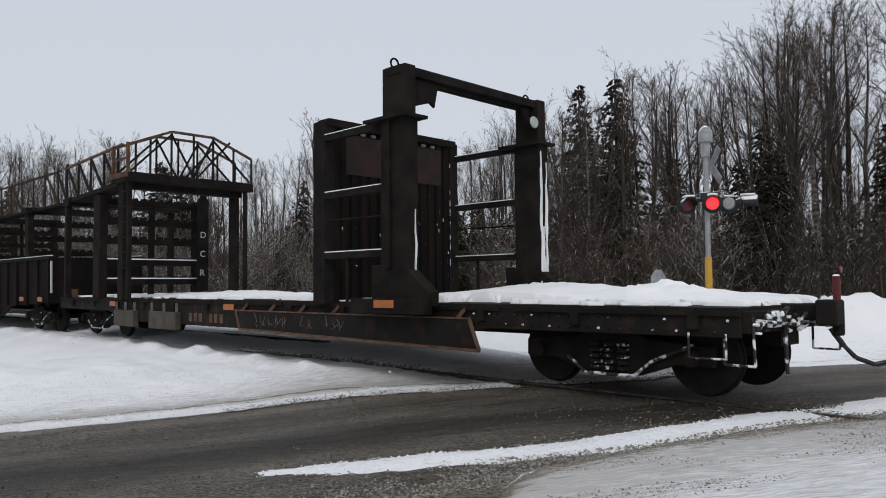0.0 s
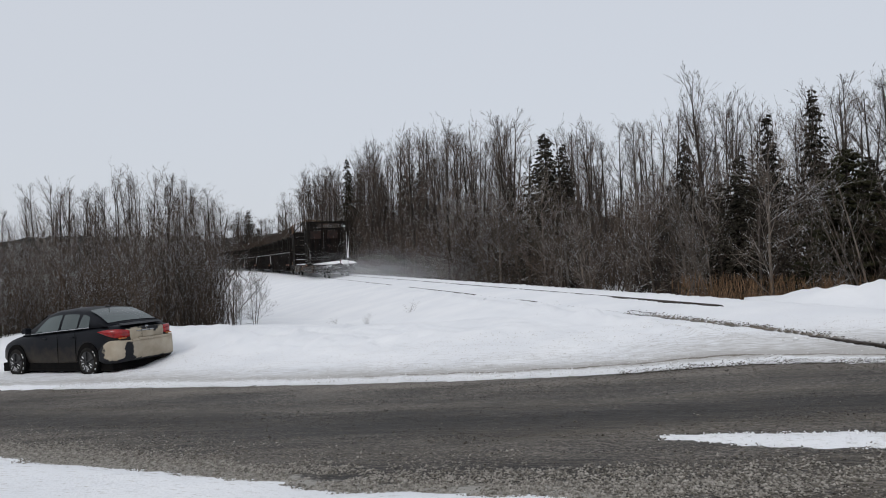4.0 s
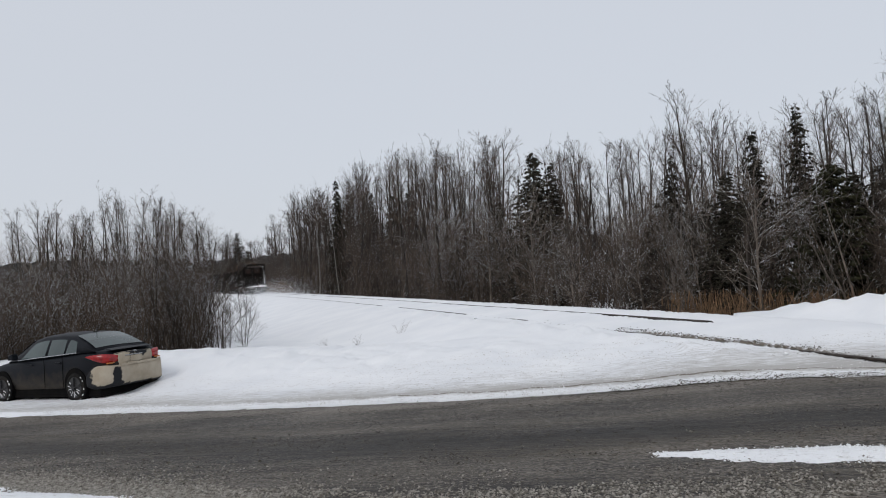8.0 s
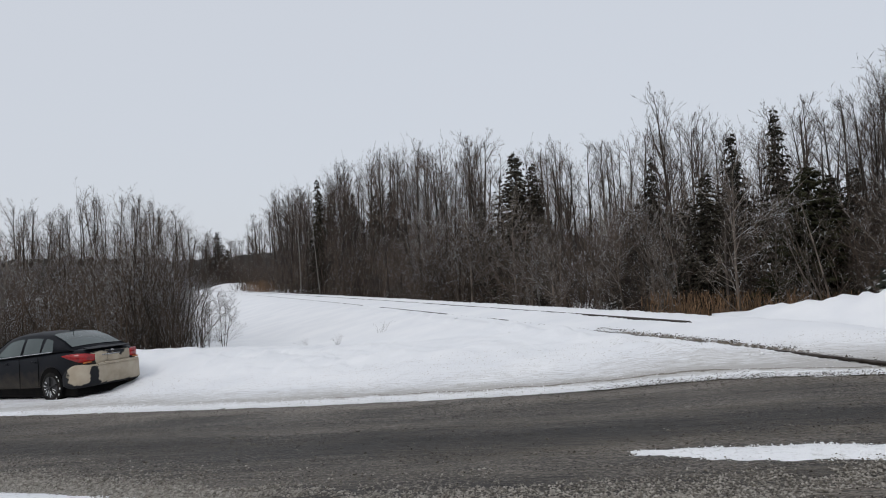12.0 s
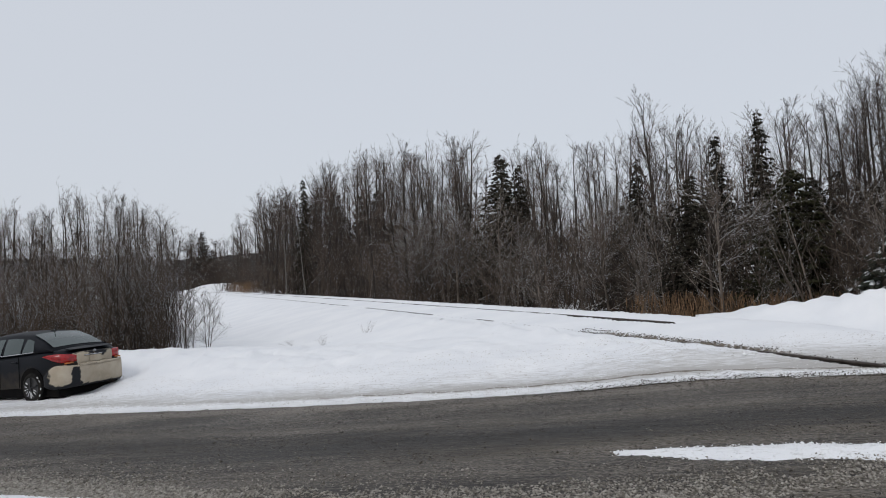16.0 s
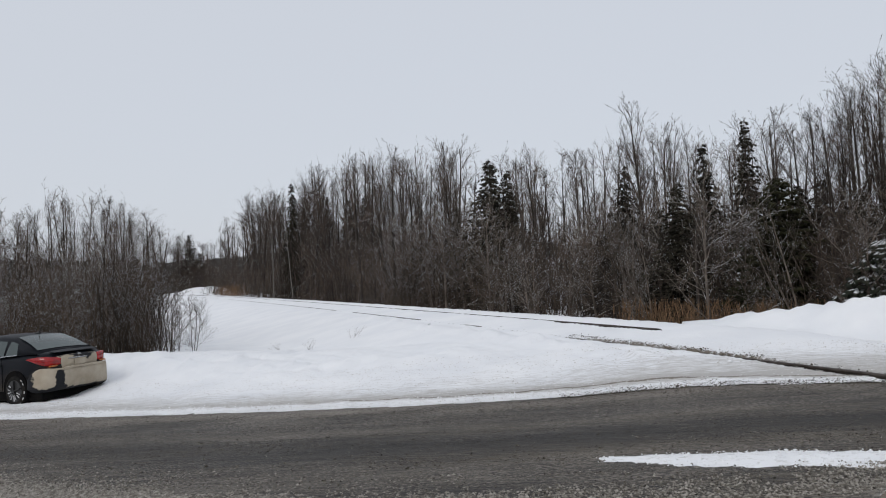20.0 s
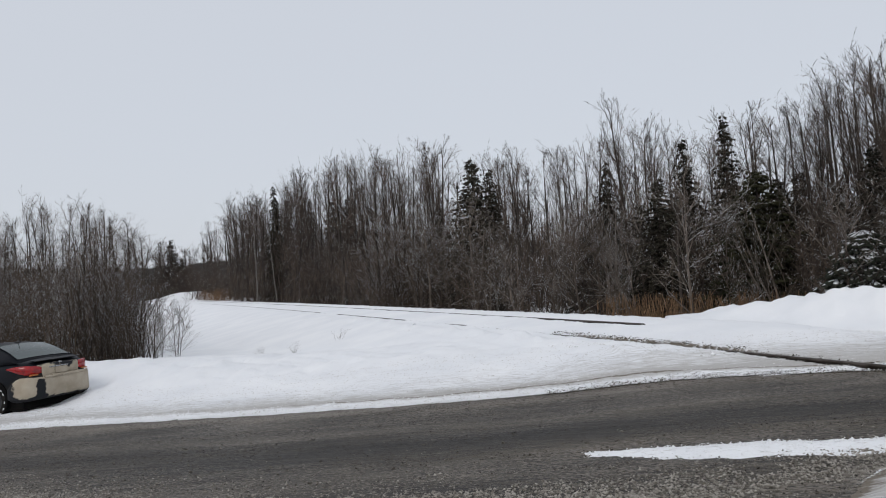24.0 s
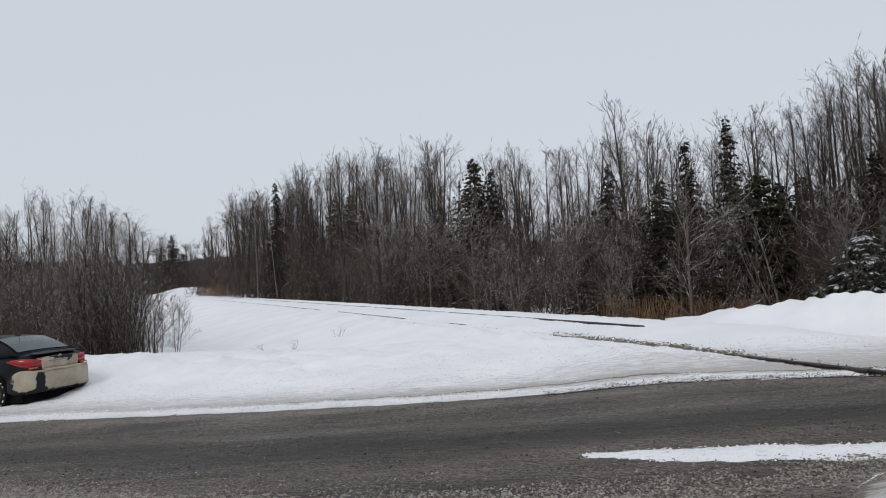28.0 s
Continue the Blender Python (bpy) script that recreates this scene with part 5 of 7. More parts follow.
    part("plate_bars", Geo().box((0.008, 0.0, 0.83), (0.016, 0.31, 0.13)), M_SALT, c, "number plate hidden under salt", 0.004)
    part("boot_chrome", Geo().box((0.012, 0.06, 0.912), (0.018, 0.50, 0.022)), M_CHROME, c, "dirty chrome strip over the plate", 0.004)
    rq = random.Random(6)
    for k in range(13):
        yy = -0.66 + 0.088 * k
        back = float(np.interp(abs(yy), [0.0, 0.4, 0.6, 0.72, 0.82], [-0.045, -0.045, -0.02, 0.03, 0.12]))
        crust = Geo().rod((back + 0.035, yy - 0.055, 0.725 + rq.uniform(-0.012, 0.012)), (back + 0.035, yy + 0.055, 0.725 + rq.uniform(-0.012, 0.012)), rq.uniform(0.020, 0.034), rq.uniform(0.020, 0.034), 7)
        part("salt_crust", crust, M_SALT, c)
    for sgn in (1, -1):
        part("amber_lens", Geo().extrude([(0.56, 0.775), (0.74, 0.77), (0.72, 0.80), (0.57, 0.805)], "x", 0.045, 0.12) if sgn > 0 else Geo().extrude([(-0.56, 0.775), (-0.74, 0.77), (-0.72, 0.80), (-0.57, 0.805)], "x", 0.045, 0.12), M_REFL, c, "amber strip under the tail lamp")
    part("boot_spoiler", Geo().extrude([(0.12, 1.045), (0.11, 1.058), (0.30, 1.096), (0.32, 1.08)], "y", -0.58, 0.58), M_PAINT, c, bevel=0.01)
    part("badge", Geo().rod((0.03, 0, 0.965), (0.05, 0, 0.965), 0.05, 0.05, 12), M_CHROME, c)
    part("antenna", Geo().rod((1.32, 0, 1.47), (1.18, 0, 1.63), 0.012, 0.005, 6).box((1.34, 0, 1.475), (0.14, 0.05, 0.03)), M_BLACK, c)
    part("exhaust", Geo().rod((0.0, -0.45, 0.26), (0.3, -0.45, 0.28), 0.035, 0.035, 8), M_STEEL, c)
    # black block hung below the body, so the gap under it looks shaded
    part("underside", Geo().box((2.3, 0, 0.20), (4.1, 1.62, 0.20)), M_CARBLACK, c)
    for xx in (0.98, 3.66):
        for sgn in (1, -1):
            part("wheel_arch", Geo().rod((xx, 0.70 * sgn, 0.36), (xx, 0.907 * sgn, 0.36), 0.375, 0.375, 24), M_CARBLACK, c)
            w = part("wheel", Geo().rod((xx, 0.70 * sgn, 0.315), (xx, 0.905 * sgn, 0.315), 0.315, 0.315, 28).rod((xx, 0.905 * sgn, 0.315), (xx, 0.925 * sgn, 0.315), 0.315, 0.27, 28), M_TYRE, c)
            rim = Geo().rod((xx, 0.90 * sgn, 0.315), (xx, 0.928 * sgn, 0.315), 0.225, 0.225, 24)
            for k in range(5):
                a = radians(72 * k + 20)
                rim.beam((xx, 0.935 * sgn, 0.315), (xx + 0.215 * math.cos(a), 0.932 * sgn, 0.315 + 0.215 * math.sin(a)), 0.07, 0.02)
            part("rim", rim, M_RIM, w, "dark five-spoke rim")
            rf = random.Random(int(xx * 10) + sgn)
            for k in range(9):
                a = radians(200 + 24 * k + rf.uniform(-6, 6))
                r0_, r1_ = rf.uniform(0.07, 0.13), rf.uniform(0.16, 0.21)
                part("frost_streak", Geo().beam((xx + r0_ * math.cos(a), 0.945 * sgn, 0.315 + r0_ * math.sin(a)), (xx + r1_ * math.cos(a), 0.943 * sgn, 0.315 + r1_ * math.sin(a)), 0.018, 0.008), M_TSNOW, w)
            for k in range(5):
                a = radians(-55 + 24 * k + rf.uniform(-8, 8))
                part("tyre_snow", Geo().beam((xx - 0.295 * math.cos(a), 0.915 * sgn, 0.315 + 0.295 * math.sin(a)), (xx - 0.295 * math.cos(a + 0.15), 0.915 * sgn, 0.315 + 0.295 * math.sin(a + 0.15)), 0.015, rf.uniform(0.006, 0.018)), M_TSNOW, w)
    return c


CAR_DIR = radians(90 + 67.0)
cx, cy = -9.57 - 0.98 * math.cos(CAR_DIR) + 0.86 * math.sin(CAR_DIR), 15.86 - 0.98 * math.sin(CAR_DIR) - 0.86 * math.cos(CAR_DIR)
parked_car(cx, cy, -0.765, math.degrees(CAR_DIR), 2.2)


# ---- woody plants ----
def segments(name, segs, mat, sides=3):
    """Many tapered rods as one mesh of triangles; a segment is x0 y0 z0 x1 y1 z1 r0 r1, and ends in a point where r1 is 0."""
    s = np.asarray(segs, float)
    a, b, r0, r1 = s[:, :3], s[:, 3:6], s[:, 6], s[:, 7]
    d = b - a
    d /= np.maximum(np.linalg.norm(d, axis=1, keepdims=True), 1e-9)
    ref = np.where(np.abs(d[:, 2:3]) < 0.9, np.array([[0, 0, 1.0]]), np.array([[1.0, 0, 0]]))
    u = np.cross(d, ref)
    u /= np.linalg.norm(u, axis=1, keepdims=True)
    w = np.cross(u, d)

    def ring(p, r):
        return [p + (u * math.cos(2 * math.pi * k / sides) + w * math.sin(2 * math.pi * k / sides)) * r[:, None] for k in range(sides)]
    V = np.stack(ring(a, r0) + ring(b, r1), 1)
    base = np.arange(len(s))[:, None] * (2 * sides)
    rods, tips = base[r1 > 0], base[r1 <= 0]
    fs = [tips + np.array([[k, (k + 1) % sides, sides]]) for k in range(sides)]
    for k in range(sides):
        fs += [rods + np.array([[k, (k + 1) % sides, sides + (k + 1) % sides]]), rods + np.array([[k, sides + (k + 1) % sides, sides + k]])]
    return V.reshape(-1, 3), np.concatenate(fs, 0)


def grow(rg, segs, p, d, length, r, level, bend=0.08, up=0.10, thin=0.006, open_=0.6):
    """A limb that climbs towards the light and forks into finer and finer twigs."""
    q, dirn = Vector(p), Vector(d).normalized()
    n = 3 if level > 2 else (2 if level else 1)
    for i in range(n):
        dirn = (dirn + Vector((rg.gauss(0, bend), rg.gauss(0, bend), rg.gauss(0, bend) + up))).normalized()
        nxt = q + dirn * (length / n)
        ra, rb = r * (1 - 0.72 * i / n), r * (1 - 0.72 * (i + 1) / n)
        segs.append((*q, *nxt, ra, rb if level else 0.0))
        if level:
            for _ in range(2):
                side = Vector((rg.gauss(0, 1), rg.gauss(0, 1), rg.gauss(0, 0.6)))
                side = (side - side.dot(dirn) * dirn).normalized()
                f = rg.random()
                grow(rg, segs, q.lerp(nxt, f), dirn * 0.85 + side * open_ * rg.uniform(0.6, 1.3), length * rg.uniform(0.36, 0.64) * (1.1 - 0.5 * (i + f) / n), max(rb * 0.55, thin), level - 1, bend * 1.2, up, thin, open_)
        q = nxt
    return q


def bare_tree(seed, name, h, spread, first, bark, twig, fork=False, thin=1.0, limbs=1.3, open_=0.6, lift=(0.8, 1.8), low_limbs=0.35):
    """A leafless tree: a straight tapered stem, rising limbs and a rounded crown of fine twigs."""
    rg = random.Random(seed)
    trunk, crown = [], []
    stems = [(0.0, 0.0, 1.0)] if not fork else [(0.12, 0.05, 0.9), (-0.10, -0.06, 0.95), (0.03, 0.14, 0.8)]
    for sx, sy, k in stems:
        q, dirn = Vector((0, 0, -0.6)), Vector((sx, sy, 1)).normalized()
        n = 14
        for i in range(n):
            dirn = (dirn + Vector((rg.gauss(0, 0.024), rg.gauss(0, 0.024), 0.0)) + Vector((sx - dirn.x, sy - dirn.y, 0.0)) * 0.25).normalized()
            nxt = q + dirn * ((h * k * 0.97 + 0.6) / n)
            f0, f1 = i / n, (i + 1) / n
            r0, r1 = (0.0115 * h * (1 - f0) ** 0.85 + 0.010) * thin, (0.0115 * h * (1 - f1) ** 0.85 + 0.008) * thin
            trunk.append((*q, *nxt, r0, r1))
            if f1 > first:
                g = (f1 - first) / (1 - first)
                m = limbs + rg.random()
                for _ in range(int(m)):
                    ang = rg.uniform(0, 2 * math.pi)
                    ln = h * spread * (0.16 + 1.15 * math.sqrt(max(0.0, 1 - ((g - 0.32) / 0.70) ** 2))) * rg.uniform(0.55, 1.1)
                    grow(rg, crown, q.lerp(nxt, rg.random()), (math.cos(ang), math.sin(ang), rg.uniform(*lift) + 1.3 * g * g), ln, max(r1 * 0.55, 0.020 * thin), 3, 0.07, 0.10, 0.006 * thin, open_)
            elif rg.random() < low_limbs:
                ang = rg.uniform(0, 2 * math.pi)
                grow(rg, crown, nxt, (math.cos(ang), math.sin(ang), rg.uniform(0.0, 0.6)), h * spread * rg.uniform(0.3, 0.7), 0.014 * thin, 2, 0.14, 0.02, 0.006 * thin, open_)
            q = nxt
    ob = thing(name, pose(0, 0, 0), "", "tree")
    tv, tf = segments("trunk", trunk, bark, 7)
    part("trunk", array_mesh("trunk", tv, tf, bark, True), bark, ob)
    cv, cf = segments("crown", crown, twig, 3)
    part("crown", array_mesh("crown", cv, cf, twig), twig, ob)
    return ob


def spruce(seed, name, h, width, mat, droop=0.25, gaps=0.15, taper=0.8):
    rg = random.Random(seed)
    trunk = [(0, 0, -0.5, 0, 0, h * 0.5, 0.014 * h, 0.009 * h), (0, 0, h * 0.5, 0, 0, h, 0.009 * h, 0.01)]
    vs, fs = [], []
    z = h * 0.06
    while z < h * 0.985:
        f = z / h
        n = 10 if f < 0.8 else 7
        for k in range(n):
            if rg.random() < gaps:
                continue
            a = 2 * math.pi * (k + rg.random()) / n
            ln = width * (1 - f) ** taper * rg.uniform(0.45, 1.15) + 0.08
            steps = max(2, int(ln / 0.26))
            dz, dr = rg.uniform(-0.045, 0.045) * h * (1 - 0.6 * f), droop * rg.uniform(0.3, 1.7)
            for i in range(steps):
                t = (i + rg.random()) / steps
                px = ln * t
                pz = z + dz - dr * px * (0.4 + t) + 0.25 * dr * px * t * t
                for sgn in (rg.choice((-1, 0)), 1):
                    sa = a + sgn * rg.uniform(0.5, 1.0)
                    sl = (0.24 + 0.36 * (1 - f)) * (1.1 - 0.5 * t) * rg.uniform(0.5, 1.3)
                    b0 = Vector((px * math.cos(a), px * math.sin(a), pz))
                    tip = b0 + Vector((math.cos(sa) * sl, math.sin(sa) * sl, -sl * rg.uniform(0.05, 0.5)))
                    wv = Vector((-math.sin(sa), math.cos(sa), 0)) * sl * 0.26
                    o = len(vs)
                    vs += [b0 + Vector((0, 0, 0.05)), b0 * 0.55 + tip * 0.45 + wv, b0 * 0.55 + tip * 0.45 - wv, tip, b0 * 0.6 + tip * 0.4 - Vector((0, 0, 0.09))]
                    fs += [(o, o + 1, o + 3), (o, o + 3, o + 2), (o, o + 4, o + 1), (o, o + 2, o + 4), (o + 3, o + 1, o + 4), (o + 3, o + 4, o + 2)]
        z += h * rg.uniform(0.013, 0.024)
    ob = thing(name, pose(0, 0, 0), "", "tree")
    tv, tf = segments("trunk", trunk, M_BARK, 7)
    part("trunk", array_mesh("trunk", tv, tf, M_BARK, True), M_BARK, ob)
    part("crown", array_mesh("crown", [tuple(p) for p in vs], fs, mat), mat, ob)
    return ob


EYE = Vector((0, 0, 1.57))
# the woods' skyline: bearing in degrees and height above the eye's level in degrees
SKY_AZ = [-40, -35.6, -33.6, -31.6, -30.2, -29.1, -27.2, -25.8, -23.8, -22.3, -21.5, -19.9, -18.6, -17.4, -16.2, -14.5, -12.9, -10.3, -7.7, -6.0, -3.4, -0.3, 2.3, 5.3, 7.9, 10.0, 12.2, 15.1, 17.1, 19.4, 21.4, 23.4, 25.5, 27.3, 28.5, 31.4, 37.0, 43.1, 46.1, 48, 56, 120]
SKY_EL = [5.5, 5.4, 5.7, 6.6, 5.9, 6.3, 7.1, 6.0, 6.5, 5.5, 4.3, 4.0, 3.8, 4.7, 6.1, 7.3, 7.5, 9.0, 9.9, 10.3, 9.7, 10.9, 9.4, 9.6, 9.4, 9.5, 10.2, 10.6, 10.4, 9.5, 9.7, 11.5, 11.4, 11.8, 13.5, 13.6, 15.6, 15.0, 15.6, 18.5, 20, 20]


def bearing(x, y):
    return math.degrees(math.atan2(x, y)), math.hypot(x, y)


def sky_el(az):
    return float(np.interp(az, SKY_AZ, SKY_EL))


LAND_X, LAND_Y = np.arange(-170.0, 121.0, 1.0), np.arange(0.0, 261.0, 1.0)
LAND_Z = ground_z(*np.meshgrid(LAND_X, LAND_Y))[0]


def base_z(x, y):
    """The snow's height at a place among the plants."""
    fx, fy = min(max(x + 170.0, 0.0), 289.0), min(max(y, 0.0), 259.0)
    i, j = int(fx), int(fy)
    fx, fy = fx - i, fy - j
    q = LAND_Z[j:j + 2, i:i + 2]
    return float((q[0, 0] * (1 - fx) + q[0, 1] * fx) * (1 - fy) + (q[1, 0] * (1 - fx) + q[1, 1] * fx) * fy)


LEAFLESS = [bare_tree(11, "bare_tree", 12, 0.20, 0.42, M_BARK, M_TWIG), bare_tree(12, "bare_tree", 12, 0.16, 0.50, M_BARK, M_TWIG, limbs=1.6), bare_tree(13, "bare_tree", 12, 0.25, 0.40, M_BARK, M_TWIG),
            bare_tree(14, "bare_tree", 12, 0.18, 0.55, M_BARK, M_TWIG, limbs=1.8), bare_tree(15, "bare_tree", 12, 0.19, 0.40, M_BARK, M_TWIG, True, limbs=0.7), bare_tree(16, "bare_tree", 12, 0.16, 0.60, M_BARK, M_TWIG, limbs=2.0),
            bare_tree(17, "bare_tree", 12, 0.22, 0.52, M_BARK, M_TWIG, limbs=1.7, open_=0.75), bare_tree(18, "bare_tree", 12, 0.18, 0.42, M_BARK, M_TWIG, limbs=1.7, lift=(1.5, 2.8), open_=0.45)]
BIRCHES = [bare_tree(21, "birch_tree", 12, 0.16, 0.45, M_BIRCH, M_TWIG), bare_tree(22, "birch_tree", 12, 0.14, 0.50, M_BIRCH, M_TWIG)]
ALDERS = [bare_tree(24, "alder_tree", 6, 0.40, 0.15, M_PALE, M_PALE, True, 0.9, 0.6, 0.75, (0.3, 1.3)), bare_tree(25, "alder_tree", 6, 0.46, 0.18, M_PALE, M_PALE, False, 0.9, 1.1, 0.8, (0.2, 1.1)),
          bare_tree(26, "alder_tree", 6, 0.38, 0.22, M_PALE, M_PALE, False, 0.9, 1.2, 0.7, (0.4, 1.4)), bare_tree(27, "alder_tree", 6, 0.52, 0.20, M_PALE, M_PALE, True, 0.85, 0.5, 0.8, (0.0, 0.8))]
SPRUCES = [spruce(31, "spruce_tree", 10, 3.1, M_NEEDLE, 0.25, 0.12, 0.78), spruce(32, "spruce_tree", 10, 3.0, M_NEEDLE, 0.3, 0.14, 0.74), spruce(33, "spruce_tree", 10, 3.0, M_NEEDLE, 0.18, 0.16, 0.80)]
PINES = [spruce(41, "white_pine", 10, 2.3, M_NEEDLE, 0.05, 0.28, 0.75), spruce(42, "pine_tree", 6, 1.9, M_PINE, 0.0, 0.25, 0.55)]
LABELS = {"bare_tree": "leafless grey-brown tree at the edge of the snowy woods", "alder_tree": "slanting pale-grey leafless alder with snow on branches", "birch_tree": "leafless birch with a pale trunk in the woods", "spruce_tree": "dark green spruce standing among bare trees",
          "white_pine": "tall dark pine with layered open branches", "pine_tree": "bushy olive-green young pine", "snow_bush": "low evergreen bush loaded with snow", "sapling": "slender leafless sapling rising from the snow"}
SNOWBUSH = spruce(51, "snow_bush", 2.0, 1.1, M_SNOWBUSH, 0.1, 0.1, 0.5)
SAPLING = bare_tree(52, "sapling", 3.0, 0.26, 0.25, M_SHRUB, M_SHRUB, True, 0.33)
USED = set()


def plant(proto, x, y, height, native, turn, wide=1.0, lean=0.0, group="", sink=0.0):
    if native == 12:
        height *= 0.98
    m = pose(x, y, base_z(x, y) - sink, lean, 0, turn) @ Matrix.Diagonal((height / native * wide, height / native * wide, height / native, 1))
    if proto not in USED:
        USED.add(proto)
        proto.matrix_basis = m
        ob = proto
    else:
        ob = copy_thing(proto, m)
        ob.matrix_basis = m
    return tagged(ob, LABELS[proto.name.split(".")[0]], "tree", group)


def plant_to(proto, az, dist, el, native, turn=0.0, wide=1.0, group="", lean=0.0):
    """A tree on a bearing whose tip stands el degrees above the eye's level."""
    x, y = dist * math.sin(radians(az)), dist * math.cos(radians(az))
    h = EYE.z + dist * math.tan(radians(el)) - base_z(x, y)
    return plant(proto, x, y, max(h, 1.0), native, turn, wide, lean, group)


WOODS = "trees of the woods"
# single trees that stand out
plant_to(BIRCHES[0], -14.0, 76, 6.2, 12, 10, 0.6, WOODS, 4)
plant_to(BIRCHES[1], -12.6, 74, 5.6, 12, 80, 0.55, WOODS, -3)
plant_to(SPRUCES[0], -12.45, 104, 7.9, 10, 0, 0.5, WOODS)
plant_to(SPRUCES[1], 2.7, 66, 9.0, 10, 50, 1.15, WOODS)
plant_to(SPRUCES[2], 4.0, 68, 8.0, 10, 50, 1.0, WOODS)
plant_to(PINES[0], 21.3, 44, 10.2, 10, 0, 0.8, WOODS)
plant_to(ALDERS[1], 18.2, 31.5, 6.5, 6, 200, 1.0, WOODS)
plant_to(PINES[1], 23.2, 36, 6.2, 6, 0, 1.15, WOODS)
plant_to(LEAFLESS[7], 14.3, 48, 12.3, 12, 40, 1.15, WOODS)
plant_to(LEAFLESS[7], 15.6, 47, 10.6, 12, 140, 0.9, WOODS)
plant_to(SPRUCES[2], 33.9, 46, 14.6, 10, 30, 0.95, WOODS)
plant_to(SPRUCES[0], 36.6, 47, 15.5, 10, 200, 0.9, WOODS)
plant_to(SPRUCES[1], 12.8, 50, 7.9, 10, 90, 0.8, WOODS)
plant_to(SPRUCES[2], 18.4, 46, 8.9, 10, 10, 0.85, WOODS)
plant_to(SPRUCES[1], 16.5, 40, 6.4, 10, 160, 1.2, WOODS)
plant_to(SPRUCES[0], 26.0, 42, 6.0, 10, 120, 1.1, WOODS)
plant_to(SPRUCES[2], 24.6, 38, 5.4, 10, 220, 1.3, WOODS)
plant_to(LEAFLESS[2], 17.6, 35, 5.8, 12, 15, 1.15, WOODS)
plant_to(PINES[0], -19.9, 215, 3.9, 10, 20, 1.3, WOODS)
plant_to(SPRUCES[1], -19.2, 225, 2.6, 10, 70, 1.5, WOODS)
plant_to(SNOWBUSH, 29.6, 30.0, 1.2, 2, 0, 1.0, "snowy bushes")
for az, dist, el, wide in ((-19.8, 25.6, -0.3, 1.5), (-20.8, 26.4, -0.9, 0.8), (-21.3, 26.0, 0.2, 1.0), (-21.9, 26.8, 0.4, 1.0), (-22.6, 27.0, 0.9, 1.1), (-23.2, 26.2, 1.2, 1.1)):
    plant_to(SAPLING, az, dist, el, 3.0, az * 40, wide, "saplings")
rg = random.Random(78)
for i in range(34):
    s = -8 + 85 * ((i + rg.random()) / 34) ** 1.2
    x, y, hd = track_at(s, rg.uniform(13.2, 16.5) + 0.02 * max(s, 0))
    az, dist = bearing(x, y)
    if az > 50:
        continue
    h = EYE.z + dist * math.tan(radians(rg.uniform(2.2, 5.2))) - base_z(x, y)
    plant(rg.choice(ALDERS), x, y, h, 6, rg.uniform(0, 360), rg.uniform(0.8, 1.2), rg.uniform(-14, 14), WOODS)
for i in range(17):
    az = rg.uniform(15.5, 48) if i < 12 else rg.uniform(-9, 15)
    dist = rg.uniform(34, 46) + (8 if az < 15 else 0)
    if to_track(np.array([dist * math.sin(radians(az))]), np.array([dist * math.cos(radians(az))]))[1][0] < 15.5:
        continue
    plant_to(rg.choice(SPRUCES), az, dist, rg.uniform(2.6, 5.6), 10, rg.uniform(0, 360), rg.uniform(0.9, 1.3), WOODS)
for i in range(14):
    az, dist = rg.uniform(36, 60), rg.uniform(31, 42)
    if to_track(np.array([dist * math.sin(radians(az))]), np.array([dist * math.cos(radians(az))]))[1][0] > 14:
        plant_to(rg.choice(LEAFLESS), az, dist, sky_el(az) * rg.uniform(0.85, 1.05), 12, rg.uniform(0, 360), rg.uniform(1.0, 1.3), WOODS)
for i in range(22):
    az, dist = rg.uniform(23.5, 34), rg.uniform(38, 52)
    plant_to(rg.choice(LEAFLESS), az, dist, sky_el(az) * rg.uniform(0.76, 0.95), 12, rg.uniform(0, 360), rg.uniform(0.85, 1.1), WOODS)
for i in range(26):
    az, dist = rg.uniform(-43, -23.5), rg.uniform(24.5, 40)
    plant_to(ALDERS[i % 4], az, dist, rg.uniform(0.2, 3.4), 6, rg.uniform(0, 360), 0.9, "trees of the low grove", rg.uniform(-12, 12))

rg = random.Random(75)
for i in range(22):
    az, dist = 30.0 + 21.0 * (i + rg.random()) / 22, rg.uniform(38, 58)
    plant_to(LEAFLESS[i % 8], az, dist, sky_el(az) * rg.uniform(0.80, 1.02), 12, rg.uniform(0, 360), rg.uniform(0.9, 1.2), WOODS, rg.uniform(-3, 3))
for i in range(20):
    az, dist = -34.0 + 10.6 * (i + rg.random()) / 20, rg.uniform(34, 52)
    plant_to(LEAFLESS[i % 8], az, dist, (sky_el(az) + 0.5) * rg.uniform(0.80, 1.03), 12, rg.uniform(0, 360), rg.uniform(0.8, 1.1), "trees of the low grove", rg.uniform(-4, 4))
rg = random.Random(76)
for i in range(26):
    az, dist = 3.0 + 21.0 * (i + rg.random()) / 26, rg.uniform(54, 74)
    plant_to(LEAFLESS[i % 8], az, dist, sky_el(az) * rg.uniform(0.88, 1.02), 12, rg.uniform(0, 360), rg.uniform(0.85, 1.15), WOODS, rg.uniform(-3, 3))
rg = random.Random(77)
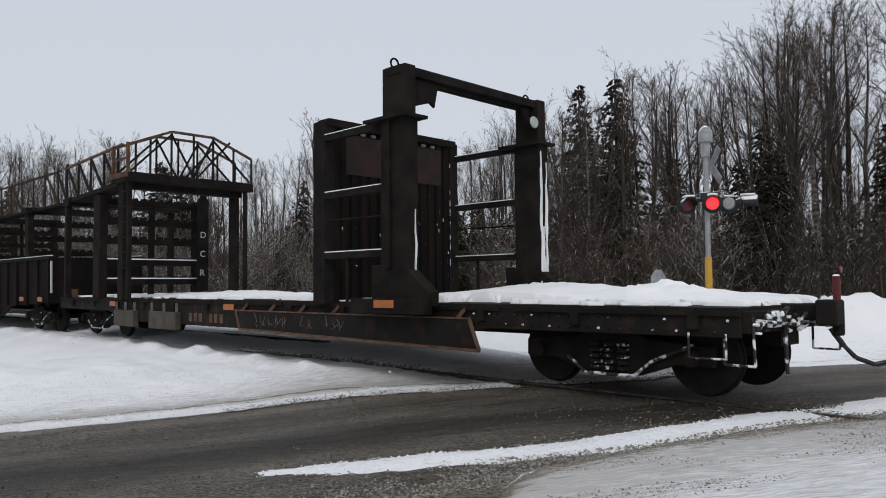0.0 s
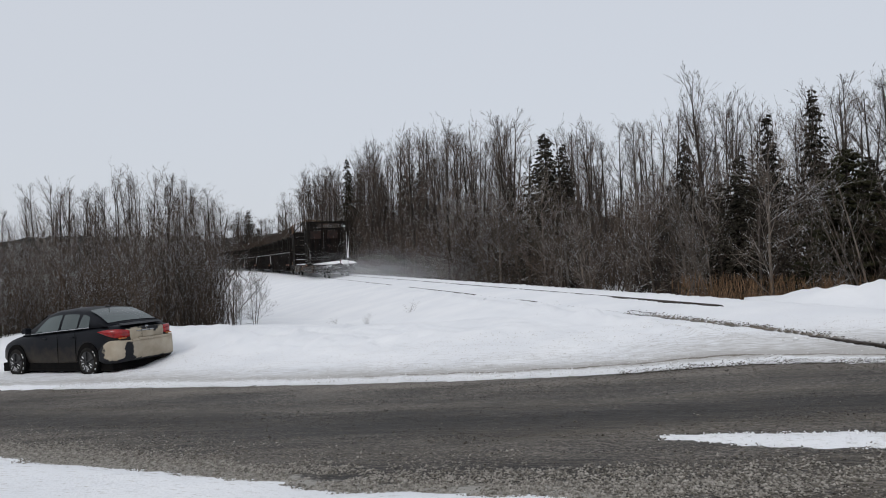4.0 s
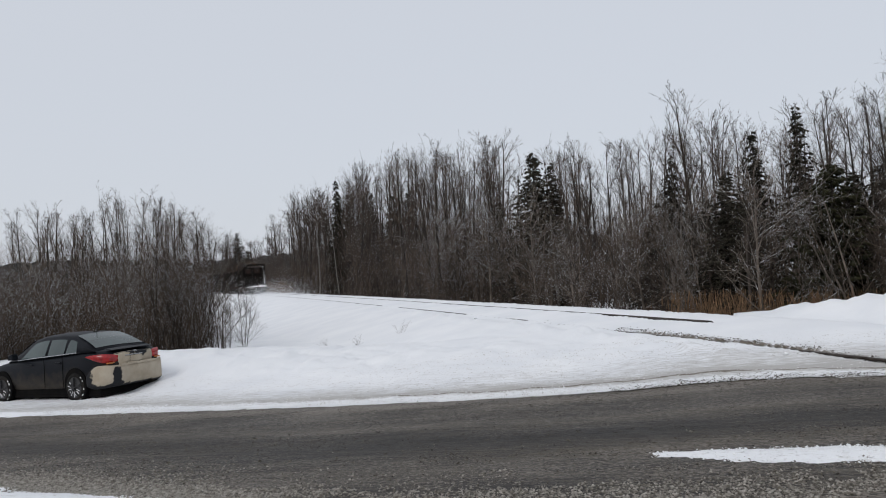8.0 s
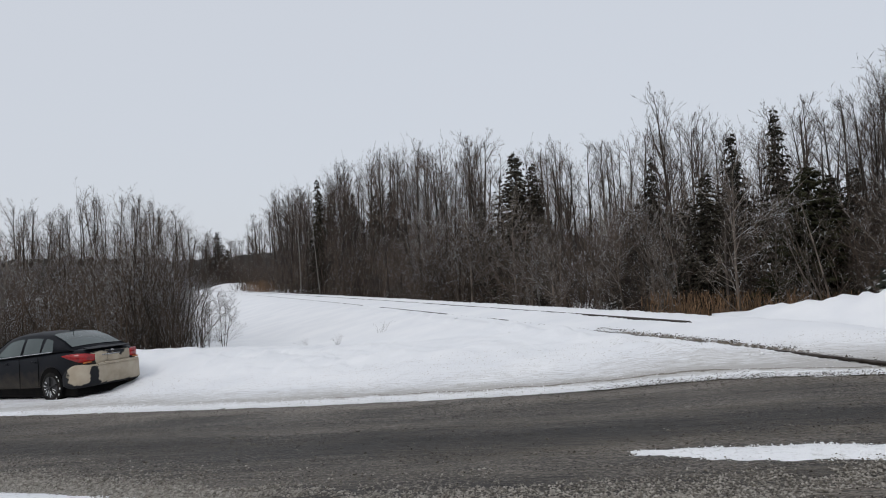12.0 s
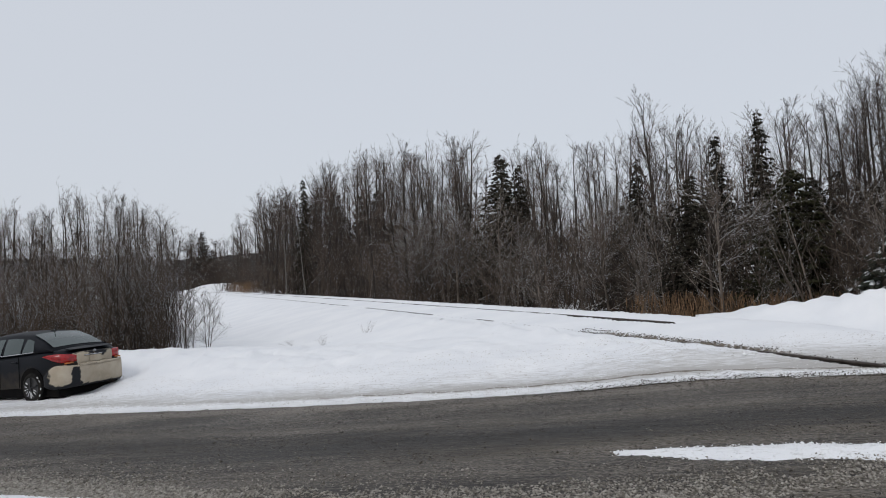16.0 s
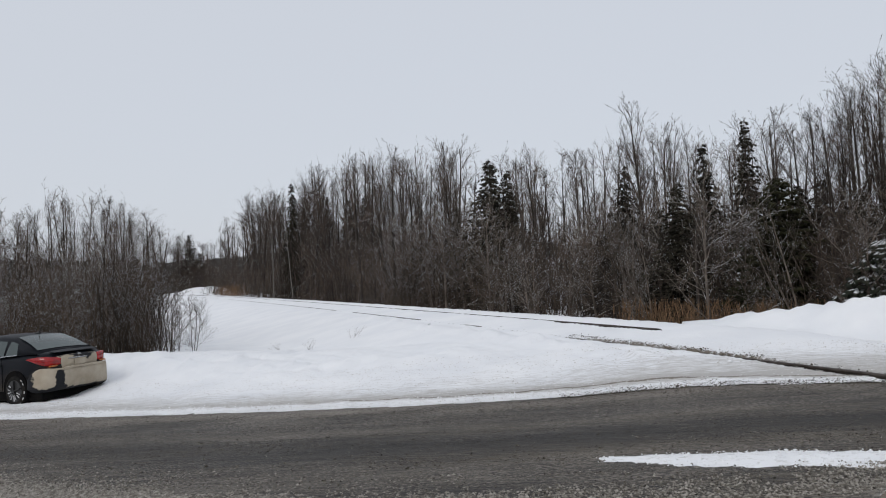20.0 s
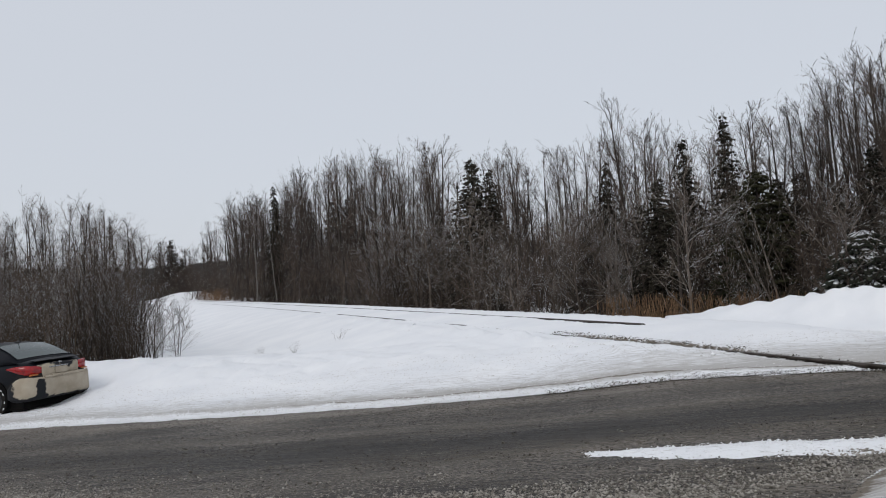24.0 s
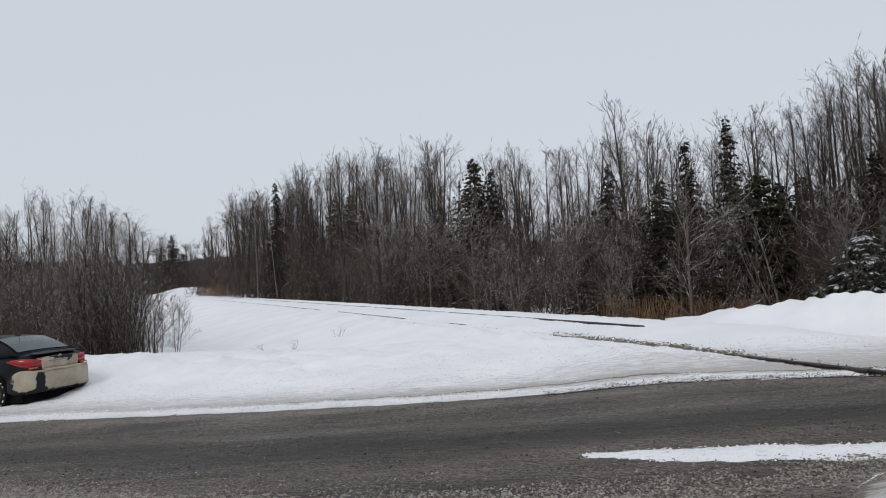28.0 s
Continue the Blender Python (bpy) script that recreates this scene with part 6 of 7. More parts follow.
for n0, n1, k, lowest in ((15.5, 19.0, 36, 0.50), (19.0, 26.0, 52, 0.74), (26.0, 36.0, 44, 0.82), (36.0, 50.0, 16, 0.90)):
    for i in range(k):
        s = -14 + 190 * ((i + rg.random()) / k) ** 1.25
        n = rg.uniform(n0, n1) + 0.03 * max(s, 0)
        x, y, hd = track_at(s, n)
        az, dist = bearing(x, y)
        if az > 62 or dist < 24:
            continue
        el = sky_el(az) * rg.uniform(lowest, 1.0) + rg.uniform(-0.3, 0.3)
        if n0 < 18 and rg.random() < 0.25:
            el *= 0.6
        h = EYE.z + dist * math.tan(radians(el)) - base_z(x, y)
        if h < 3:
            continue
        pick = rg.random()
        proto, nat = (rg.choice(LEAFLESS), 12) if pick < (0.80 if n0 < 20 else 0.86) else ((rg.choice(BIRCHES), 12) if pick < 0.93 else (rg.choice(SPRUCES), 10))
        if nat == 10:
            h *= 0.72
        plant(proto, x, y, h, nat, rg.uniform(0, 360), rg.uniform(0.75, 1.1), rg.uniform(-3, 3), WOODS)
for i in range(90):
    s = 70 + 150 * (i + rg.random()) / 90
    n = rg.uniform(6.5, 24) + (4 if s < 100 else 0)
    x, y, hd = track_at(s, n)
    az, dist = bearing(x, y)
    el = sky_el(az) * rg.uniform(0.75, 1.0)
    h = EYE.z + dist * math.tan(radians(el)) - base_z(x, y)
    if h > 3 and az > -18.6:
        plant(rg.choice(LEAFLESS), x, y, h, 12, rg.uniform(0, 360), rg.uniform(0.9, 1.3), rg.uniform(-3, 3), WOODS)
for i in range(26):
    az = rg.uniform(30, 60)
    dist = rg.uniform(29, 42)
    if to_track(np.array([dist * math.sin(radians(az))]), np.array([dist * math.cos(radians(az))]))[1][0] < 12:
        continue
    plant_to(rg.choice(LEAFLESS) if i % 4 else rg.choice(SPRUCES), az, dist, sky_el(az) * rg.uniform(0.6, 1.0) * (1 if i % 4 else 0.7), 12 if i % 4 else 10, rg.uniform(0, 360), rg.uniform(0.9, 1.2), WOODS)
# the grove on the low ground before the track's bend
for i in range(74):
    az = rg.uniform(-43, -20.8)
    dist = rg.uniform(30, 62)
    if az > -24.3:
        continue
    el = sky_el(az) * rg.uniform(0.62, 1.0)
    x, y = dist * math.sin(radians(az)), dist * math.cos(radians(az))
    if to_track(np.array([x]), np.array([y]))[1][0] > -4.5:
        continue
    h = EYE.z + dist * math.tan(radians(el)) - base_z(x, y)
    proto, nat = (rg.choice(LEAFLESS), 12) if rg.random() < 0.98 else (rg.choice(SPRUCES), 10)
    plant(proto, x, y, h * (0.6 if nat == 10 else 1), nat, rg.uniform(0, 360), rg.uniform(0.7, 1.0), rg.uniform(-4, 4), "trees of the low grove")
for i in range(26):
    az = rg.uniform(-24.5, -18.4)
    dist = rg.uniform(205, 245)
    plant_to(rg.choice(LEAFLESS), az, dist, sky_el(az) * rg.uniform(0.7, 1.0), 12, rg.uniform(0, 360), 1.5, WOODS)


def clump(seed, stems, w):
    r2 = random.Random(seed)
    segs = []
    for _ in range(stems):
        px, py = r2.gauss(0, w), r2.gauss(0, w)
        hh = r2.uniform(0.45, 1.0)
        q, dirn = Vector((px, py, -0.05)), Vector((r2.gauss(0, 0.09), r2.gauss(0, 0.09), 1)).normalized()
        for i in range(4):
            dirn = (dirn + Vector((r2.gauss(0, 0.09), r2.gauss(0, 0.09), 0.02))).normalized()
            nxt = q + dirn * (hh / 4)
            segs.append((*q, *nxt, 0.0032 * (1 - 0.2 * i), 0.0032 * (0.8 - 0.2 * i)))
            for _ in range(2):
                a = r2.uniform(0, 6.28)
                d2 = (dirn * 0.8 + Vector((math.cos(a), math.sin(a), r2.uniform(-0.2, 0.5))) * 0.8).normalized()
                p2 = q.lerp(nxt, r2.random())
                e2 = p2 + d2 * r2.uniform(0.08, 0.24)
                segs.append((*p2, *e2, 0.0024, 0.0017))
                e3 = e2 + (d2 + Vector((r2.gauss(0, 0.5), r2.gauss(0, 0.5), 0.25))).normalized() * r2.uniform(0.05, 0.16)
                segs.append((*e2, *e3, 0.0018, 0.0))
            q = nxt
    return segments("clump", segs, M_BRUSH, 3)


def shrub(seed, stems, w):
    """A many-stemmed bush one metre high with fine spreading side twigs."""
    r2 = random.Random(seed)
    segs = []

    def limb(p, d, length, r, level, parts):
        q, dirn = Vector(p), Vector(d).normalized()
        for i in range(parts):
            dirn = (dirn + Vector((r2.gauss(0, 0.16), r2.gauss(0, 0.16), r2.gauss(0, 0.08) + 0.07))).normalized()
            nxt = q + dirn * (length / parts)
            ra, rb = r * (1 - 0.7 * i / parts), r * (1 - 0.7 * (i + 1) / parts)
            segs.append((*q, *nxt, ra, rb if level else 0.0))
            if level:
                for _ in range(3 if level > 1 else 2):
                    a = r2.uniform(0, 6.28)
                    limb(q.lerp(nxt, r2.random()), dirn * 0.6 + Vector((math.cos(a), math.sin(a), r2.uniform(-0.3, 0.5))) * 0.8, length * r2.uniform(0.22, 0.45), max(rb * 0.5, 0.0016), level - 1, 2 if level > 1 else 1)
            q = nxt
    for _ in range(stems):
        limb((r2.gauss(0, w), r2.gauss(0, w), -0.03), (r2.gauss(0, 0.22), r2.gauss(0, 0.22), 1), r2.uniform(0.55, 1.05), r2.uniform(0.004, 0.008), 2, 4)
    return segments("clump", segs, M_BRUSH, 3)


SHRUBS = [shrub(71, 5, 0.16), shrub(72, 4, 0.14), shrub(73, 5, 0.2), shrub(74, 4, 0.16)]
CLUMPS = [clump(61, 13, 0.16), clump(62, 12, 0.22), clump(63, 14, 0.12), clump(64, 12, 0.26)]


def thicket(name, label, places, mat, kinds):
    """Many brush clumps at (x, y, height, width, turn) joined as one stand of undergrowth."""
    V, Fs, o = [], [], 0
    for i, (x, y, h, w, a) in enumerate(places):
        cv, cf = kinds[i % len(kinds)]
        ca, sa = math.cos(a), math.sin(a)
        p = np.stack([(cv[:, 0] * ca - cv[:, 1] * sa) * w + x, (cv[:, 0] * sa + cv[:, 1] * ca) * w + y, cv[:, 2] * h + base_z(x, y)], 1)
        V.append(p)
        Fs.append(cf + o)
        o += len(p)
    return tagged(new(name, array_mesh(name, np.concatenate(V), np.concatenate(Fs), mat)), label, "undergrowth", kind="stuff")


BR_AZ = [-20, -16.3, -12.1, -7.9, -1.5, 5.1, 9.4, 13.6, 17.6, 21.5, 26.8, 34, 60]
BR_EL = [2.0, 2.8, 4.4, 4.4, 4.6, 4.6, 4.7, 5.0, 5.2, 5.0, 4.8, 6.0, 7.0]
places = []
for i in range(440):
    s = -12 + 175 * ((i + rg.random()) / 440) ** 1.2
    n = rg.uniform(14.5, 34) if i % 3 else rg.uniform(14.5, 20)
    x, y, hd = track_at(s, n + 0.02 * max(s, 0))
    az, dist = bearing(x, y)
    if az > 62 or dist < 24:
        continue
    h = EYE.z + dist * math.tan(radians(float(np.interp(az, BR_AZ, BR_EL)) * rg.uniform(0.45, 1.0))) - base_z(x, y)
    places.append((x, y, max(h, 1.6), max(h, 1.6) * rg.uniform(0.7, 1.1), rg.uniform(0, 6.28)))
for i in range(180):
    s = 60 + 170 * (i + rg.random()) / 180
    n = rg.uniform(5.5, 20) + (3 if s < 100 else 0)
    x, y, hd = track_at(s, n)
    az, dist = bearing(x, y)
    if az < -19.0:
        continue
    h = EYE.z + dist * math.tan(radians(float(np.interp(az, BR_AZ, BR_EL)) * rg.uniform(0.4, 1.0))) - base_z(x, y)
    places.append((x, y, max(h, 2.0), max(h, 2.0) * rg.uniform(0.9, 1.3), rg.uniform(0, 6.28)))
for i in range(150):
    az, dist = rg.uniform(26, 62), rg.uniform(26, 40)
    x, y = dist * math.sin(radians(az)), dist * math.cos(radians(az))
    if to_track(np.array([x]), np.array([y]))[1][0] < 13 or ridge_z(np.array([x]), np.array([y]))[0] > 0.1:
        continue
    h = EYE.z + dist * math.tan(radians(7.5 * rg.uniform(0.25, 1.0))) - base_z(x, y)
    places.append((x, y, max(h, 2.0), max(h, 2.0) * rg.uniform(0.8, 1.1), rg.uniform(0, 6.28)))
for i in range(90):
    az, dist = rg.uniform(-25.5, -18.2), rg.uniform(190, 235)
    x, y = dist * math.sin(radians(az)), dist * math.cos(radians(az))
    h = EYE.z + dist * math.tan(radians(rg.uniform(1.0, 2.6))) - base_z(x, y)
    places.append((x, y, h, h * 1.2, rg.uniform(0, 6.28)))
thicket("undergrowth", "tangled leafless brush filling the woods' edge", places, M_BRUSH, SHRUBS + CLUMPS[:2])
TH_AZ = [-44, -35.7, -30.6, -26.9, -25.0, -22.7, -21.5, -20.9]
TH_EL = [2.4, 2.6, 3.2, 5.2, 5.8, 4.2, 2.0, 0.2]
places = []
for i in range(240):
    az = rg.uniform(-44, -22.4)
    dist = rg.uniform(25.5, 40)
    x, y = dist * math.sin(radians(az)), dist * math.cos(radians(az))
    if to_track(np.array([x]), np.array([y]))[1][0] > -5.0:
        continue
    el = float(np.interp(az, TH_AZ, TH_EL))
    h = EYE.z + dist * math.tan(radians(el * rg.uniform(0.5, 1.0) - (1 - rg.random() ** 0.4) * 2.0)) - base_z(x, y)
    places.append((x, y, max(h, 1.2), max(h, 1.2) * rg.uniform(0.6, 0.9), rg.uniform(0, 6.28)))
thicket("low_thicket", "dense leafless shrubs on the low ground", places, M_SHRUB, SHRUBS)
thicket("dead_weeds", "a few dead weed stalks poking through snow", [(-4.6, 22.8, 0.35, 0.5, 0), (-3.4, 24.3, 0.4, 0.6, 1), (-5.9, 24.0, 0.3, 0.5, 2)], M_SHRUB, SHRUBS)


def pole_stand(name, label, count):
    r3 = random.Random(31)
    segs = []
    for i in range(count):
        s = -10 + 200 * r3.random() ** 1.1
        n = r3.uniform(24, 62)
        x, y, hd = track_at(s, n)
        az, dist = bearing(float(x), float(y))
        if az > 62:
            continue
        z = base_z(x, y)
        h = EYE.z + dist * math.tan(radians(float(np.interp(az, BR_AZ, BR_EL)) * r3.uniform(0.6, 1.15))) - z
        lx, ly = r3.gauss(0, 0.05) * h, r3.gauss(0, 0.05) * h
        r = r3.uniform(0.03, 0.10)
        segs.append((x, y, z - 0.2, x + lx, y + ly, z + max(h, 2.0), r, r * 0.35))
        for _ in range(3):
            f = r3.uniform(0.35, 0.95)
            a = r3.uniform(0, 6.28)
            ln = r3.uniform(0.8, 2.0)
            segs.append((x + lx * f, y + ly * f, z + h * f, x + lx * f + ln * math.cos(a), y + ly * f + ln * math.sin(a), z + h * f + ln * r3.uniform(0.1, 0.9), 0.025, 0.012))
    v, f = segments(name, segs, M_BRUSH, 3)
    return tagged(new(name, array_mesh(name, v, f, M_BRUSH)), label, "undergrowth", kind="stuff")


pole_stand("young_stand", "crowded bare young stems deep in the woods", 1300)


def reeds(name, label, spots, per, hlo, hhi):
    r2 = np.random.RandomState(9)
    segs = []
    for x, y, rad in spots:
        for _ in range(per):
            px, py = x + r2.normal(0, rad), y + r2.normal(0, rad)
            z = base_z(px, py)
            h = r2.uniform(hlo, hhi)
            lx, ly = r2.normal(0, 0.22), r2.normal(0, 0.22)
            segs.append((px, py, z - 0.1, px + lx * h, py + ly * h, z + h, 0.007, 0.004))
            if r2.rand() < 0.5:
                segs.append((px + lx * h * 0.8, py + ly * h * 0.8, z + h * 0.8, px + lx * h * 1.1 + 0.05, py + ly * h, z + h * 1.06, 0.014, 0.006))
    v, f = segments(name, segs, M_REED, 3)
    return tagged(new(name, array_mesh(name, v, f, M_REED)), label, "reeds", kind="stuff")


spots = []
for i in range(60):
    x, y, hd = track_at(8 + 22 * i / 60, rg.uniform(11.0, 14.0))
    spots.append((x, y, 0.5))
for i in range(20):
    x, y, hd = track_at(118 + 26 * i / 20, rg.uniform(3.8, 6.5))
    spots.append((x, y, 0.8))
reeds("dry_reeds", "dry tan reeds along the ditch", spots, 34, 0.8, 1.95)


# ---- grit, slush chunks and clods ----
def scatter(name, label, pts, mat, seed):
    """Small faceted lumps at (x, y, size)."""
    r2 = np.random.RandomState(seed)
    pts = np.asarray(pts)
    shape = np.array([(1, 0, 0), (-1, 0, 0), (0, 1, 0), (0, -1, 0), (0, 0, 0.75), (0, 0, -0.5)], float)
    tris = np.array([(0, 2, 4), (2, 1, 4), (1, 3, 4), (3, 0, 4), (2, 0, 5), (1, 2, 5), (3, 1, 5), (0, 3, 5)])
    n = len(pts)
    jit = shape[None] * (1 + r2.normal(0, 0.28, (n, 6, 3))) + r2.normal(0, 0.16, (n, 6, 3))
    a = r2.uniform(0, 6.28, n)
    rx = jit[:, :, 0] * np.cos(a)[:, None] - jit[:, :, 1] * np.sin(a)[:, None]
    ry = jit[:, :, 0] * np.sin(a)[:, None] + jit[:, :, 1] * np.cos(a)[:, None]
    z0 = np.maximum(ground_z(pts[:, 0], pts[:, 1])[0], road_surface(pts[:, 0], pts[:, 1])[0])
    V = np.stack([rx * pts[:, 2:3] + pts[:, 0:1], ry * pts[:, 2:3] + pts[:, 1:2], jit[:, :, 2] * pts[:, 2:3] + z0[:, None] + pts[:, 2:3] * 0.25], -1).reshape(-1, 3)
    fs = (tris[None] + (np.arange(n) * 6)[:, None, None]).reshape(-1, 3)
    return tagged(new(name, array_mesh(name, V, fs, mat)), label, name.replace("_", " "), kind="stuff")


def at_lane(x, v):
    """The place x metres across at v metres from the far edge."""
    return (lane_v(x, 0 * x) - v) / 0.98


r2 = np.random.RandomState(4)
K = 60000
px = r2.uniform(-8.5, 8.0, K)
bv = band_v(px)
kind = r2.rand(K)
pv = np.where(kind < 0.80, bv - 0.12 + r2.normal(0, 0.22, K) - 0.25 * r2.rand(K) ** 2, np.where(kind < 0.90, bv - 1.3 * r2.rand(K) ** 1.5, np.where(kind < 0.97, 4.68 + r2.normal(0, 0.10, K), r2.uniform(0.0, 5.2, K))))
py = at_lane(px, pv)
q, v, near = snow_q(px, py)
ok = (q < 0.12) & ((kind < 0.90) | (kind >= 0.97) | (px > -0.5)) & (fbm(px * 1.6, py * 3, 6) > -0.30) & (py > 4.2) & (r2.rand(K) > 0.55 * step(0.8, 2.6, px))
size = np.where(kind < 0.97, 0.0045 + 0.014 * r2.rand(K) ** 3, 0.003 + 0.006 * r2.rand(K) ** 2)
scatter("slush_chunks", "grey frozen slush chunks along the wheel tracks", np.stack([px, py, size], 1)[ok], M_CHUNK, 1)
K = 2600
px = r2.uniform(-8.5, 8.5, K)
pv = band_v(px) - 0.1 - 2.7 * r2.rand(K) ** 2.2
py = at_lane(px, pv)
q, v, near = snow_q(px, py)
ok = (q < 0.0) & (py > 4.2) & (fbm(px * 0.9, (py + 0.22 * px) * 4.0, 39) > -0.12)
scatter("frozen_lumps", "scattered frozen lumps of grey slush on the road", np.stack([px, py, 0.005 + 0.017 * r2.rand(K) ** 3], 1)[ok], M_LUMP, 8)
K = 24000
px = r2.uniform(-9, 9, K)
pv = np.where(r2.rand(K) < 0.75, 0.03 - np.abs(r2.normal(0, 0.17, K)), -9.0)
py = np.where(pv > -8, at_lane(px, pv), strip_y(px) + r2.uniform(-0.34, 0.34, K))
pv = np.where((pv < -8) & (px < 1.0), 99.0, pv)
q, v, near = snow_q(px, py)
ok = (q > -0.03) & (pv < 50) & ((r2.rand(K) > 0.7 * step(1.0, 2.4, px)) | (v > 1.0))
scatter("snow_crumbs", "crumbly white snow thrown along the road's edge", np.stack([px, py, 0.005 + 0.012 * r2.rand(K) ** 3], 1)[ok], M_TSNOW, 5)
K = 26000
px = r2.uniform(-9, 9, K)
pv = -0.1 - 3.8 * r2.rand(K) ** 1.5
py = at_lane(px, pv)
ok = fbm(px * 0.5, (py + 0.25 * px) * 3.0, 35) > -0.22
scatter("dirty_crumbs", "off-white crumbs of dirty snow on the shoulder", np.stack([px, py, 0.003 + 0.010 * r2.rand(K) ** 3], 1)[ok], M_CRUMB, 6)
K = 16000
px = r2.uniform(2.2, 8.5, K)
py = at_lane(px, band_v(px) + 1.6 * r2.rand(K) ** 1.5)
ok = (py > 3.2) & (fbm(px * 0.6, (py + 0.25 * px) * 3.0, 36) > -0.1)
scatter("packed_crumbs", "grey crumbs frozen onto packed snow", np.stack([px, py, 0.003 + 0.008 * r2.rand(K) ** 3], 1)[ok], M_CHUNK, 7)
px, py = r2.uniform(-9, 9, 160000), r2.uniform(4.5, 14, 160000)
q, v, near = snow_q(px, py)
want = 0.55 * np.exp(-((v - 0.25) / 0.4) ** 2) * (0.4 + 0.6 * step(-1.0, 2.0, px)) + 0.35 * np.exp(-((v - 3.45) / 0.3) ** 2) * (px > -1) + 0.15 * (v > 4.4) * (px > 1) + 0.30 * step(-0.05, 0.25, fbm(px * 0.25, (py + 0.22 * px) * 5.0, 33)) + 0.03
pick = (r2.rand(160000) < want) & (q < 0.02) & (v > -0.1)
grit = np.stack([px, py, 0.004 + 0.007 * r2.rand(160000) ** 2], 1)[pick]
scatter("road_grit", "brown grit strewn on the wet road", grit[:42000], M_GRIT, 2)
K = 6000
s_, n_ = r2.uniform(-2.0, 15.6, K), 0.0 + np.abs(r2.normal(0, 0.11, K))
ok = vnoise(s_ * 1.7, n_ * 6, 91) + 0.35 * r2.rand(K) > 0.30 + 0.9 * np.abs(n_ - 0.15)
ex, ey, _ = track_at(s_, n_)
scatter("rail_grit", "brown slush and dirt thrown along the rail", np.stack([ex, ey, 0.005 + 0.012 * r2.rand(K) ** 2.5], 1)[ok], M_DIRT, 3)
K = 7000
px = 1.4 + 7.6 * r2.rand(K)
py = at_lane(px, 0.10 - np.abs(r2.normal(0, 0.16, K)))
scatter("edge_grit", "brown grit and slush along the road's edge", np.stack([px, py, 0.004 + 0.010 * r2.rand(K) ** 3], 1), M_DIRT, 9)
s_, n_ = r2.uniform(9, 45, 50), r2.normal(-1.1, 0.5, 50)
ex, ey, _ = track_at(s_, n_)
scatter("snow_clods", "white snow clods thrown up beside the track", np.stack([ex, ey, 0.02 + 0.04 * r2.rand(50) ** 4], 1), M_TSNOW, 4)

# ---- distance ----
hv, hf = [], []
for i in range(361):
    az = -75 + 120 * i / 360
    dist = 430.0
    x, y = dist * math.sin(radians(az)), dist * math.cos(radians(az))
    top = 1.57 + dist * math.tan(radians(2.1 + 0.25 * math.sin(az * 0.35) + 0.22 * rg.random()))
    hv += [(x, y, -8), (x * 1.0, y * 1.0, top * 0.5), (x * 1.02, y * 1.02, top)]
    if i:
        o = 3 * i
        hf += [(o - 3, o, o + 1, o - 2), (o - 2, o + 1, o + 2, o - 1)]
tagged(new("far_woods", array_mesh("far_woods", hv, hf, M_FARWOOD)), "far dark wooded hill under the grey sky", "backdrop", kind="structure")


# ---- snow blown up behind the train ----
def snow_puff(seed, count, sx, sy, sz):
    r3 = np.random.RandomState(seed)
    p = np.stack([r3.normal(0, sx, count), r3.normal(0, sy, count), np.abs(r3.normal(0, sz, count))], 1)
    shape = np.array([(1, 0, -0.5), (-0.5, 0.87, -0.5), (-0.5, -0.87, -0.5), (0, 0, 0.9)])
    sz_ = r3.uniform(0.003, 0.0065, count) * (1.0 + 0.35 * (seed - 100))
    V = (p[:, None, :] + shape[None] * sz_[:, None, None]).reshape(-1, 3)
    fs = (np.array([(0, 1, 3), (1, 2, 3), (2, 0, 3), (0, 2, 1)])[None] + (np.arange(count) * 4)[:, None, None]).reshape(-1, 3)
    return tagged(new("blown_snow", array_mesh("blown_snow", V, fs, M_FLAKE)), "fine snow whirled up behind the train", "blown snow", "snow whirled up by the train", "stuff")


PUFFS = [snow_puff(100 + i, 32000, 2.5 + 1.0 * i, 1.5 + 0.4 * i, 0.75 + 0.15 * i) for i in range(3)]

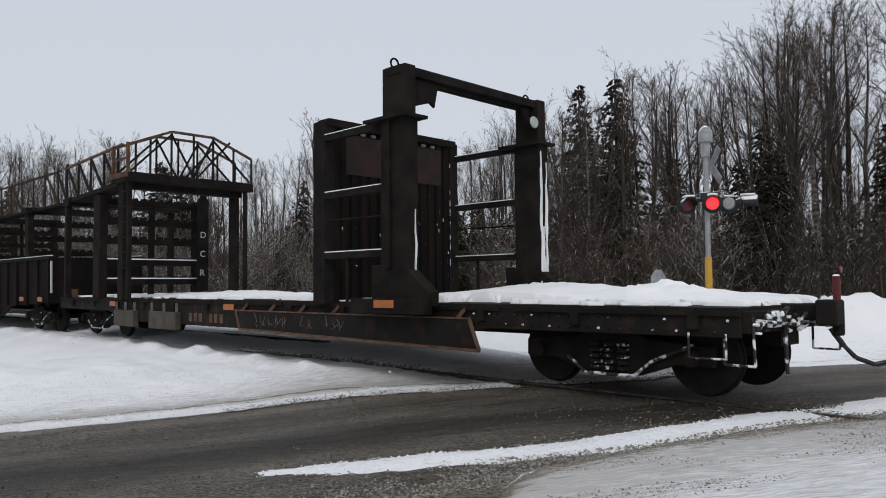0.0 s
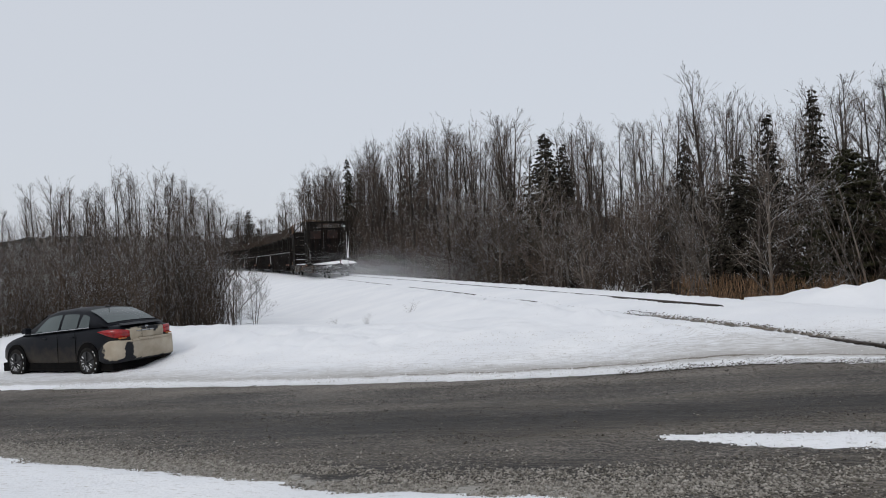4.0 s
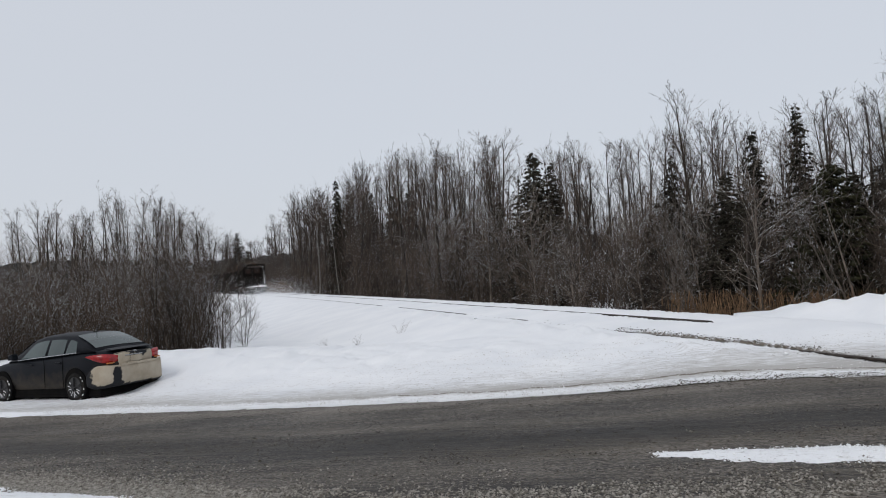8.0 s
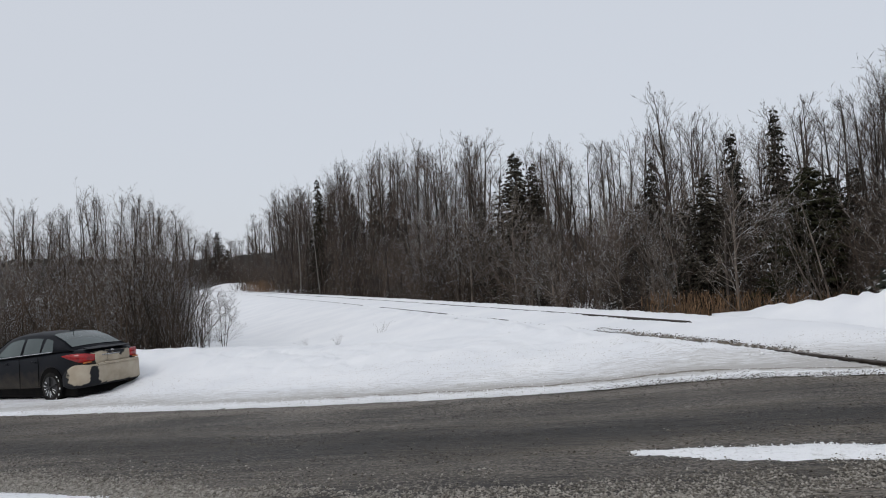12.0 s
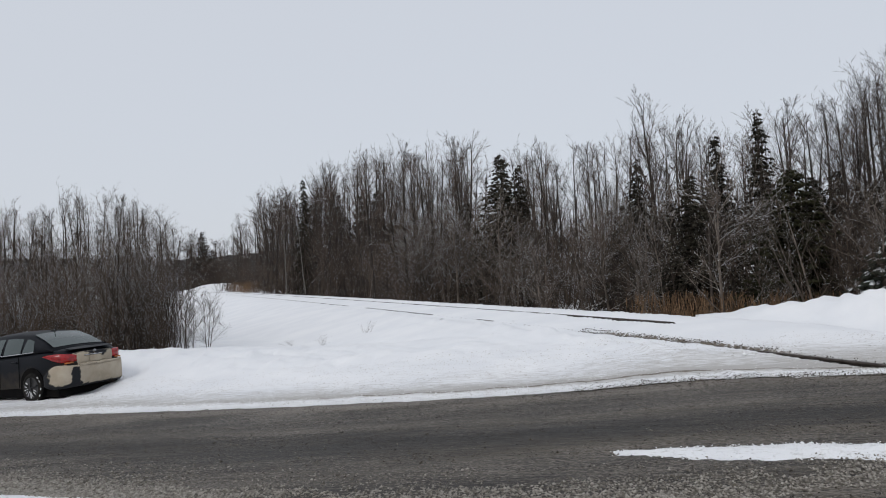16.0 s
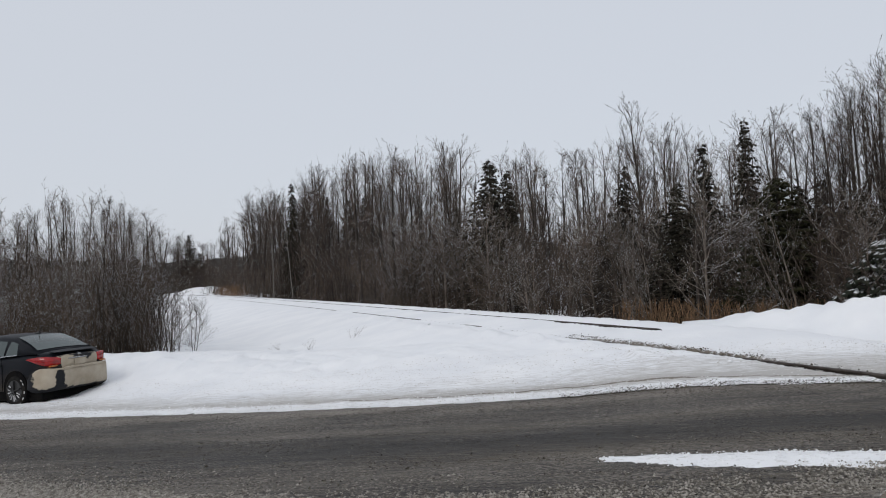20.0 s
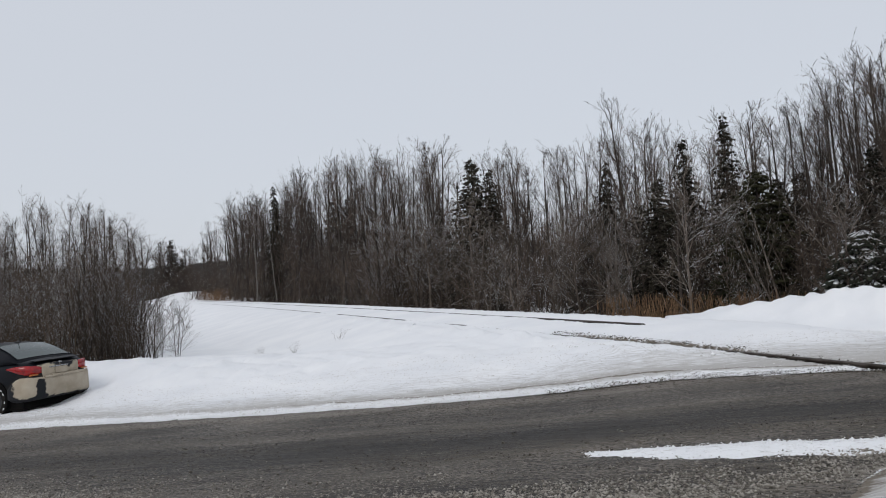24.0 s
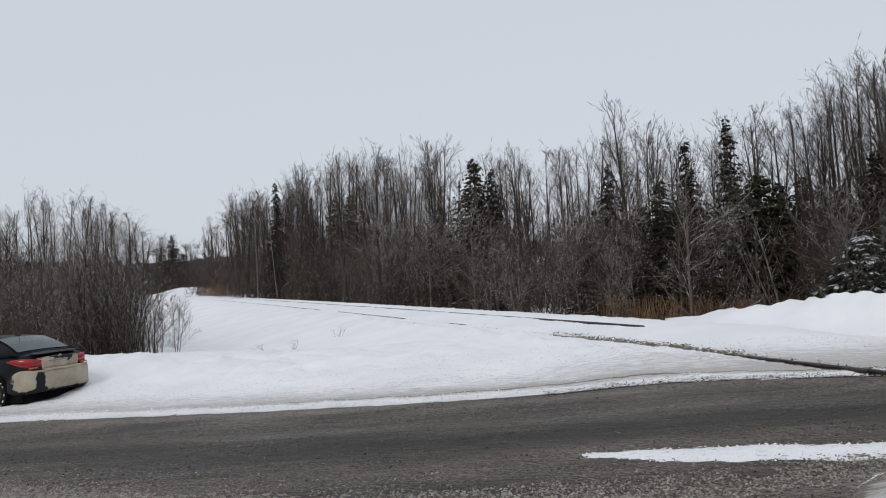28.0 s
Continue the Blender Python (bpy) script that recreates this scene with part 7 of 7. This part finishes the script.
# ---- movement ----
TRAIN_T = [0, 0.5, 1.0, 1.5, 2.0, 2.5, 5.0, 8.0, 10.0, 12.0, 28.0]
TRAIN_S = [2.88, 10.19, 17.36, 24.35, 31.05, 38.0, 73.4, 120.4, 152.8, 185.8, 445.0]


def tail_s(t):
    """The rear coupler's place along the line."""
    return float(np.interp(t, TRAIN_T, TRAIN_S))


def car_pose(s_tail, length):
    """A car on the rails: it leans as the track's cant changes past the crossing."""
    xa, ya, _ = track_at(s_tail + 2.65, 0.66)
    xb, yb, _ = track_at(s_tail + length - 2.65, 0.66)
    ang = math.degrees(math.atan2(yb - ya, xb - xa))
    cant = float(np.interp(s_tail, [2.9, 10.0, 17.0, 24.0, 31.0, 40.0], [-0.2, 1.5, 1.3, 0.8, 0.2, 0.0]))
    lift = float(np.interp(s_tail, [2.9, 10.0, 17.0, 31.0], [0.09, 0.08, 0.07, 0.06]))
    return pose((xa + xb) / 2, (ya + yb) / 2, RAIL_Z + lift, 0, 0, ang) @ pose(0, 0, 0, -cant, 0, 0)


def motions():
    times = [round(0.1 * i, 1) for i in range(26)] + [2.5 + 0.5 * i for i in range(1, 52)]
    walk(FLAT, [(t, car_pose(tail_s(t), FLAT_L)) for t in times])
    for i, g in enumerate(GONS):
        walk(g, [(t, car_pose(tail_s(t) + FLAT_L + i * GON_L, GON_L)) for t in times])
    for w in FLAT_WHEELS:
        base = w.location.copy()
        walk(w, [(k / 30, Matrix.Translation(base) @ pose(0, 0, 0, 0, math.degrees((tail_s(k / 30) - 2.88) / 0.457), 0)) for k in range(0, 841)])
    for i, p in enumerate(PUFFS):
        rows = []
        for t in [0.5 * k for k in range(57)]:
            lag = -1.5 - (5.0 + 0.35 * t) * i - (1.2 * i) * math.sin(0.8 * t + i)
            x, y, h = track_at(tail_s(t) + lag, GAUGE / 2 + 0.6 * i)
            rows.append((t, pose(float(x), float(y), RAIL_Z - 0.15 * i - 3.6 * max(0.0, 1 - t / 2.2) ** 0.7 + 0.25 * math.sin(1.3 * t + 2 * i), 0, 0, 111.8)))
        walk(p, rows)


motions()
